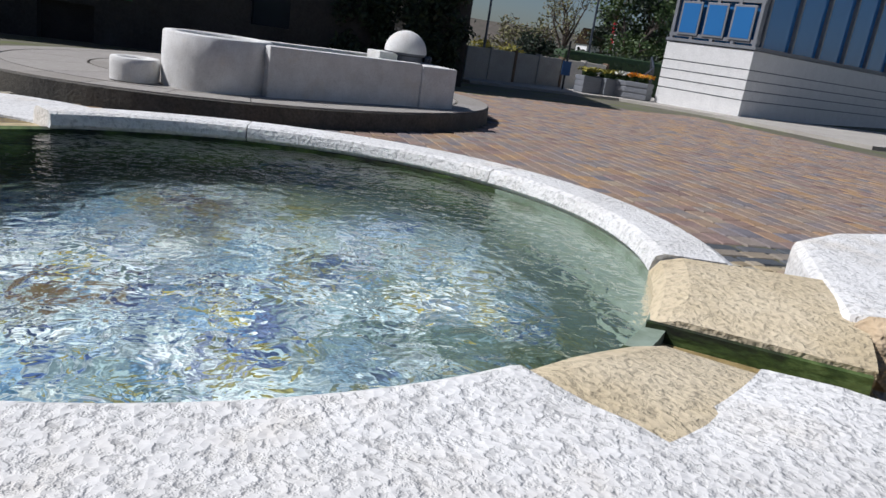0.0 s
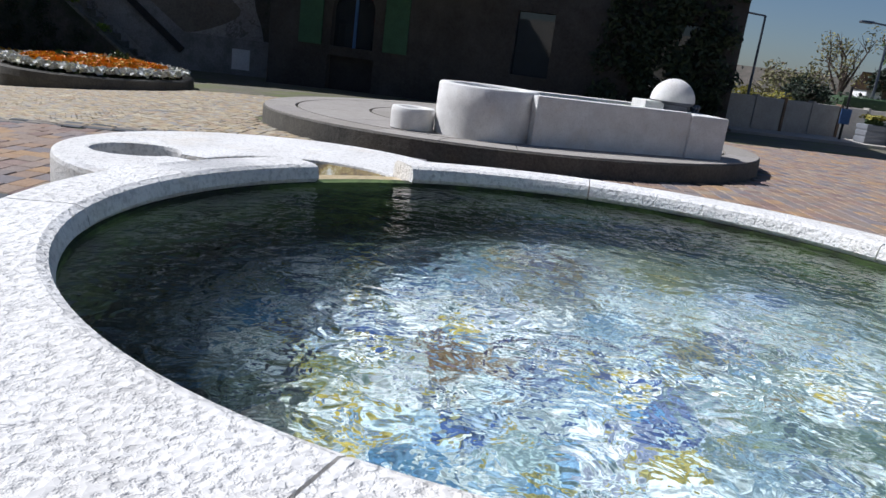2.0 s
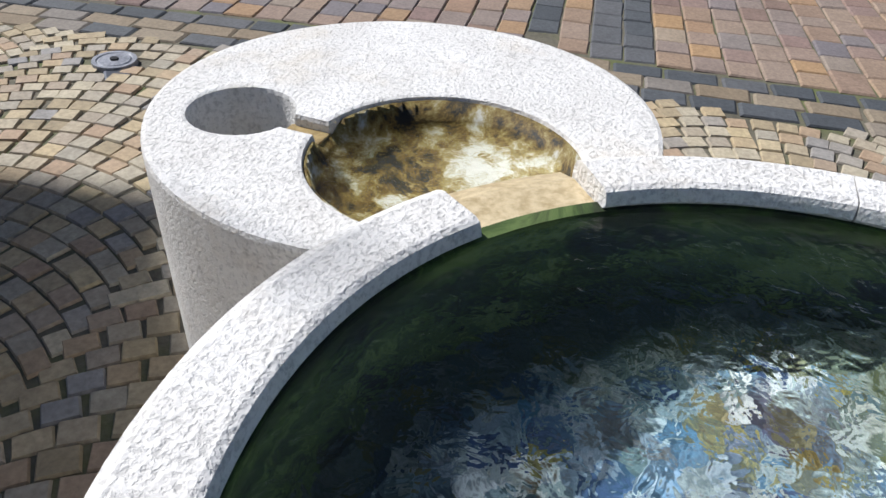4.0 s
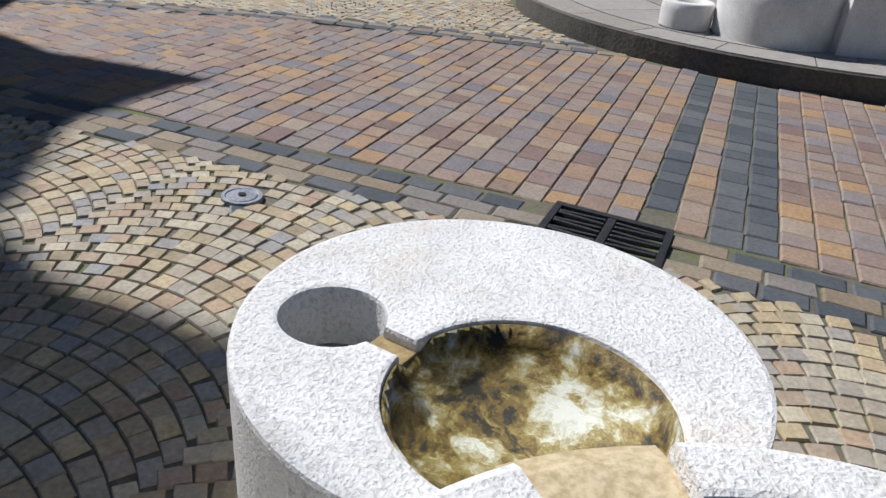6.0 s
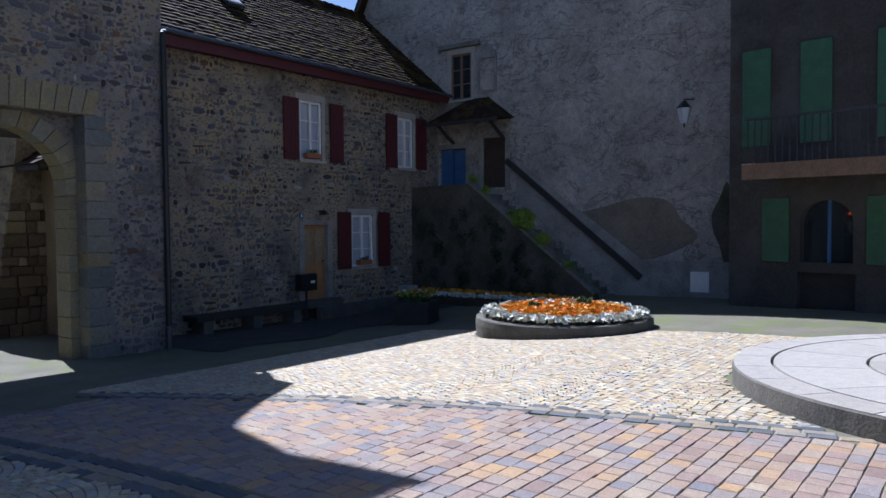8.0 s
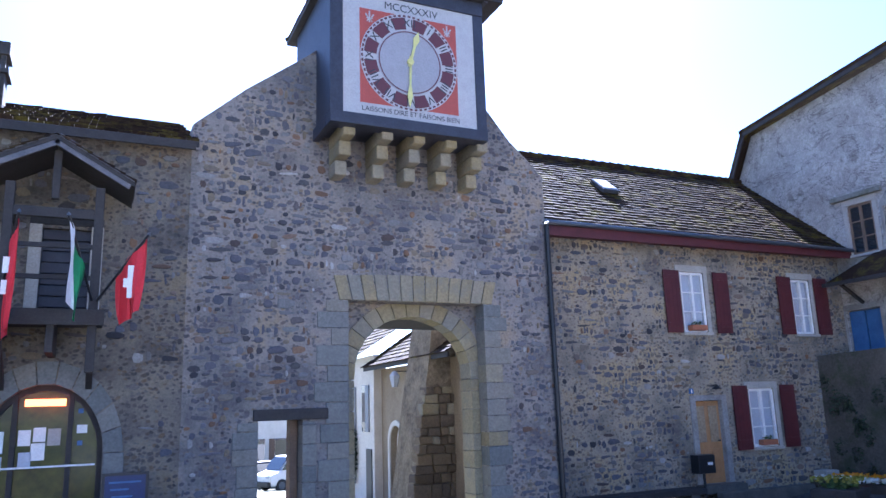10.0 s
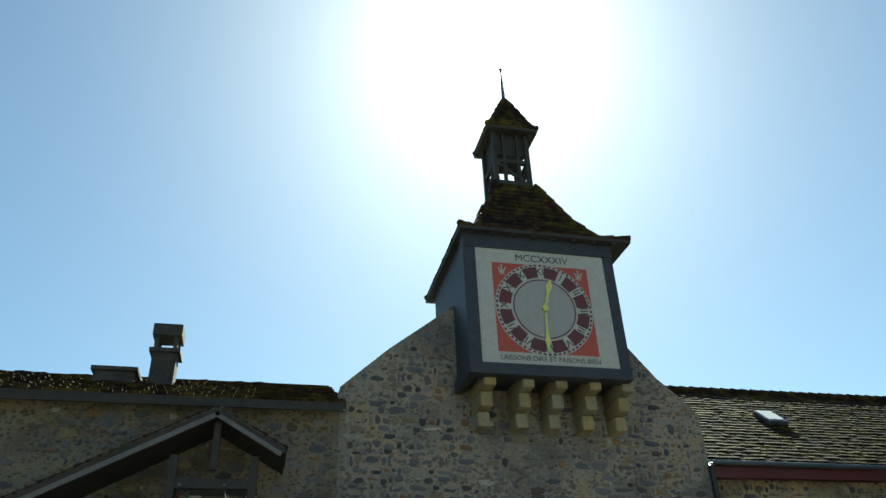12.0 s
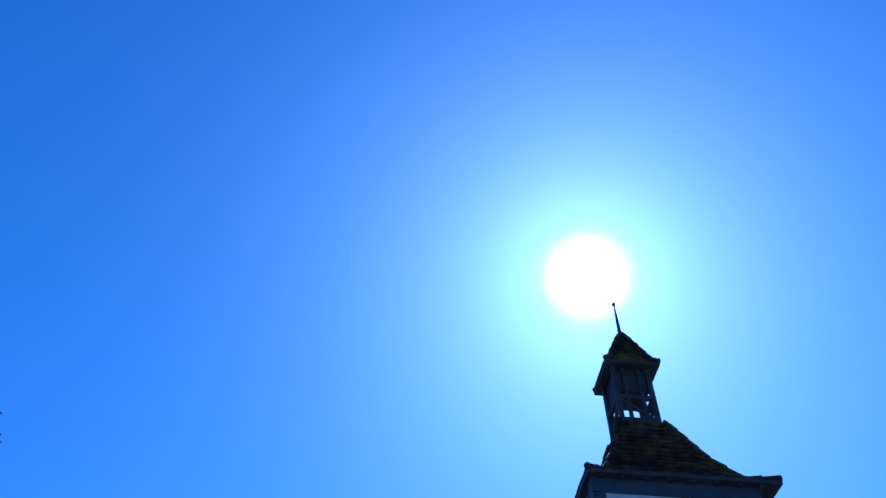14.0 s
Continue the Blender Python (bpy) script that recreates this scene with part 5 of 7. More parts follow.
# Black plate paints the darkness behind the open pane.
part("open_pane", bx(0.04, 0.05, -0.22, -0.02, 0.06, 0.40), M_BLACK, hatch)
for s in (-1, 1):
    part("jamb", bx(-0.03, 0.1, min(s * 0.27, s * 0.36), max(s * 0.27, s * 0.36), -0.06, 0.94, 0.006), M_BLUE, hatch)
    part("rail", bx(-0.031, 0.1, -0.27, 0.27, 0.88 if s > 0 else -0.06, 0.94 if s > 0 else 0.0, 0.006), M_BLUE, hatch)
w4 = casement("window_5", 0.68, 1.3, "old brown mullioned window in a stone frame", False, M_BROWN, 3)
w4.matrix_world = pose(PX, 13.22, 5.22, 0, 0, -90)
tagged(w4, kind="structure")
mpart("hood_mould", bx(PX - 0.12, PX, 12.5, 14.0, 6.72, 6.86, 0.03), M_COPING, "weathered stone hood over the window")
mpart("niche_frame", slab([(11.95, 5.3), (12.62, 5.3), (12.62, 6.4), (12.3, 6.78), (11.95, 6.4)], [[(12.03, 5.38), (12.54, 5.38), (12.54, 6.3), (12.03, 6.3)]], yz(PX - 0.06), (0.06, 0, 0)), M_SKIRT, "blind stone niche with pediment")
d2 = thing("door_2", "dark brown old plank door above the stair", "door", at=(PX, 12.05, 2.55), kind="structure")
part("leaf", bx(0.03, 0.09, -0.36, 0.36, 0, 1.44, 0.004), M_OLDDOOR, d2)
for y in (-0.18, 0.0, 0.18):
    part("plank_joint", bx(0.026, 0.03, y - 0.006, y + 0.006, 0.02, 1.42), M_TIMBER, d2)
for s in (-1, 1):
    part("jamb", bx(-0.03, 0.15, min(s * 0.37, s * 0.52), max(s * 0.37, s * 0.52), -0.1, 1.6, 0.01), M_SKIRT, d2)
part("lintel", bx(-0.04, 0.15, -0.37, 0.37, 1.46, 1.6, 0.01), M_SKIRT, d2)
d3 = thing("door_3", "blue-painted double door in a grey frame", "door", at=(PX, 13.56, 2.62), kind="structure")
for s in (-1, 1):
    part("leaf", bx(0.08, 0.13, min(s * 0.02, s * 0.46), max(s * 0.02, s * 0.46), 0, 1.1, 0.006), M_BLUE, d3)
    part("jamb", bx(-0.03, 0.15, min(s * 0.50, s * 0.62), max(s * 0.50, s * 0.62), -0.1, 1.14, 0.01), M_SKIRT, d3)
part("lintel", bx(-0.04, 0.15, -0.62, 0.62, 1.141, 1.28, 0.01), M_SKIRT, d3)
canopy = thing("door_canopy", "small tiled canopy with mossy slopes over the stair door", "canopy", at=(PX, 12.6, 4.4))
bm = bmesh.new()
cv = [bm.verts.new(p) for p in ((0.0, -1.25, 0.1), (-1.0, -1.25, 0.0), (-1.0, 1.25, 0.0), (0.0, 1.25, 0.1), (0.0, -0.35, 0.78), (-0.35, -0.3, 0.62), (-0.35, 0.3, 0.62), (0.0, 0.35, 0.78))]
for f in ((0, 1, 2, 3), (0, 1, 5, 4), (1, 2, 6, 5), (2, 3, 7, 6), (4, 5, 6, 7), (0, 4, 7, 3)):
    bm.faces.new([cv[i] for i in f])
part("canopy_roof", bm, M_TILE, canopy)
part("edge_board", bx(-1.03, -0.97, -1.28, 1.28, -0.08, 0.02, 0.006), M_TIMBER, canopy)
for y in (-0.9, 0.9):
    part("strut", beam(bmesh.new(), (0, y, -0.5), (-0.8, y, -0.03), 0.07, 0.08), M_TIMBER, canopy)
stair = thing("outside_stair", "stone outside stair with overgrown parapet and dark railing", "staircase", at=(PX, 11, 0))
SX = 17.72
part("parapet_wall", (lambda b: (b.transform(MI), b)[1])(slab([(14.1, BASE), (14.1, 2.55), (12.07, 2.62), (8.35, -0.28), (8.0, BASE)], [], yz(SX), (0.3, 0, 0))), M_DARKPLASTER, stair, "mossy dark parapet wall")
n = 17
for i in range(n):
    y0, z1 = 12.0 - i * 0.215, 2.50 - (i + 1) * 0.168
    part("tread", (lambda b: (b.transform(MI), b)[1])(bx(SX + 0.3, PX, y0 - 0.215, y0, z1 - 0.5, z1, 0.006)), M_COPING, stair)
part("landing", (lambda b: (b.transform(MI), b)[1])(bx(SX + 0.3, PX, 12.0, 14.1, 2.3, 2.5, 0.01)), M_PALE, stair)
part("core", (lambda b: (b.transform(MI), b)[1])(bx(SX + 0.3, PX, 12.0, 14.1, BASE, 2.3)), M_PLASTER, stair)
part("coping", (lambda b: (b.transform(MI), b)[1])(beam(bmesh.new(), (SX + 0.15, 12.1, 2.66), (SX + 0.15, 8.3, -0.26), 0.36, 0.07)), M_COPING, stair, "weathered stone coping")
part("handrail", (lambda b: (b.transform(MI), b)[1])(beam(bmesh.new(), (PX - 0.1, 11.6, 3.3), (PX - 0.1, 7.6, 0.1), 0.08, 0.16)), M_TIMBER, stair, "dark timber handrail board")
part("plaster_skirt", (lambda b: (b.transform(MI), b)[1])(slab([(11.3, 2.2), (11.3, 3.3), (7.6, 0.55), (5.05, 0.55), (5.05, -0.9), (7.6, -0.9)], [], yz(PX - 0.03), (0.028, 0, 0))), M_SKIRT, stair, "smooth grey skirting plaster")
patch = [(5.45 + 0.34 * math.cos(a) * (1 + 0.22 * math.sin(3 * a + 1)) , 1.45 + 0.95 * math.sin(a) * (1 + 0.12 * math.cos(5 * a))) for a in [2 * math.pi * i / 28 for i in range(28)]]
mpart("bare_patch", slab(patch, [], yz(PX - 0.006), (0.005, 0, 0)), M_DARKPLASTER, "bare brown patch of fallen plaster")
patch = [(8.0 + 1.7 * math.cos(a) * (1 + 0.12 * math.sin(4 * a)), 1.35 + 0.75 * math.sin(a) * (1 + 0.15 * math.cos(3 * a))) for a in [2 * math.pi * i / 36 for i in range(36)]]
mpart("bare_patch", slab(patch, [], yz(PX - 0.004), (0.003, 0, 0)), M_BAREPATCH, "bare brown patch of fallen plaster")
sign = tagged(part("wall_notice", bx(PX - 0.05, PX - 0.02, 5.9, 6.35, -0.2, 0.3, 0.004), M_WHITE), "small white notice board on the wall", "sign")
lant = thing("wall_lantern", "black wrought-iron wall lantern on a bracket", "lantern", at=(PX - 0.7, 6.3, 4.05))
part("glass_body", lathe(bmesh.new(), [(0.09, -0.2), (0.17, 0.15), (0.16, 0.15), (0.08, -0.2), (0.09, -0.2)], 0, 0, 6), M_CURTAIN, lant)
part("cap", lathe(bmesh.new(), [(0.19, 0.15), (0.05, 0.32), (0.001, 0.34), (0.001, 0.15), (0.19, 0.15)], 0, 0, 6), M_BLACK, lant)
part("finial", rod((0, 0, -0.3), (0, 0, -0.2), 0.02), M_BLACK, lant)
part("bracket", rod((0, 0, 0.36), (0.7, 0, 0.45), 0.02), M_BLACK, lant)

# ---- balcony house in the shade ----
A, B = Vector((17.4, 5.0, 0)), Vector((15.39, -4.87, 0))
ang = math.degrees(math.atan2(B.y - A.y, B.x - A.x))
DM = Matrix.Translation(A) @ Matrix.Rotation(radians(ang), 4, "Z")     # local x runs along the front, local y points away from the square
LEN = (B - A).length
# Past MAIN the unseen upper front is cut to LOWH to shorten its shadow.
MAIN, LOWH = 5.2, 3.2
dark = thing("balcony_house", "grey rendered house with green shutters and a long balcony", "house")
dark.matrix_world = DM
archw = [(1.5, 0.7)] + [(2.0 - 0.5 * math.cos(math.pi * i / 10), 1.5 + 0.45 * math.sin(math.pi * i / 10)) for i in range(11)] + [(2.5, 0.7)]
part("front_wall", slab([(0, BASE), (1.45, BASE), (1.45, 0.5), (2.55, 0.5), (2.55, BASE), (LEN, BASE), (LEN, LOWH), (MAIN, LOWH), (MAIN, 8.0), (0, 8.0)], [archw, rect(5.6, 6.4, 0.6, 1.9), rect(8.4, 9.3, 0.6, 2.0)], xz(0), (0, 0.4, 0)), M_SHADERENDER, dark, "grey-brown stained render darkened for shade")
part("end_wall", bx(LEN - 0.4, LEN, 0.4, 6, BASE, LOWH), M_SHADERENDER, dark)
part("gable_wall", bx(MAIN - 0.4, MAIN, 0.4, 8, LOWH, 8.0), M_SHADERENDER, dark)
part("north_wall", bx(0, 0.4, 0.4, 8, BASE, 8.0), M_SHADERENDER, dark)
# Added black sheet, the unlit interior behind the windows.
part("dark_inside", bx(0.5, LEN - 0.5, 0.8, 0.9, BASE, 3.0), M_BLACK, dark)
part("roof", bx(-0.2, MAIN + 0.3, -0.5, 8.5, 8.0, 8.2), M_TIMBER, dark)
# Roof added over the lowered stretch, out of view.
part("annex_roof", bx(MAIN, LEN + 0.1, -0.1, 6.2, LOWH, LOWH + 0.12), M_TILE, dark)
part("arch_window", bx(1.5, 2.5, 0.2, 0.24, 0.7, 1.96), M_GLASS, dark, "dark blue arched window")
part("window_mullion", bx(1.97, 2.03, 0.16, 0.2, 0.7, 1.95), M_BLUE, dark)
for s in (5.6, 8.4):
    part("window", bx(s, s + 0.85, 0.2, 0.24, 0.6, 2.0), M_GLASS, dark, "dark window pane")
part("cellar_door", bx(1.45, 2.55, 0.2, 0.25, BASE, 0.5), M_TIMBER, dark, "dark cellar door")
for x, wd in ((0.75, 0.55), (2.75, 0.55)):
    part("shutter", bx(x, x + wd, -0.06, -0.02, 0.7, 2.0, 0.006), M_GREEN, dark, "green wooden shutter")
for x in (0.3, 1.5, 2.9, 4.3):
    part("upper_shutter", bx(x, x + 0.6, -0.06, -0.02, 3.1, 5.1, 0.006), M_GREEN, dark, "green wooden shutter")
part("balcony_slab", bx(0.9, MAIN, -1.1, 0.0, 2.45, 2.62, 0.02), M_PALE, dark)
part("balcony_beam", bx(0.85, MAIN + 0.05, -1.18, -1.1, 2.35, 2.66, 0.01), M_BROWN, dark, "brown balcony edge beam")
for i in range(32):
    x = 0.95 + i * (MAIN - 1.0) / 31
    part("baluster", bx(x - 0.012, x + 0.012, -1.15, -1.126, 2.66, 3.5), M_IRON, dark)
part("top_rail", bx(0.9, MAIN, -1.17, -1.11, 3.5, 3.55), M_IRON, dark)


def leaf_cloud(name, centres, mat, parent, count, size, seed):
    """Many small folded leaves scattered through blobs (centre, radii)."""
    rnd = random.Random(seed)
    verts, faces = [], []
    tot = sum(r[0] * r[1] * r[2] for _, r in centres)
    for c, r in centres:
        k = max(3, int(count * r[0] * r[1] * r[2] / tot))
        for _ in range(k):
            while True:
                d = Vector((rnd.uniform(-1, 1), rnd.uniform(-1, 1), rnd.uniform(-1, 1)))
                if 0.25 < d.length < 1:
                    break
            d = d * (0.6 + 0.4 * rnd.random())
            p = Vector(c) + Vector((d.x * r[0], d.y * r[1], d.z * r[2]))
            m = Matrix.Translation(p) @ Euler((rnd.uniform(0, 6.3), rnd.uniform(0, 6.3), rnd.uniform(0, 6.3))).to_matrix().to_4x4()
            s = size * rnd.uniform(0.6, 1.3)
            b = len(verts)
            verts += [tuple(m @ Vector(q)) for q in ((0, -s, 0), (s * 0.45, 0, s * 0.15), (0, s, 0), (-s * 0.45, 0, s * 0.15))]
            faces += [(b, b + 1, b + 2), (b, b + 2, b + 3)]
    return raw(name, verts, faces, mat, parent)


cl = []
for i in range(60):
    u = random.uniform(LEN - 2.6, LEN - 0.05)
    cl.append((tuple(DM @ Vector((u, -0.15, random.uniform(-0.3, 3.3)))), (0.3, 0.35, 0.4)))
ivy = tagged(leaf_cloud("ivy", cl, M_DARKLEAF, None, 9000, 0.07, 5), "dense dark ivy climbing the house corner", "climbing plant", kind="stuff")


# ---- long house left of the gate, with covered stair and shop ----
LY = 12.62
left = thing("long_house", "long rubble-stone house with low tiled roof beside the gate", "house", at=(-4, LY, 0))
LI = Matrix.Translation((4, -LY, 0))


def lpart(name, bm, mat, label="", parent=None):
    bm.transform(LI)
    return part(name, bm, mat, parent or left, label)


shop = [(-0.72, BASE)] + [(0.07 - 0.79 * math.cos(math.pi * i / 18), 1.05 + 1.0 * math.sin(math.pi * i / 18)) for i in range(19)] + [(0.86, BASE)]
porch_door = rect(-0.14, 0.52, 2.98, 4.35)
arch_niche = [(-2.2, 3.05), (-2.2, 3.35)] + [(-1.95 - 0.25 * math.cos(math.pi * i / 10), 3.4 + 0.27 * math.sin(math.pi * i / 10)) for i in range(11)] + [(-1.7, 3.05)]
lpart("front_wall", slab([(-14, BASE)] + [shop[0]] + shop[1:] + [(1.92, BASE), (1.92, 5.9), (-14, 6.0)], [porch_door, arch_niche], xz(LY), (0, 0.4, 0)), M_BROWNMORTAR, "brown-grey rubble wall")
lpart("back_wall", bx(-14, 1.92, 19, 19.4, BASE, 5.9), M_MORTAR)
lpart("end_wall", bx(-14.4, -14, LY, 19.4, BASE, 5.9), M_MORTAR)
# Interior darkness comes from this added black sheet.
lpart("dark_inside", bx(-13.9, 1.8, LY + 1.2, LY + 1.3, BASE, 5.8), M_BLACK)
rubble(left, lambda x, z: -9 < x < 1.9 and z < 5.75 and not in_poly(shop)(x, z) and not (-1.05 < x < 1.2 and -1.1 < z < 2.35 and (x - 0.07) ** 2 + max(0, z - 1.05) ** 2 < 1.25) and not (-0.3 < x < 0.7 and 2.9 < z < 4.5) and not (-2.4 < x < -1.5 and 2.95 < z < 3.8), -9, 1.9, -0.9, 5.7, lambda x, z: Matrix.Translation((x + 4, 0, z)), 0.15, 0.5, 30, 0.7)
e0, e1, r1, r0 = (-14.3, LY - 0.35, 5.92), (2.0, LY - 0.35, 5.84), (2.0, 16.0, 7.5), (-14.3, 16.0, 7.55)
bm = bmesh.new()
lv, uv = [bm.verts.new(Vector(p) - Vector((0, 0, 0.1))) for p in (e0, e1, r1, r0)], [bm.verts.new(p) for p in (e0, e1, r1, r0)]
bm.faces.new(lv), bm.faces.new(uv)
for i in range(4):
    bm.faces.new((lv[i], lv[(i + 1) % 4], uv[(i + 1) % 4], uv[i]))
lpart("roof_deck", bm, M_TIMBER)
tiled_plane("tiles", e0, e1, r1, r0, left, LI, M_TILE, 0.2, 0.19, jitter=0.035)
lpart("rear_roof", slab([(-14.3, 7.5), (2.0, 7.5), (2.0, 5.9), (-14.3, 5.9)], [], lambda u, v: (u, 16 + (7.5 - v) * 2.1, v), (0, 0, 0.05)), M_TILE)
lpart("eaves_board", bx(-14.3, 1.95, LY - 0.37, LY - 0.33, 5.70, 5.84, 0.006), M_TIMBER)
for x, y, w_, h0, h1, cap in ((-1.25, 14.5, 0.22, 6.4, 7.75, True), (-2.08, 14.7, 0.36, 6.4, 7.02, False), (-5.85, 14.6, 0.16, 6.4, 7.28, True)):
    ch_ = thing("chimney", "rendered chimney stack on the long roof, darkened as if backlit", "chimney", at=(x, y, 0))
    # Stack colour is darkened to give the backlit silhouette.
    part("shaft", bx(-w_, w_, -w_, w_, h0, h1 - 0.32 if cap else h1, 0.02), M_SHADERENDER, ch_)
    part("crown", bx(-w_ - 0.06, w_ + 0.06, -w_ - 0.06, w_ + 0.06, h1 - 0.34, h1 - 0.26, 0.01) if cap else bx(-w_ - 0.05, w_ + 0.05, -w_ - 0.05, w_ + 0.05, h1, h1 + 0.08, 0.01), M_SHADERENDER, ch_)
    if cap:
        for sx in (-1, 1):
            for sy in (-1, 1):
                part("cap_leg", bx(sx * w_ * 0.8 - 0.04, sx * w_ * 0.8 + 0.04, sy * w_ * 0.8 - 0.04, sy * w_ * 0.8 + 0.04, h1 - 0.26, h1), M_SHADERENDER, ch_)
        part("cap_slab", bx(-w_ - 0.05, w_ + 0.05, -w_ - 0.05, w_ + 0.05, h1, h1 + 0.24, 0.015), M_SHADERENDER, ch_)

# covered stair on the facade
PY = 11.62
porch = thing("covered_stair", "dark timber covered outside stair with tiled gable roof", "porch", at=(0, PY, 0))
PI_ = Matrix.Translation((0, -PY, 0))


def ppart(name, bm, mat, label=""):
    bm.transform(PI_)
    return part(name, bm, mat, porch, label)


for x in (-0.50, 0.62):
    ppart("post", bx(x - 0.06, x + 0.06, PY, PY + 0.12, 2.15, 4.75, 0.01), M_TIMBER)
    ppart("tie", bx(x - 0.05, x + 0.05, PY + 0.12, LY, 4.35, 4.47), M_TIMBER)
    ppart("strut", beam(bmesh.new(), (x, PY + 0.06, 2.7), (x, LY, 2.0), 0.09, 0.1), M_TIMBER)
ppart("middle_post", bx(0.0, 0.1, PY + 0.02, PY + 0.12, 4.55, 5.25, 0.008), M_TIMBER)
ppart("platform", bx(-0.6, 0.75, PY - 0.05, LY, 2.86, 2.98, 0.01), M_TIMBER)
ppart("platform_edge", bx(-0.62, 0.77, PY - 0.09, PY - 0.05, 2.78, 3.0, 0.006), M_TIMBER)
for z in (3.42, 3.86):
    ppart("handrail", bx(-0.44, 0.56, PY + 0.03, PY + 0.09, z, z + 0.06), M_TIMBER)
ppart("tie_beam", bx(-0.56, 0.68, PY + 0.01, PY + 0.11, 4.28, 4.42, 0.008), M_TIMBER)
ppart("joist", bx(0.06, 0.16, PY, LY, 2.42, 2.86, 0.01), M_TIMBER)
ppart("stair_string", beam(bmesh.new(), (-0.55, PY + 0.1, 2.85), (-4.6, PY + 0.1, 0.1), 0.1, 0.34), M_TIMBER)
ppart("stair_string", beam(bmesh.new(), (-0.55, LY - 0.15, 2.85), (-4.6, LY - 0.15, 0.1), 0.1, 0.34), M_TIMBER)
for i in range(15):
    x, z = -0.65 - i * 0.27, 2.82 - i * 0.183
    ppart("tread", bx(x - 0.27, x, PY + 0.1, LY - 0.1, z - 0.04, z), M_TIMBER)
for dz in (0.55, 0.95):
    ppart("stair_rail", beam(bmesh.new(), (-0.5, PY + 0.06, 2.95 + dz), (-4.5, PY + 0.06, 0.22 + dz), 0.05, 0.08), M_TIMBER)
for x in (-2.7, -4.4):
    ppart("post", bx(x - 0.06, x + 0.06, PY, PY + 0.12, gz(x, PY) - 0.05, 3.55 + (x + 2.7) * 0.55, 0.01), M_TIMBER)
ppart("gable_board", beam(bmesh.new(), (0.03, PY - 0.18, 5.36), (1.02, PY - 0.18, 4.78), 0.05, 0.17), M_GREYTIMBER, "grey weathered gable board")
ppart("gable_board", beam(bmesh.new(), (0.05, PY - 0.18, 5.36), (-3.4, PY - 0.18, 3.52), 0.05, 0.17), M_GREYTIMBER, "grey weathered gable board")
for a, b in (((0.03, 5.40), (1.06, 4.80)), ((0.03, 5.40), (-5.0, 2.72))):
    q = [(a[0], PY - 0.22, a[1]), (b[0], PY - 0.22, b[1]), (b[0], LY, b[1]), (a[0], LY, a[1])]
    bm = bmesh.new()
    bm.faces.new([bm.verts.new(p) for p in q])
    r = bmesh.ops.extrude_face_region(bm, geom=bm.faces[:])
    bmesh.ops.translate(bm, vec=(0, 0, -0.06), verts=[v for v in r["geom"] if isinstance(v, bmesh.types.BMVert)])
    ppart("roof_deck", bm, M_TIMBER)
    lo0, lo1 = (b[0], PY - 0.25, b[1] + 0.01), (b[0], LY, b[1] + 0.01)
    tiled_plane("tiles", lo0, lo1, (a[0], LY, a[1] + 0.01), (a[0], PY - 0.25, a[1] + 0.01), porch, PI_, M_TILE, 0.17, 0.15)
pd = thing("door_4", "dark green-black slatted door on the covered stair", "door", at=(0.19, LY, 2.98), kind="structure")
for k in range(8):
    part("slat", bx(-0.33, 0.33, 0.08, 0.12, 0.02 + k * 0.17, 0.175 + k * 0.17, 0.006), M_NAVY, pd)
for s in (-1, 1):
    part("jamb", bx(min(s * 0.33, s * 0.5), max(s * 0.33, s * 0.5), -0.03, 0.1, 0, 1.42, 0.01), M_PALE, pd)
part("lintel", bx(-0.5, 0.5, -0.031, 0.1, 1.42, 1.54, 0.01), M_TIMBER, pd)
# Flat black plate paints the dark opening.
nw = tagged(part("window_6", bx(-2.2, -1.7, LY + 0.2, LY + 0.24, 3.05, 3.68), M_BLACK), "small dark arched window in the stair wall", "window", kind="structure")

# shop door
sd = thing("door_5", "dark-framed arched glass shop door with notices inside", "door", at=(0.07, LY, 0), kind="structure")
pane = slab([(x - 0.07, z) for x, z in shop], [], xz(0.25), (0, 0.02, 0))
part("glazing", pane, M_SHOPGLASS, sd, "shop glazing with green reflections painted in")
ringo, ringi = [(x - 0.07, z) for x, z in shop], [((x - 0.07) * 0.91, BASE if z < -1 else 1.05 + (z - 1.05) * 0.91) for x, z in shop]
part("frame", slab(ringo + ringi[::-1], [], xz(0.18), (0, 0.1, 0)), M_TIMBER, sd, "dark arched frame")
for x in (-0.38, 0.34):
    part("mullion", bx(x - 0.035, x + 0.035, 0.17, 0.27, BASE, 1.92, 0.005), M_TIMBER, sd)
part("push_bar", bx(-0.7, 0.7, 0.13, 0.16, 0.88, 0.905), M_WHITE, sd)
neon = part("light_sign", bx(-0.26, 0.27, 0.14, 0.16, 1.74, 1.84, 0.004), M_NEON, sd, "glowing orange-red light sign")
for x, z, w_, h_, mt in ((-0.58, 1.25, 0.16, 0.3, M_WHITE), (-0.6, 0.95, 0.2, 0.2, M_CURTAIN), (-0.24, 1.3, 0.16, 0.22, M_WHITE), (-0.05, 1.34, 0.16, 0.2, M_WHITE), (-0.06, 1.1, 0.18, 0.24, M_WHITE), (0.14, 1.3, 0.17, 0.24, M_PALE), (-0.22, 1.0, 0.16, 0.2, M_CURTAIN), (0.5, 1.4, 0.14, 0.12, M_WHITE), (0.47, 1.66, 0.07, 0.07, M_BLUE), (0.48, 1.2, 0.07, 0.07, M_BLUE)):
    part("notice", bx(x - w_ / 2, x + w_ / 2, 0.235, 0.245, z - h_ / 2, z + h_ / 2), mt, sd, "paper notice")
na = 11
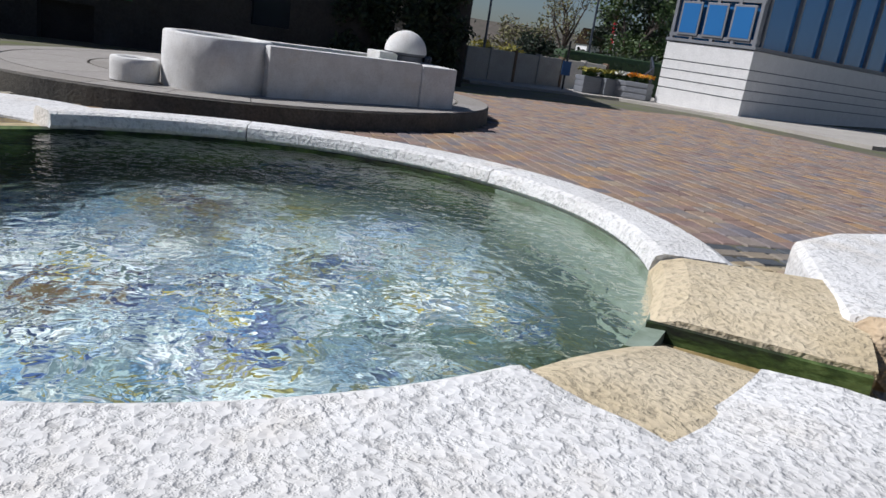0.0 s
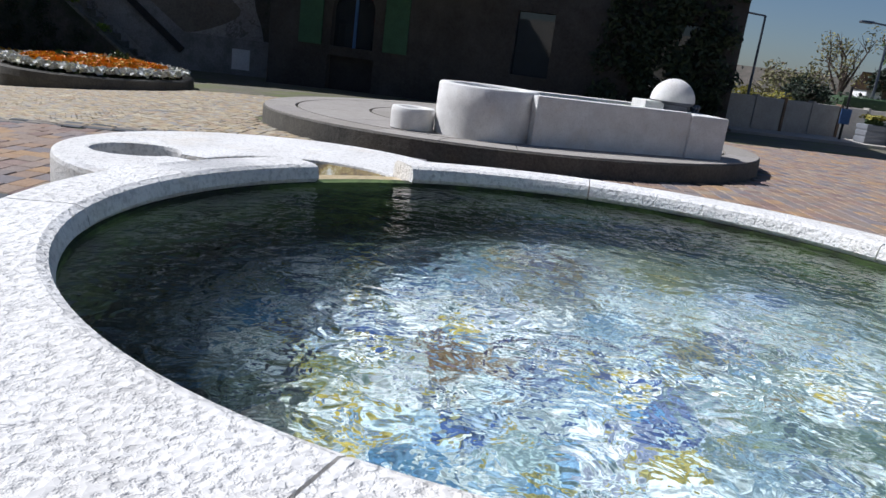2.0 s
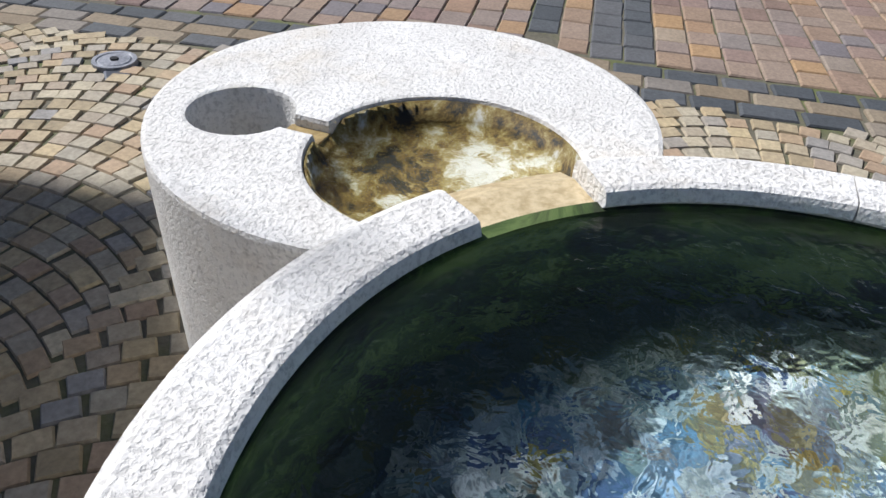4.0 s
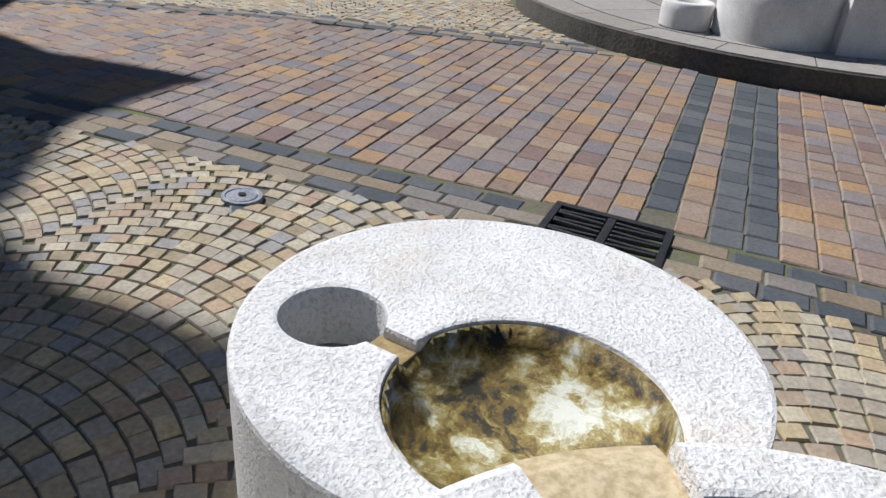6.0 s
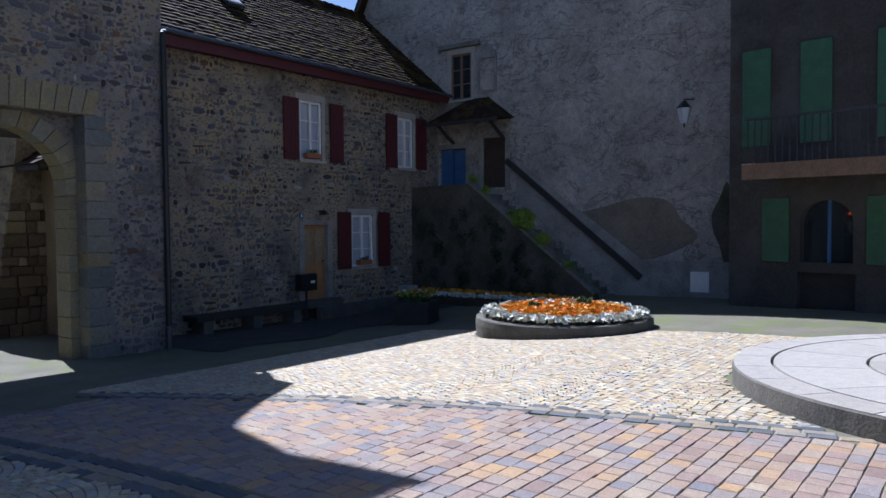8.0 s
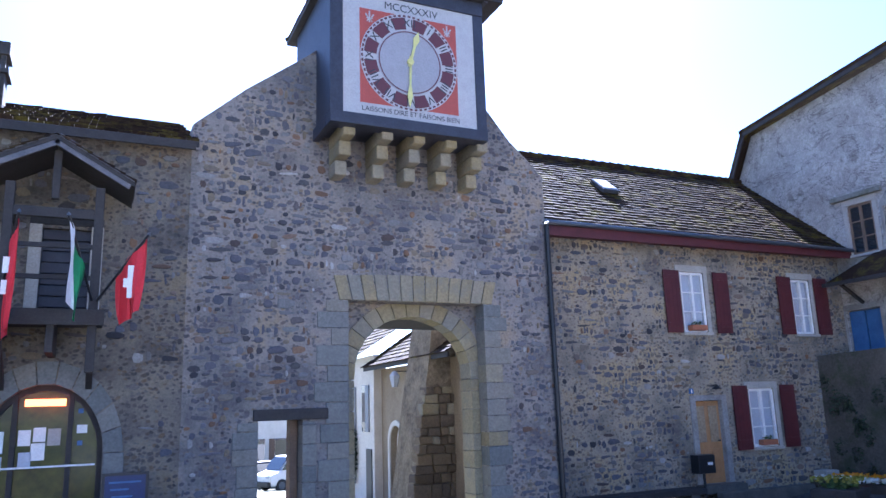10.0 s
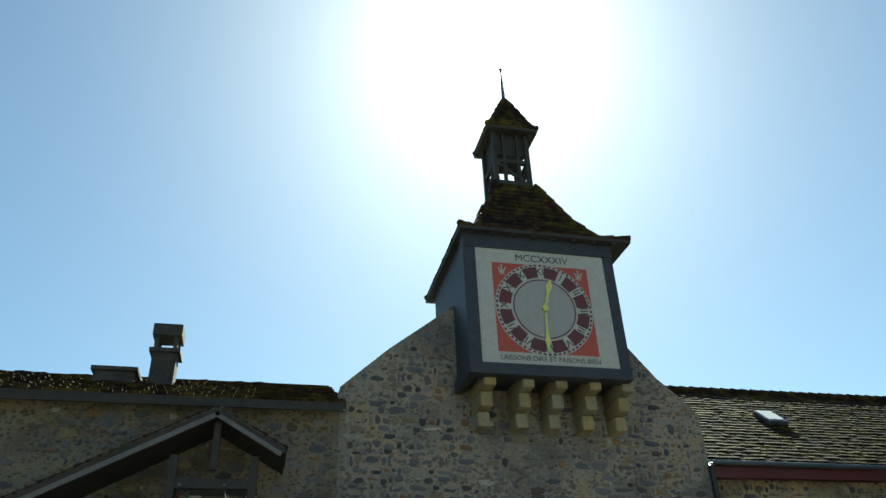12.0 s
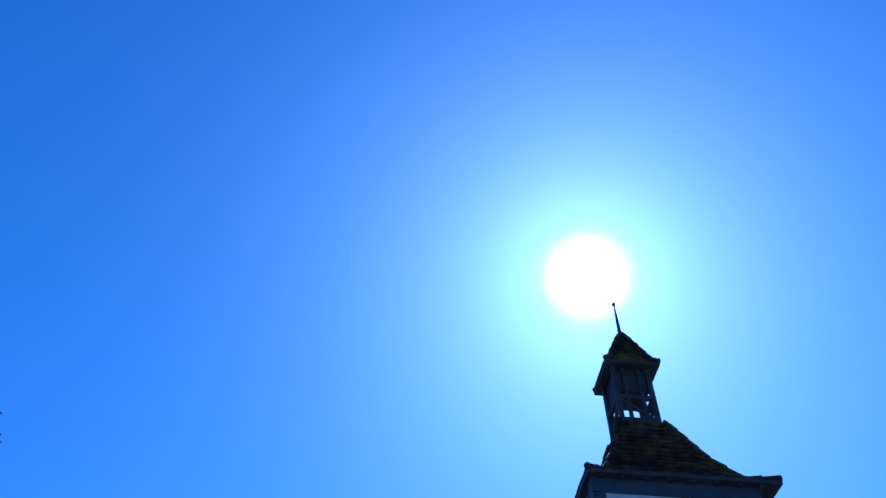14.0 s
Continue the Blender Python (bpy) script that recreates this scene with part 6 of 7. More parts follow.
for i in range(na):
    a0, a1 = math.pi * (1 - i / na), math.pi * (1 - (i + 1) / na)
    bm = bmesh.new()
    vs = []
    for y in (-0.03, 0.2):
        for a, r in ((a0 - 0.01, 1.0), (a1 + 0.01, 1.0), (a1 + 0.01, 1.33), (a0 - 0.01, 1.33)):
            vs.append(bm.verts.new((0.80 * r * math.cos(a), y, 1.05 + 1.0 * r * math.sin(a))))
    for f in ((0, 1, 2, 3), (4, 5, 6, 7), (0, 1, 5, 4), (1, 2, 6, 5), (2, 3, 7, 6), (3, 0, 4, 7)):
        bm.faces.new([vs[j] for j in f])
    part("surround_stone", bm, M_ASHLAR, sd)
for s in (-1, 1):
    z = BASE
    while z < 1.04:
        part("surround_stone", bx(min(s * 0.80, s * 1.08), max(s * 0.80, s * 1.08), -0.03, 0.2, z + 0.005, min(z + 0.36, 1.045), 0.01), M_ASHLAR, sd)
        z += 0.37
menu = thing("menu_board", "dark blue board with unreadable pale writing on a stand", "sign board", at=(1.17, 12.0, gz(1.17, 12.0)), rz=-4)
part("board", bx(-0.27, 0.27, -0.03, 0.03, 0.35, 1.36, 0.01), M_DEEPBLUE, menu)
part("board_frame", slab(rect(-0.30, 0.30, 0.32, 1.39), [rect(-0.262, 0.262, 0.358, 1.352)], xz(-0.04), (0, 0.03, 0)), M_BLACK, menu)
for k in range(9):
    part("text_bar", bx(-0.21 + 0.02 * (k % 3), 0.20 - 0.05 * (k * 7 % 4), -0.036, -0.031, 1.25 - k * 0.095, 1.275 - k * 0.095), M_BLUE, menu)
for s_ in (-1, 1):
    part("leg", bx(s_ * 0.26 - 0.02, s_ * 0.26 + 0.02, -0.02, 0.02, -0.05, 0.36), M_BLACK, menu)
seatb = thing("park_bench", "dark slatted bench against the gate wall", "bench", at=(1.95, GY - 0.35, gz(1.95, GY - 0.35)))
for k in range(3):
    part("slat", bx(-0.6, 0.6, -0.2 + k * 0.13, -0.1 + k * 0.13, 0.42, 0.45, 0.006), M_TIMBER, seatb)
for k in range(2):
    part("back_slat", bx(-0.6, 0.6, 0.22, 0.25, 0.6 + k * 0.16, 0.71 + k * 0.16, 0.006), M_TIMBER, seatb)
for s in (-1, 1):
    part("leg", bx(s * 0.5 - 0.03, s * 0.5 + 0.03, -0.2, 0.26, -0.05, 0.42), M_BLACK, seatb)


# flags on the covered stair
def flag(label, foot, tip, drop, cols, sag, wide=0.5):
    """A hanging cloth on a slanted pole; cols: materials across the fly."""
    t = thing("flag", label, "flag", "flags on the covered stair", at=foot)
    f, q = Vector((0, 0, 0)), Vector(tip) - Vector(foot)
    part("pole", rod(f, q, 0.018), M_BLACK, t)
    part("finial", rod(q, q * 1.03, 0.03, 0.005), M_ZINC, t)
    n, mrows = 10, 14
    per = n // len(cols)
    for ci, mt in enumerate(cols):
        bm = bmesh.new()
        grid_ = []
        for i in range(ci * per, (ci + 1) * per + 1):
            u = i / (per * len(cols))
            top = q * (0.97 - 0.62 * u)
            col = []
            for j in range(mrows + 1):
                v = j / mrows
                pull = q * (0.97 - 0.10 - 0.1 * u) * v * sag
                x = top.x * (1 - 0.45 * v) + q.x * 0.45 * v * 0.75
                col.append(bm.verts.new((x + 0.03 * math.sin(9 * u + 3 * v), top.y + 0.05 * math.sin(14 * u + 2 * v) * (0.4 + v), top.z - drop * v * (1 - 0.35 * u))))
            grid_.append(col)
        for i in range(len(grid_) - 1):
            for j in range(mrows):
                bm.faces.new((grid_[i][j], grid_[i + 1][j], grid_[i + 1][j + 1], grid_[i][j + 1]))
        r = bmesh.ops.extrude_face_region(bm, geom=bm.faces[:])
        bmesh.ops.translate(bm, vec=(0, 0.004, 0), verts=[v for v in r["geom"] if isinstance(v, bmesh.types.BMVert)])
        part("cloth", bm, mt, t)
    return t


F_BLUE, F_RED, F_WHITE, F_GREEN = plain("flag_blue", (0.02, 0.07, 0.55), 0.7), plain("flag_red", (0.55, 0.02, 0.03), 0.7), plain("flag_white", (0.75, 0.75, 0.75), 0.7), plain("flag_green", (0.02, 0.22, 0.07), 0.7)
M_STAR = plain("flag_yellow", (0.75, 0.6, 0.03), 0.7)
fl = flag("blue flag with a ring of yellow stars", (-0.52, PY - 0.05, 3.12), (-1.35, PY - 0.75, 3.95), 1.25, (F_BLUE,), 0.2)
for i in range(9):
    a = 2 * math.pi * i / 9
    bm = bmesh.new()
    c0 = Vector((-0.60 + 0.19 * math.cos(a) * 0.7, -0.62, 0.18 + 0.27 * math.sin(a)))
    pts_ = [bm.verts.new(c0 + Vector((math.sin(k * math.pi / 5) * (0.04 if k % 2 == 0 else 0.017), 0, math.cos(k * math.pi / 5) * (0.04 if k % 2 == 0 else 0.017)))) for k in range(10)]
    bm.faces.new(pts_)
    part("star", bm, M_STAR, fl)
fl = flag("faded red flag with white emblem", (-0.50, PY - 0.05, 3.12), (-0.30, PY - 0.7, 4.15), 1.45, (F_RED, F_RED), 0.1)
part("emblem", bx(0.06, 0.16, -0.52, -0.515, 0.25, 0.46), F_WHITE, fl)
part("emblem", bx(0.06, 0.16, -0.52, -0.515, -0.02, 0.16), F_WHITE, fl)
fl = flag("white and green flag hanging limp", (0.60, PY - 0.05, 3.12), (0.27, PY - 0.7, 4.15), 1.05, (F_WHITE, F_GREEN), 0.1)
fl = flag("red flag with white cross hanging limp", (0.66, PY - 0.05, 3.12), (1.25, PY - 0.7, 3.95), 1.0, (F_RED,), 0.1)
part("cross_bar", bx(0.36, 0.44, -0.52, -0.512, -0.02, 0.42), F_WHITE, fl)
part("cross_bar", bx(0.31, 0.49, -0.521, -0.513, 0.12, 0.24), F_WHITE, fl)

# ---- far fountain on its platform ----
PLC, PLR, PLZ = (9.62, -0.33), 3.02, 0.155
plat = thing("fountain_platform", "round raised platform paved with worn pale slabs and dark kerb", "platform", at=(PLC[0], PLC[1], 0))
plat.matrix_world = Matrix.Translation((PLC[0], PLC[1], -0.021)) @ Vector((0, 0, 1)).rotation_difference(Vector((0.0153, 0.0204, 1))).to_matrix().to_4x4()
# Kerb side has its shade in the colour; pale slabs cover the top.
part("kerb", lathe(bmesh.new(), [(PLR - 0.32, -0.2), (PLR - 0.32, PLZ - 0.004), (PLR - 0.02, PLZ - 0.004), (PLR, PLZ - 0.02), (PLR + 0.004, -0.25), (PLR - 0.32, -0.25)], 0, 0, 96), M_DARKKERB, plat, "weathered stone kerb coloured dark for its shaded side")
for ring_i, (r0_, r1_, cnt) in enumerate(((2.64, 3.01, 26), (1.75, 2.62, 14), (0.85, 1.73, 9), (0.02, 0.83, 3))):
    for i in range(cnt):
        a0_, a1_ = 360 * i / cnt + ring_i * 7, 360 * (i + 1) / cnt + ring_i * 7
        g = 0.35 / r1_
        part("slab", lathe(bmesh.new(), [(r0_ + 0.006, PLZ - 0.05), (r0_ + 0.006, PLZ), (r1_ - 0.006, PLZ), (r1_ - 0.006, PLZ - 0.05), (r0_ + 0.006, PLZ - 0.05)], 0, 0, 6, a0_ + g, a1_ - g), M_SLABP, plat)
part("platform_bed", lathe(bmesh.new(), [(0.001, PLZ - 0.03), (PLR - 0.3, PLZ - 0.03), (PLR - 0.3, -0.2), (0.001, -0.2)], 0, 0, 64), M_JOINT, plat)
f2 = thing("trough_fountain", "pale stone fountain with a round basin and long trough", "fountain", at=(7.6, 0, PLZ))
T0 = PLZ


def f2part(name, bm, mat, label="", smooth=False):
    bm.transform(Matrix.Translation((-7.6, 0, -T0)))
    return part(name, bm, mat, f2, label, smooth)


Z1 = 0.655
f2part("round_basin", lathe(bmesh.new(), [(0.50, T0), (0.505, 0.45), (0.50, Z1 - 0.015), (0.485, Z1), (0.39, Z1), (0.375, Z1 - 0.02), (0.36, T0 + 0.12), (0.001, T0 + 0.10)], 7.58, -0.02, 48), M_GRANITE, "round rough-hewn stone basin", True)
w = f2part("basin_water", disc(bmesh.new(), 7.58, -0.02, Z1 - 0.09, 0.374, 40), M_WATER)
face_up(w)
w.visible_shadow = False
P0, P1 = Vector((7.16, -0.45, 0)), Vector((7.66, -2.05, 0))
tm = Matrix.Translation(P0) @ Matrix.Rotation(math.atan2(P1.y - P0.y, P1.x - P0.x), 4, "Z")
TL = (P1 - P0).length
f2part("trough_front", bx(0.03, TL, 0.0, 0.13, T0, 0.642, 0.014, tm), M_GRANITE, "smooth grey trough wall")
f2part("trough_back", bx(0.03, TL, 0.85, 0.98, T0, 0.642, 0.014, tm), M_GRANITE)
f2part("trough_end", bx(0.03, 0.15, 0.13, 0.85, T0, 0.62, 0.01, tm), M_GRANITE)
f2part("trough_floor", bx(0.15, TL, 0.13, 0.85, T0, T0 + 0.12, 0.0, tm), M_ALGAE)
w = f2part("trough_water", bx(0.151, TL, 0.131, 0.849, 0.54, 0.56, 0.0, tm), M_WATER)
w.visible_shadow = False
f2part("pillar_block", bx(TL - 0.004, TL + 0.42, -0.03, 1.0, T0, 0.625, 0.02, tm), M_GRANITE, "square stone end block")
f2part("ball_plinth", bx(TL - 0.25, TL + 0.05, 0.5, 0.8, 0.6, 0.70, 0.015, tm), M_GRANITE)
BCX = tm @ Vector((TL + 0.13, 0.62, 0))
f2part("collar", lathe(bmesh.new(), [(0.001, 0.60), (0.20, 0.60), (0.20, 0.68), (0.225, 0.69), (0.225, 0.712), (0.001, 0.712)], BCX.x, BCX.y, 32), M_ZINC, "dull metal collar")
bm = bmesh.new()
bmesh.ops.create_uvsphere(bm, u_segments=36, v_segments=20, radius=0.235, matrix=Matrix.Translation((BCX.x, BCX.y, 0.715)))
bmesh.ops.bisect_plane(bm, geom=bm.verts[:] + bm.edges[:] + bm.faces[:], plane_co=(0, 0, 0.714), plane_no=(0, 0, 1), clear_inner=True)
f2part("ball", bm, M_GRANITE, "half-sunk pale stone ball", True)
for dx in (0.33, 0.4):
    k = tm @ Vector((TL + dx, 0.3 + dx * 0.6, 0))
    bm = rod((k.x, k.y, 0.61), (k.x, k.y, 0.66), 0.018)
    bmesh.ops.create_uvsphere(bm, u_segments=10, v_segments=6, radius=0.032, matrix=Matrix.Translation((k.x, k.y, 0.675)))
    f2part("nozzle", bm, M_ZINC, "small metal water nozzle", True)
dish = thing("dog_bowl", "small round pale stone basin on the platform", "basin", at=(7.5, 0.70, PLZ))
part("bowl", lathe(bmesh.new(), [(0.215, 0), (0.22, 0.15), (0.215, 0.20), (0.205, 0.21), (0.14, 0.21), (0.125, 0.19), (0.10, 0.12), (0.001, 0.10)], 0, 0, 36), M_GRANITE, dish, smooth=True)

# ---- flower bed ----
FC, FR = (12.65, 6.55), 1.54
bed = thing("flower_bed", "round raised flower bed with stone rim, white and orange pansies", "flower bed", at=(FC[0], FC[1], gz(*FC)))
part("rim", lathe(bmesh.new(), [(FR, -0.2), (FR + 0.03, 0.14), (FR + 0.02, 0.24), (FR, 0.26), (FR - 0.16, 0.26), (FR - 0.17, -0.2), (FR, -0.2)], 0, 0, 72), M_DARKKERB, bed, "weathered stone rim")
part("soil_mound", lathe(bmesh.new(), [(FR - 0.15, 0.2), (1.0, 0.27), (0.5, 0.33), (0.001, 0.35)], 0, 0, 48), M_EARTH, bed, smooth=True)


def flowers(name, mat, parent, inside, count, seed, label, at=(0, 0), h=lambda r: 0.27, size=0.04):
    """Small five-petalled heads in all directions, above a skirt of leaves."""
    rnd = random.Random(seed)
    verts, faces = [], []
    made = 0
    while made < count:
        p = inside(rnd)
        made += 1
        z = h(math.hypot(*p)) + rnd.uniform(0.0, 0.07)
        s = size * rnd.uniform(0.7, 1.25)
        m = Matrix.Translation((at[0] + p[0], at[1] + p[1], z)) @ Euler((rnd.uniform(-0.9, 0.9), rnd.uniform(-0.9, 0.9), rnd.uniform(0, 6))).to_matrix().to_4x4()
        b = len(verts)
        verts.append(tuple(m @ Vector((0, 0, 0))))
        for k in range(10):
            a = math.pi * k / 5
            r = s if k % 2 == 0 else s * 0.72
            verts.append(tuple(m @ Vector((r * math.cos(a), r * math.sin(a), 0.25 * s))))
        faces += [(b, b + 1 + k, b + 1 + (k + 1) % 10) for k in range(10)]
    return tagged(raw(name, verts, faces, mat, parent), label, kind="stuff")


def annulus(r0, r1):
    def f(rnd):
        r, a = math.sqrt(rnd.uniform(r0 * r0, r1 * r1)), rnd.uniform(0, 6.2832)
        return r * math.cos(a), r * math.sin(a)
    return f


mound = lambda r: 0.24 + 0.16 * (1 - (r / FR) ** 2)
flowers("orange_flowers", M_ORANGEFLOWER, bed, annulus(0, 1.12), 4800, 11, "orange pansies", h=mound, size=0.055)
flowers("white_flowers", M_WHITEFLOWER, bed, annulus(1.08, 1.45), 1300, 12, "white pansies", h=lambda r: 0.31, size=0.055)
flowers("white_flowers", M_WHITEFLOWER, bed, annulus(0.0, 0.35), 40, 14, "white pansies", h=lambda r: 0.43, size=0.045)
leaf_cloud("leaves", [((0, 0, 0.24), (1.42, 1.42, 0.10))], M_LEAF, bed, 5000, 0.05, 13)
leaf_cloud("green_tuft", [((0.2, -0.3, 0.48), (0.2, 0.2, 0.14))], M_LEAF, bed, 160, 0.06, 15)
leaf_cloud("green_tuft", [((-0.5, 0.3, 0.44), (0.15, 0.15, 0.1))], M_LEAF, bed, 100, 0.06, 16)
strip = thing("border_bed", "long border of orange and white flowers along the shaded wall", "flower bed", at=(17.0, 11.3, 0))
def strip_in(x0, x1, y0, y1):
    return lambda rnd: (rnd.uniform(x0, x1), rnd.uniform(y0, y1))
part("soil", bx(-0.6, 0.55, -2.9, 2.4, -0.75, -0.42, 0.05), M_EARTH, strip)
flowers("orange_flowers", M_ORANGEFLOWER, strip, strip_in(-0.05, 0.5, -2.8, 2.2), 700, 21, "orange flowers", h=lambda r: -0.38, size=0.05)
flowers("white_flowers", M_WHITEFLOWER, strip, strip_in(-0.6, -0.1, -2.8, 2.3), 600, 22, "white flowers", h=lambda r: -0.40, size=0.05)
leaf_cloud("leaves", [((0, -0.3, -0.42), (0.6, 2.6, 0.1))], M_LEAF, strip, 1500, 0.06, 23)
strip2 = thing("border_bed", "narrow border of yellow flowers at the house foot", "flower bed", at=(18.2, 3.8, -0.45))
part("soil", bx(-0.3, 0.3, -1.0, 1.2, -0.2, 0.12, 0.05), M_EARTH, strip2)
flowers("yellow_flowers", M_YELLOWLEAF, strip2, strip_in(-0.3, 0.3, -1.0, 1.2), 300, 24, "yellow flowers", h=lambda r: 0.12, size=0.05)


def planter(at, wd, label, mats, rz=0.0, high=0.5, boxmat=None):
    t = thing("planter", label, "planter", "planters", at, rz)
    part("box", bx(-wd / 2, wd / 2, -wd / 2, wd / 2, -0.03, high, 0.02), boxmat or M_TIMBER, t)
    for k in range(3):
        part("board", bx(-wd / 2 - 0.012, wd / 2 + 0.012, -wd / 2 - 0.012, wd / 2 + 0.012, 0.03 + k * high / 3, high / 3 + k * high / 3 - 0.01, 0.006), boxmat or M_TIMBER, t)
    leaf_cloud("leaves", [((0, 0, high + 0.05), (wd * 0.5, wd * 0.5, 0.15))], M_LEAF, t, 320, 0.05, int(at[0] * 100))
    flowers("flowers", mats, t, strip_in(-wd / 2, wd / 2, -wd / 2, wd / 2), 120, int(at[1] * 100) % 997, "flowers", h=lambda r: high + 0.12, size=0.045)
    return t


planter((13.9, 10.9, gz(13.9, 10.9)), 0.8, "wooden planter box with yellow and white flowers", M_YELLOWLEAF, 20, 0.52)
# window boxes and stair plants
for x, z in ((13.74, 3.16), (15.6, 0.42)):
    wb = thing("window_box", "terracotta window box with small flowers on the sill", "window box", at=(x, HY - 0.03, z))
    part("trough", bx(-0.24, 0.24, -0.1, 0.06, 0.0, 0.13, 0.015), M_TERRA, wb)
    leaf_cloud("leaves", [((0, -0.02, 0.17), (0.22, 0.08, 0.07))], M_LEAF, wb, 70, 0.03, 31)
cl = [((SX + 0.1, 12.0 - i * 0.42, 2.75 - i * 0.33), (0.15, 0.22, 0.14)) for i in (0, 1, 3, 4, 5, 7)]
cl += [((SX + 0.02, 10.35, 1.62), (0.30, 0.40, 0.34)), ((SX + 0.0, 9.75, 1.1), (0.2, 0.28, 0.2))]
tagged(leaf_cloud("wall_plants", cl, M_BRIGHTLEAF, None, 2600, 0.045, 33), "bright green wall plants on the stair coping", "plants", kind="stuff")
cl = [((SX - 0.05, random.uniform(8.8, 14.0), random.uniform(-0.6, 2.0)), (0.07, 0.22, 0.3)) for i in range(60)]
cl = [(c, r) for c, r in cl if c[2] < 2.3 - (12.1 - min(12.1, c[1])) * 0.78]
tagged(leaf_cloud("hanging_ivy", cl, M_DARKLEAF, None, 3400, 0.04, 34), "dark ivy hanging over the stair wall", "climbing plant", kind="stuff")

# ---- drain grate and valve cap ----
grate = thing("drain_grate", "cast-iron double drain grate set in the paving", "drain grate", at=(3.435, 0.56, gz(3.435, 0.56) + 0.012), rz=-2)
part("rim", slab(rect(-0.185, 0.185, -0.255, 0.255), [rect(-0.15, 0.15, -0.225, 0.225)], lambda u, v: (u, v, 0.006), (0, 0, -0.04)), M_IRON, grate)
part("centre_bar", bx(-0.15, 0.15, -0.018, 0.018, -0.03, 0.004, 0.004), M_IRON, grate)
# Black plate under the bars paints the unlit shaft.
part("pit", bx(-0.155, 0.155, -0.23, 0.23, -0.05, -0.035), M_BLACK, grate)
for s in (-1, 1):
    for k in range(7):
        x = -0.125 + k * 0.0417
        part("bar", beam(bmesh.new(), (x, s * 0.02, -0.008), (x + (0.012 if k % 2 else -0.012), s * 0.225, -0.008), 0.018, 0.022), M_IRON, grate)
cap = thing("valve_cap", "small round cast-iron valve cap in the cobbles", "valve cap", at=(3.0, 2.0, gz(3, 2) + 0.008))
part("lid", lathe(bmesh.new(), [(0.001, 0.008), (0.06, 0.008), (0.065, 0.004), (0.07, 0.008), (0.085, 0.008), (0.09, -0.03)], 0, 0, 32), M_WORNIRON, cap)
part("boss", rod((0, 0, 0.0), (0, 0, 0.014), 0.016), M_BLACK, cap)
part("tail_plate", bx(-0.17, -0.07, -0.05, 0.05, -0.03, -0.001, 0.01, pose(0, 0, 0, 0, 0, 35)), M_ZINC, cap)

# ---- street behind the gate ----
street = thing("street_house", "house with arched doorway behind the gate, ochre walls darkened for shade", "house", at=(8.6, 20, 0))
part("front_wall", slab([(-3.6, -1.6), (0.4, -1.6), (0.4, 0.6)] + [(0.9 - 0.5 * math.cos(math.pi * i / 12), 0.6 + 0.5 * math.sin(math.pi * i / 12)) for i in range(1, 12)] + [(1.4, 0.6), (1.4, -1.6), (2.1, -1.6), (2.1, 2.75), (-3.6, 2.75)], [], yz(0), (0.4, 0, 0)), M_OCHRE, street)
part("doorway", bx(0.2, 0.25, 0.4, 1.4, -1.6, 1.1), M_WHITE, street, "white glazed door")
part("door_surround", slab([(0.28, -1.6), (0.4, -1.6), (0.4, 0.6)] + [(0.9 - 0.5 * math.cos(math.pi * i / 12), 0.6 + 0.5 * math.sin(math.pi * i / 12)) for i in range(1, 12)] + [(1.4, 0.6), (1.4, -1.6), (1.54, -1.6), (1.54, 0.6)] + [(0.9 + 0.64 * math.cos(math.pi * i / 12), 0.6 + 0.64 * math.sin(math.pi * i / 12)) for i in range(1, 12)] + [(0.26, 0.6)], [], yz(-0.04), (0.05, 0, 0)), M_STREETWALL, street, "pale arched surround")
part("roof", slab([(-3.9, 2.7), (2.2, 2.7), (2.2, 2.82), (-3.9, 2.82)], [], lambda u, v: (-0.55, u, v), (0.05, 0, 0)), M_TIMBER, street)
tiled_plane("tiles", (-0.6, -3.9, 2.8), (-0.6, 2.3, 2.8), (3.2, 2.3, 5.3), (3.2, -3.9, 5.3), street, Matrix.Identity(4), M_TILE, 0.25, 0.25)
white_h = thing("white_house", "white rendered street house with blue-grey shutters", "house", at=(8.35, 24.5, 0))
part("front_wall", bx(0, 0.4, -2.4, 3.5, -1.8, 3.2), M_STREETWALL, white_h)
for y in (-1.5, -0.2, 1.2):
    part("shutter", bx(-0.05, 0, y - 0.5, y - 0.2, 0.9, 2.3), M_GREY, white_h, "blue-grey shutter")
    part("window", bx(-0.02, 0, y - 0.2, y + 0.2, 0.9, 2.3), M_GLASS, white_h)
part("door", bx(-0.03, 0, -2.2, -1.7, -1.6, 0.4), M_BLACK, white_h)
tiled_plane("tiles", (-0.5, -2.5, 3.2), (-0.5, 3.8, 3.2), (3, 3.8, 5.4), (3, -2.5, 5.4), white_h, Matrix.Identity(4), M_TILE, 0.3, 0.3)
far_h = thing("street_house", "beige house across the far end of the street", "house", at=(10.5, 46, -1.9))
part("wall", bx(-9, 9, 0, 5, -2, 4.5), M_STREETWALL, far_h)
for x in (-5, -3, -1, 0.4, 1.8, 3.2, 5):
    part("window", bx(x - 0.4, x + 0.4, -0.04, 0, 0.6, 2.0), M_GLASS, far_h)
    part("shutter", bx(x - 0.75, x - 0.42, -0.05, 0, 0.6, 2.0), M_BROWN, far_h)
part("roof", slab([(-9.5, 4.4), (6.5, 4.4), (3, 6.5), (-6, 6.5)], [], lambda u, v: (u, -0.4 + (v - 4.4) * 1.2, v), (0, 0.1, 0.1)), M_TILE, far_h)
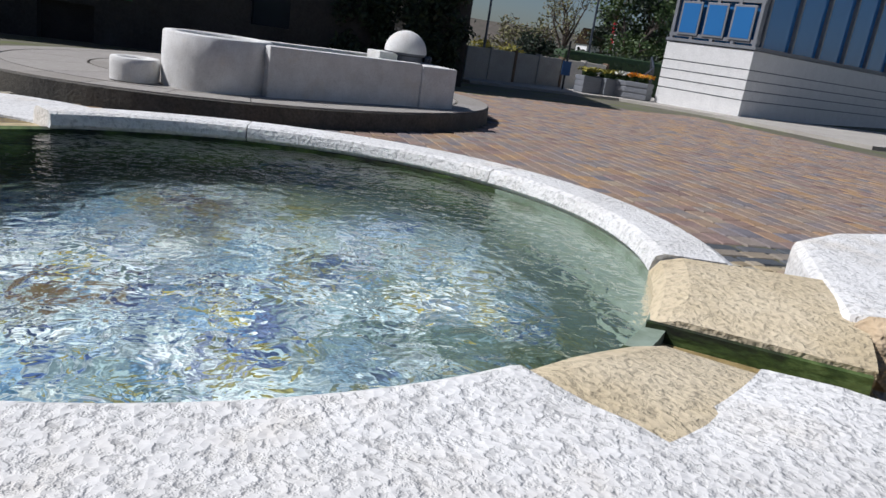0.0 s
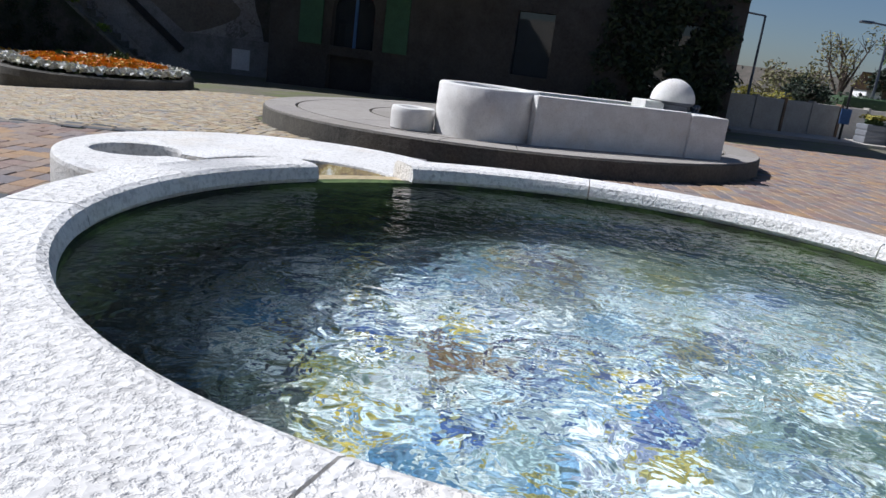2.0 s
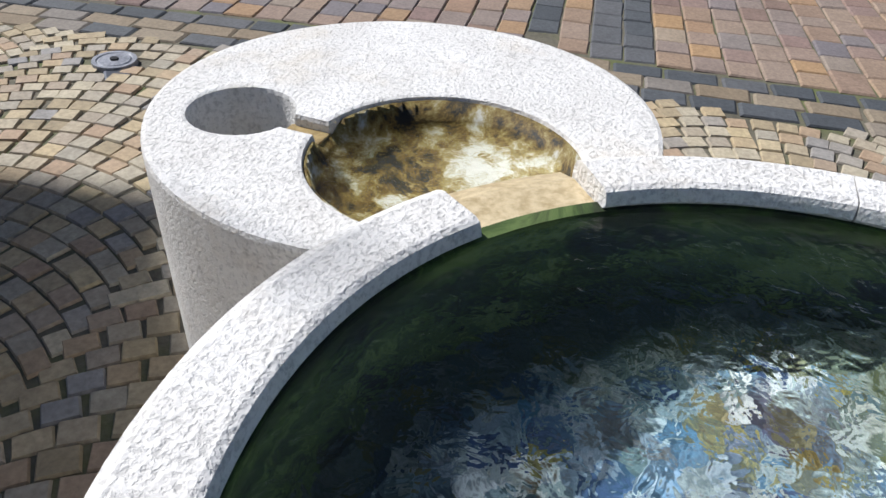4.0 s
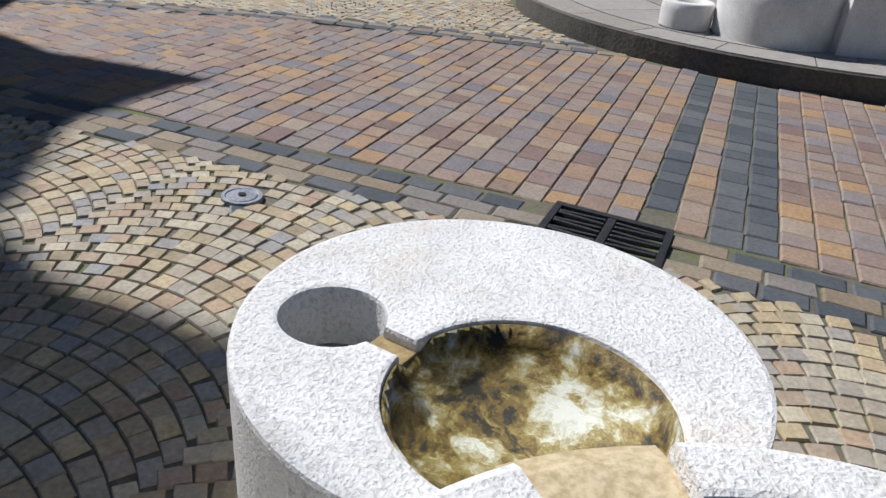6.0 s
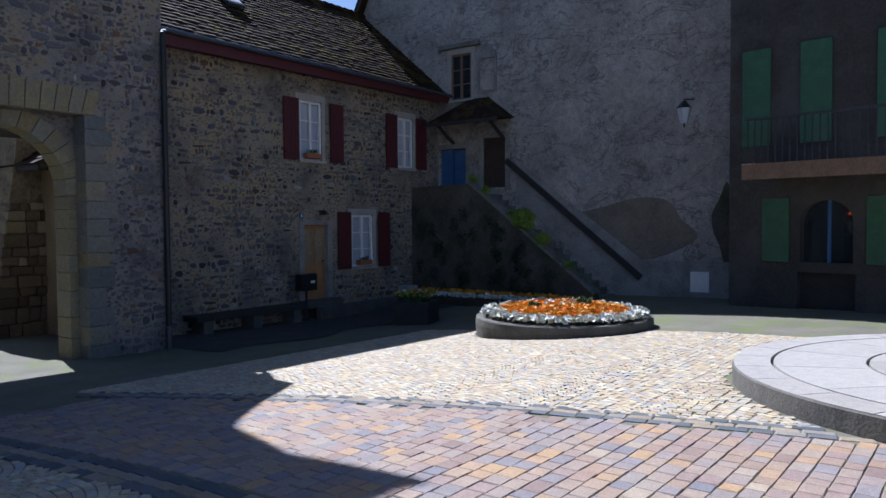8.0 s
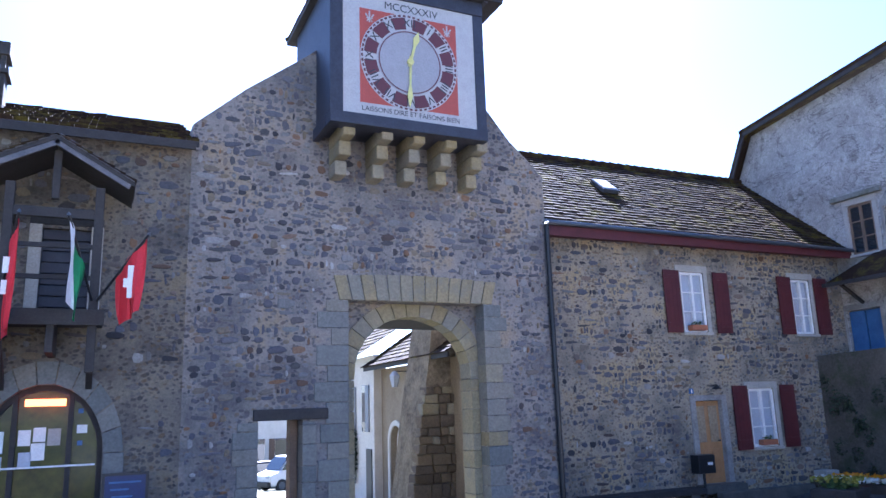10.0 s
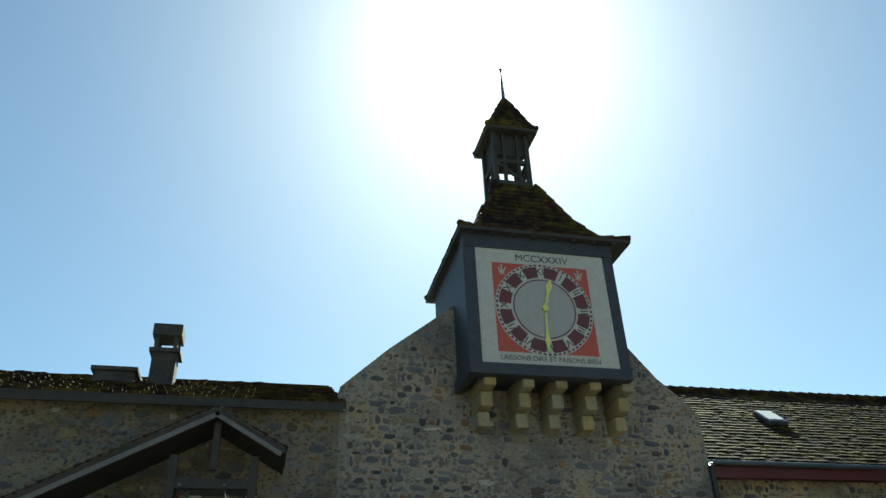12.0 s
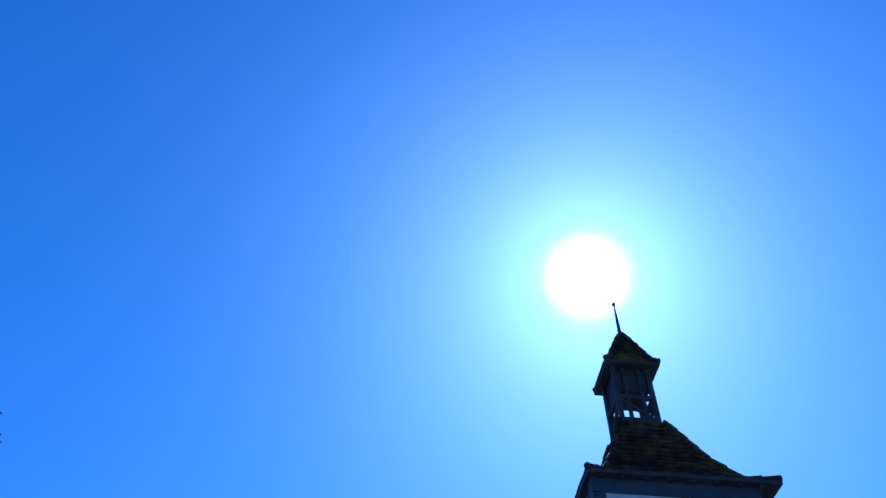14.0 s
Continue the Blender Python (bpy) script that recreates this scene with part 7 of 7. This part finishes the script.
butt = thing("buttress", "leaning rough stone buttress behind the gate", "buttress", at=(8.2, 17.1, 0))
bm = slab([(-0.86, -1.4), (0.55, -1.4), (0.55, 3.7), (-0.06, 3.7)], [], xz(0.0), (0, 1.3, 0))
bmesh.ops.subdivide_edges(bm, edges=bm.edges[:], cuts=3, use_grid_fill=True)
for v in bm.verts:
    v.co += Vector((noise.noise(v.co * 2.1), noise.noise(v.co * 2.3 + Vector((3, 1, 7))), 0)) * 0.06
part("masonry", bm, M_BUTTRESS, butt)
z0 = -1.3
while z0 < 1.9:
    h = random.uniform(0.16, 0.34)
    x = -0.84 + 0.157 * (z0 + 1.4)
    while x < 0.5:
        wd = min(random.uniform(0.18, 0.5), 0.58 - x)
        bm = bx(x, x + wd - 0.015, -0.07 - 0.06 * random.random(), 0.3, z0, z0 + h - 0.015, 0.03)
        for v in bm.verts:
            v.co += Vector((noise.noise(v.co * 9), noise.noise(v.co * 8 + Vector((4, 4, 1))), noise.noise(v.co * 9 + Vector((1, 5, 2))))) * 0.03
        part("stone", bm, M_MOLASSE if random.random() < 0.15 else M_ROUGHP, butt)
        x += wd
    z0 += h
sl = thing("street_lantern", "small white street lantern hanging from a bracket", "lantern", at=(8.0, 19.4, 2.35))
part("glass_body", lathe(bmesh.new(), [(0.08, -0.22), (0.15, 0.08), (0.05, 0.2), (0.001, 0.2)], 0, 0, 6), M_CURTAIN, sl)
part("bracket", rod((0, 0, 0.2), (0.6, 0, 0.2), 0.015), M_BLACK, sl)
van = thing("parked_van", "small white van parked in the sunny street", "van", at=(9.86, 38.6, gz(9.86, 38.6)), rz=200)
bm = slab([(-1.7, 0.28), (1.75, 0.28), (1.85, 0.75), (1.2, 0.95), (0.65, 1.6), (-1.6, 1.68), (-1.75, 1.0)], [], xz(-0.75), (0, 1.5, 0))
bmesh.ops.bevel(bm, geom=bm.edges[:], offset=0.06, segments=2, affect="EDGES")
part("body", bm, M_WHITE, van)
part("windscreen", slab(rect(-0.62, 0.62, 0.06, 0.92), [], lambda u, v: (1.22 - 0.55 * v, u, 0.965 + 0.65 * v), (0.014, 0, 0.012)), M_GLASS, van, "dark windscreen")
part("side_window", slab([(0.72, 1.5), (1.14, 1.0), (0.2, 1.0), (0.2, 1.5)], [], xz(-0.765), (0, 1.53, 0)), M_GLASS, van, "dark side window")
for y in (-0.55, 0.55):
    part("headlight", bx(1.72, 1.86, y - 0.13, y + 0.13, 0.66, 0.80, 0.03), M_CURTAIN, van, "clear headlight")
for x in (-1.1, 1.15):
    for y in (-0.78, 0.62):
        wh = part("wheel", rod((x, y, 0.3), (x, y + 0.16, 0.3), 0.3, None, 20), M_RUBBER, van)
        part("rim", rod((x, y - 0.005, 0.3), (x, y + 0.165, 0.3), 0.18, None, 16), M_ZINC, wh)
part("bumper", bx(1.7, 1.9, -0.7, 0.7, 0.25, 0.5, 0.04), M_BLACK, van)
car = thing("parked_car", "dark blue car parked behind the van", "car", at=(8.6, 42.2, gz(8.6, 42.2)), rz=195)
bm = slab([(-1.9, 0.3), (1.9, 0.3), (1.95, 0.75), (1.1, 0.9), (0.5, 1.4), (-1.0, 1.42), (-1.9, 0.9)], [], xz(-0.8), (0, 1.6, 0))
bmesh.ops.bevel(bm, geom=bm.edges[:], offset=0.06, segments=2, affect="EDGES")
part("body", bm, M_NAVY, car)
part("side_window", slab([(0.4, 1.32), (0.85, 0.95), (-1.2, 0.95), (-0.9, 1.32)], [], xz(-0.815), (0, 1.63, 0)), M_GLASS, car)
for x in (-1.2, 1.2):
    for y in (-0.83, 0.67):
        part("wheel", rod((x, y, 0.3), (x, y + 0.16, 0.3), 0.3, None, 18), M_RUBBER, car)
tagged(leaf_cloud("climbing_shrub", [((8.22, 23.87, 0.2), (0.22, 0.3, 1.1))], M_DARKLEAF, None, 700, 0.07, 51), "dark climbing shrub on the white house corner", "shrub", kind="stuff")

# ---- glass and white building, walls and trees across the square ----
K0, K1 = Vector((14.34, -11.05, 0)), Vector((16.45, -10.2, 0))
ka = math.atan2(K1.y - K0.y, K1.x - K0.x)
GBM = Matrix.Translation(K0) @ Matrix.Rotation(ka, 4, "Z")          # local x along the end wall, local -y away along the long side
pav = thing("glass_pavilion", "modern pavilion with white grooved base and blue glazing", "building")
pav.matrix_world = GBM
WB = 1.62


def frustum(z0, z1, in0, in1, w_=2.3, l_=12.0):
    bm = bmesh.new()
    lo = [bm.verts.new(p) for p in ((in0, -in0, z0), (w_ - in0, -in0, z0), (w_ - in0, -l_, z0), (in0, -l_, z0))]
    hi = [bm.verts.new(p) for p in ((in1, -in1, z1), (w_ - in1, -in1, z1), (w_ - in1, -l_, z1), (in1, -l_, z1))]
    bm.faces.new(lo), bm.faces.new(hi)
    for i in range(4):
        bm.faces.new((lo[i], lo[(i + 1) % 4], hi[(i + 1) % 4], hi[i]))
    return bm


z = -0.1
for h_ in (0.62, 0.22, 0.22, 0.22, 0.42):
    part("base_course", frustum(z, z + h_ - 0.025, 0.0, 0.0), M_WHITE, pav, "white rendered course")
    part("groove", frustum(z + h_ - 0.025, z + h_, 0.03, 0.03), M_GREY, pav)
    z += h_
part("sill", frustum(WB - 0.02, WB + 0.05, -0.03, -0.03), M_GREY, pav, "grey metal sill")
part("glazing", frustum(WB + 0.05, 4.6, 0.10, 0.10), M_BLUEGLASS, pav, "blue glazing with the sky's reflection in its colour")
part("roof", frustum(4.6, 4.8, -0.3, -0.3), M_GREY, pav)
for i in range(5):
    x = 0.06 + i * 0.545
    part("mullion", bx(x - 0.04, x + 0.04, -0.16, -0.02, WB + 0.05, 4.6), M_GREY, pav)
for z in (WB + 0.10, WB + 0.95, WB + 1.2, WB + 2.1):
    part("transom", bx(0.0, 2.3, -0.155, -0.025, z, z + 0.08), M_GREY, pav)
for i in range(9):
    y = -0.3 - i * 1.3
    part("mullion", bx(0.02, 0.16, y - 0.04, y + 0.04, WB + 0.05, 4.6), M_GREY, pav)
for i in range(3):
    x = 0.17 + i * 0.68
    part("open_sash", bx(x, x + 0.56, -0.03, 0.0, WB + 0.14, WB + 0.9, 0.01), M_GREY, pav, "opened window sash")
    part("sash_pane", bx(x + 0.05, x + 0.51, 0.0, 0.006, WB + 0.19, WB + 0.85), M_BLUEGLASS, pav)
kerb = tagged(part("pavement", slab([(10.0, -10.5), (14.2, -10.3), (16.6, -9.3), (17.4, -5.7), (40, -4), (40, -12.5), (17, -11.5), (14.6, -11.6), (12.6, -24), (9.0, -24)], [], lambda u, v: (u, v, gz(u, v) + 0.06), (0, 0, -0.2)), M_SLAB), "pale raised pavement along the street", "pavement", kind="structure")
for i in range(6):
    a, b = Vector((18.6 + i * 0.10, -5.9 - i * 0.72, 0)), Vector((18.7 + i * 0.10, -6.62 - i * 0.72, 0))
    wll = thing("garden_wall", "weathered pale garden wall panel", "wall", "garden wall panels", at=(a.x, a.y, 0))
    m = Matrix.Rotation(math.atan2(b.y - a.y, b.x - a.x), 4, "Z")
    part("panel", bx(0.0, 0.66, 0, 0.2, -0.25, 0.78, 0.02, m), M_PALE if i < 4 else M_STREETWALL, wll)
    part("post", bx(0.66, 0.73, -0.02, 0.22, -0.25, 0.82, 0.01, m), M_BROWN if i % 2 else M_PALE, wll)
hedge_c = [((20.2, -9.3 - i * 0.5, 0.65), (0.6, 0.45, 0.62)) for i in range(9)]
hedge = thing("hedge", "dense dark green clipped hedge behind the planters", "hedge", at=(20.2, -11.0, 0))
hb = bmesh.new()
box(hb, -0.4, 0.4, -2.3, 1.9, -0.3, 1.05, 0.12)
part("hedge_core", hb, M_HEDGE, hedge)
leaf_cloud("leaves", [((c[0] - 20.2, c[1] + 11.0, c[2]), r) for c, r in hedge_c], M_DARKLEAF, hedge, 5200, 0.06, 41)
for i, (x, y, wd, mt) in enumerate(((17.6, -8.9, 0.5, M_YELLOWLEAF), (17.5, -9.35, 0.5, M_YELLOWLEAF), (17.3, -9.75, 0.45, M_WHITEFLOWER), (16.9, -9.95, 0.55, M_ORANGEFLOWER))):
    planter((x, y, gz(x, y) + 0.06), wd, "square dark planter with spring flowers by the pavement", mt, 15 * i, 0.42, M_GREY)
railing = thing("metal_handrail", "bent grey metal handrail by the pavilion steps", "handrail", at=(17.0, -10.3, 0.0))
bm = rod((0, 0, -0.05), (0, 0, 0.9), 0.025)
for a, b in (((0, 0, 0.9), (0.7, -0.3, 1.15)), ((0.7, -0.3, 1.15), (0.8, -0.5, 0.0)), ((0, 0, 0.9), (-0.2, 0.5, 0.55)), ((-0.2, 0.5, 0.55), (-0.2, 0.5, -0.05))):
    tube(bm, a, b, 0.025)
part("rail", bm, M_ZINC, railing)


def tree(at, trunk_h, blobs, leafmat, count, size, label, seed, trunk_r=0.14, category="tree"):
    rnd = random.Random(seed)
    t = thing("tree", label, category, "trees behind the square", at=at)
    bm = rod((0, 0, -0.4), (0, 0, trunk_h), trunk_r, trunk_r * 0.6, 10)
    for c, r in blobs:
        base = Vector((0, 0, trunk_h * rnd.uniform(0.5, 0.98)))
        mid = base.lerp(Vector(c), 0.55) + Vector((rnd.uniform(-.2, .2), rnd.uniform(-.2, .2), 0.1))
        tube(bm, base, mid, trunk_r * 0.45, trunk_r * 0.28, 7)
        tube(bm, mid, c, trunk_r * 0.28, 0.01, 6)
        for _ in range(5):
            e = Vector(c) + Vector((rnd.uniform(-1, 1) * r[0], rnd.uniform(-1, 1) * r[1], rnd.uniform(-0.6, 1) * r[2]))
            tube(bm, mid.lerp(Vector(c), rnd.random()), e, trunk_r * 0.14, 0.006, 5)
    part("trunk", bm, M_BARK, t)
    part_ = leaf_cloud("crown", blobs, leafmat, t, count, size, seed)
    return t


def blobs(n, w_, h0, h1, r, seed):
    rnd = random.Random(seed)
    return [((rnd.uniform(-w_, w_), rnd.uniform(-w_, w_), rnd.uniform(h0, h1)), (r * rnd.uniform(0.6, 1.2), r * rnd.uniform(0.6, 1.2), r * rnd.uniform(0.6, 1.1))) for _ in range(n)]


tree((24.5, -8.6, -0.3), 0.7, blobs(9, 1.0, 0.4, 1.1, 0.55, 1), M_YELLOWLEAF, 2400, 0.07, "yellow flowering shrub beyond the wall", 1, 0.07, "shrub")
tree((26.5, -11.3, -0.3), 0.8, blobs(9, 0.7, 0.5, 1.5, 0.6, 2), M_DARKLEAF, 2600, 0.08, "round dark evergreen tree beyond the wall", 2)
tree((30.0, -13.6, -0.3), 2.4, blobs(9, 0.8, 1.8, 3.8, 0.6, 3), M_BUDS, 700, 0.07, "tall thin tree with sparse yellow-green spring buds", 3, 0.13)
tree((23.5, -13.2, -0.3), 1.4, blobs(12, 1.0, 0.9, 3.4, 0.85, 4), M_LEAF, 4200, 0.085, "dense green tree behind the hedge", 4)
tree((24.3, -14.4, -0.3), 1.8, blobs(10, 1.0, 1.6, 4.2, 0.9, 5), M_DARKLEAF, 3600, 0.085, "tall dark green tree behind the hedge", 5)
tree((40, -16, -0.5), 1.6, blobs(9, 1.7, 1.2, 2.4, 0.9, 6), M_BUDS, 1300, 0.11, "bare tree with pinkish spring buds", 6, 0.16)
tree((42, -21.5, -0.5), 2.6, blobs(7, 0.8, 2.4, 3.9, 0.7, 7), M_DARKLEAF, 2000, 0.12, "dark umbrella-shaped pine on the hillside", 7, 0.18)
tree((36, -10.5, -0.5), 0.8, blobs(9, 1.8, 0.3, 1.1, 0.7, 8), M_YELLOWLEAF, 1600, 0.1, "yellow-green bushes beyond the wall", 8, 0.1)
tree((34, -17.5, -0.5), 0.8, blobs(9, 1.8, 0.4, 1.3, 0.8, 9), M_LEAF, 2000, 0.1, "green bushes on the garden slope", 9, 0.1)
tree((-5.8, 9.46, gz(-6, 9.3)), 6.5, blobs(24, 0.75, 4.2, 8.6, 0.6, 10), M_DARKLEAF, 9000, 0.06, "tall dark leafy tree beside the long house", 10, 0.22)
for x, y, h_ in ((21.5, -7.3, 3.1), (22.2, -11.0, 3.3)):
    pl = thing("street_lamp", "thin grey street lamp with a bent arm", "street lamp", "street lamps", at=(x, y, -0.25))
    part("pole", rod((0, 0, 0), (0, 0, h_), 0.045, 0.03), M_ZINC, pl)
    part("arm", rod((0, 0, h_), (0.1, 0.55, h_ + 0.05), 0.025), M_ZINC, pl)
    part("head", bx(-0.06, 0.12, 0.5, 0.85, h_, h_ + 0.07, 0.02), M_ZINC, pl)
fp = thing("flagpole", "white flagpole with a hanging red flag", "flagpole", at=(27.5, -14.6, -0.3))
part("pole", rod((0, 0, 0), (0, 0, 3.2), 0.03), M_WHITE, fp)
bm = bmesh.new()
g_ = [[bm.verts.new((0.03 + 0.25 * i / 5, 0.05 * math.sin(i * 1.7 + j * 0.4), 3.1 - 1.3 * j / 8 - 0.5 * i / 5)) for j in range(9)] for i in range(6)]
for i in range(5):
    for j in range(8):
        bm.faces.new((g_[i][j], g_[i + 1][j], g_[i + 1][j + 1], g_[i][j + 1]))
part("cloth", bm, F_RED, fp, "red flag")
sg = thing("pavement_sign", "small blue and white sign on a dark post", "sign", at=(18.0, -8.4, -0.05))
part("post", rod((0, 0, 0), (0, 0, 1.3), 0.03), M_BLACK, sg)
part("plate", bx(-0.03, -0.01, -0.12, 0.12, 0.45, 0.8, 0.004), M_BLUE, sg)
chp = thing("chapel", "small white house on the far slope", "house", at=(45, -22.5, 0))
part("walls", bx(-0.8, 0.8, -0.9, 0.9, -1, 1.6), M_WHITE, chp)
part("roof", slab([(-1.0, 1.6), (1.0, 1.6), (0, 2.6)], [], xz(-1.0), (0, 2, 0)), M_TILE, chp)
# wooded skyline
bm = bmesh.new()
prev = None
for i in range(161):
    a = radians(-250 + i * 4.5 / 1.0 * 0.5)
    r = 230
    h_ = 7.0 + 4.0 * noise.noise((i * 0.09, 1, 0)) + 1.2 * noise.noise((i * 0.7, 5, 0)) + 0.6 * noise.noise((i * 2.1, 9, 0))
    c, s_ = math.sin(-a), math.cos(a)
    lo, hi = bm.verts.new((r * c, r * s_, -8)), bm.verts.new((r * 1.1 * c, r * 1.1 * s_, h_))
    if prev:
        bm.faces.new((prev[0], lo, hi, prev[1]))
    prev = (lo, hi)
hill = tagged(part("backdrop", bm, M_HILL), "distant wooded hills in spring colours", "hills", kind="structure")
# plain houses closing the square behind the camera
for n_, b in (("wall_south", (-13, -12.2, -26, 12.6, -1.5, 3.2)), ("wall_west", (-13, 9.0, -26.8, -26, -1.5, 3.2))):
    tagged(part(n_, bx(*b), M_STREETWALL), "plain pale garden wall closing the square", "wall", kind="structure")


# ---- paving stones ----
def stone_faces(b):
    f = [(b + 4, b + 5, b + 6, b + 7)]
    for i in range(4):
        j = (i + 1) % 4
        f += [(b + i, b + j, b + 4 + j, b + 4 + i)]
    f += [(b + 8 + i, b + 8 + (i + 1) % 4, b + (i + 1) % 4, b + i) for i in range(4)]
    return f


def stone_verts(x, y, lx, ly, a, tilt=0.02):
    """A slightly uneven sett with worn edges: skirt, shoulder and top."""
    c, s = math.cos(a), math.sin(a)
    zb = gz(x, y)
    top = 0.002 + random.uniform(-0.002, 0.003)
    tx, ty = random.uniform(-tilt, tilt), random.uniform(-tilt, tilt)
    out = []
    cor = [(-1, -1), (1, -1), (1, 1), (-1, 1)]
    jit = [(random.uniform(-0.05, 0.05), random.uniform(-0.05, 0.05)) for _ in cor]
    for k, dz in ((1.0, -0.007), (0.90, 0.0), (1.02, -0.03)):
        for (u, v), (ju, jv) in zip(cor, jit):
            px, py = (u * k + ju) * lx / 2, (v * k + jv) * ly / 2
            X, Y = x + px * c - py * s, y + px * s + py * c
            out.append((X, Y, zb + top + dz + px * tx + py * ty))
    return out


def blocked(x, y):
    if math.hypot(x - PC[0], y - PC[1]) < RO + 0.02 or math.hypot(x - BC[0], y - BC[1]) < BR - 0.01:
        return True
    if math.hypot(x - PLC[0], y - PLC[1]) < PLR + 0.05 or math.hypot(x - FC[0], y - FC[1]) < FR + 0.08:
        return True
    if math.hypot(x - 3.0, y - 2.0) < 0.10 or (abs(x - 3.435) < 0.215 and abs(y - 0.56) < 0.285):
        return True
    return 0.2 < x < 0.95 and -1.6 < y < -0.6


BAND1, BAND2 = 3.30, 6.35                 # x of the two slate bands that frame the carriageway


def band1(y):
    return BAND1 - 0.0 + (0.10 * (0.4 - y) * -1.0 if y < 0.4 else 0.0)


def band2(y):
    return 5.75 + (6.5 - y) * 0.208 if y > 0.3 else 7.04


lists = {"cobble": [], "sett": [], "slate": [], "tan": []}
# fan cobbles in arcs, near zone and beyond the carriageway
W, PITCH = 1.15, 0.080


def fans(x0, x1, y0, y1, inside, grow=1.0):
    cols = int((y1 - y0) / W) + 1
    rad = W * 0.72
    half = math.asin(min(0.99, W / 2 / rad))
    for c in range(cols):
        yc = y0 + (c + 0.5) * W
        n = int((x1 - x0) / (PITCH * grow)) + 8
        for k in range(n):
            xk = x0 + (k - 4) * PITCH * grow
            m = max(5, int(2 * half * rad / (PITCH * grow)))
            for i in range(m):
                a = -half + 2 * half * (i + 0.5 + random.uniform(-0.12, 0.12)) / m
                x, y = xk + rad * (math.cos(a) - math.cos(half)), yc + rad * math.sin(a)
                if x0 <= x <= x1 and y0 <= y <= y1 and inside(x, y) and not blocked(x, y):
                    s = PITCH * grow * random.uniform(0.92, 1.0)
                    lists["cobble"].append((x, y, s * random.uniform(0.93, 1.0) * math.cos(a), s * random.uniform(0.95, 1.04), a))


fans(-3.2, 3.4, -3.35, 7.6, lambda x, y: x < band1(y) - 0.04)
fans(5.4, 12.6, 0.6, 9.6, lambda x, y: x > band2(y) + 0.24 and y > 0.2, 1.12)
# slate and tan bands
for fn, y0, y1 in ((band1, -6.0, 9.0), (band2, 0.2, 9.0)):
    for row in range(3):
        y = y0 + random.uniform(0, 0.15)
        while y < y1:
            L = random.uniform(0.16, 0.26)
            x = fn(y + L / 2) + row * 0.115 + 0.02
            if not blocked(x, y + L / 2):
                lists["tan" if row == 1 else ("slate" if random.random() < 0.85 else "tan")].append((x, y + L / 2, 0.109, L - 0.008, 0.0 if fn is band1 else math.atan(0.208)))
            y += L
# setts of the carriageway in strips along x, two slate stripes among them
y, strip = -9.5, 0
while y < 8.6:
    wd = random.uniform(0.125, 0.15)
    dark_row = abs(y + wd / 2 - 0.43) < 0.075 or abs(y + wd / 2 - 0.02) < 0.075
    x = 3.2
    x += band1(y) + 0.33 - 3.2 + random.uniform(0, 0.03)
    xmax = band2(y) if y > 0.3 else 13.6
    far = 13.6
    while x < min(xmax, far):
        L = random.uniform(0.13, 0.22)
        cx, cy = x + L / 2, y + wd / 2
        if x > band1(cy) + 0.325 and cx + L / 2 < xmax + 0.02 and not blocked(cx, cy) and cx < 14.3 - 0.0 * cy:
            lists["slate" if dark_row and cx < 7 else "sett"].append((cx, cy, L - 0.007, wd - 0.006, random.uniform(-0.02, 0.02)))
        x += L
    y += wd

NEAR = (2.5, 1.1)
spec = {"cobble": ("cobble", M_COBBLE, M_COBBLE_P, 150), "sett": ("sett", M_SETT, M_SETT_P, 90), "slate": ("slate_sett", M_SLATE, M_SLATE_P, 40), "tan": ("tan_sett", M_TAN, M_TAN, 0)}
pave = tagged(new("pavement"), "sandstone cobbles in fans, brown setts and slate bands", "paving", kind="structure")
for key, items in lists.items():
    name, mat, mat1, singles = spec[key]
    items.sort(key=lambda q: math.dist(q[:2], NEAR))
    shapes = []
    for q in range(8):
        c, s = random.uniform(-0.03, 0.03), 0
        me = bpy.data.meshes.new(name)
        keep = gz(NEAR[0], NEAR[1])
        vs = [(vx - NEAR[0], vy - NEAR[1], vz - keep) for vx, vy, vz in stone_verts(NEAR[0], NEAR[1], 1.0, 1.0, 0, 0.0025)]
        vs = [(vx, vy, round(vz, 5) if abs(vz) < 0.05 else 0.0) for vx, vy, vz in vs]
        me.from_pydata(vs, [], stone_faces(0))
        me.materials.append(mat1)
        shapes.append(me)
    for x, y, lx, ly, a in items[:singles]:
        ob = new(name, random.choice(shapes))
        ob.parent = pave
        ob.matrix_basis = Matrix.Translation((x, y, gz(x, y))) @ Matrix.Rotation(a, 4, "Z") @ Matrix.Diagonal((lx, ly, 1, 1))
    verts, faces = [], []
    for x, y, lx, ly, a in items[singles:]:
        b = len(verts)
        verts += stone_verts(x, y, lx, ly, a)
        faces += stone_faces(b)
    tagged(raw(name + "_field", verts, faces, mat, pave), "weathered paving stones with worn edges", kind="stuff")
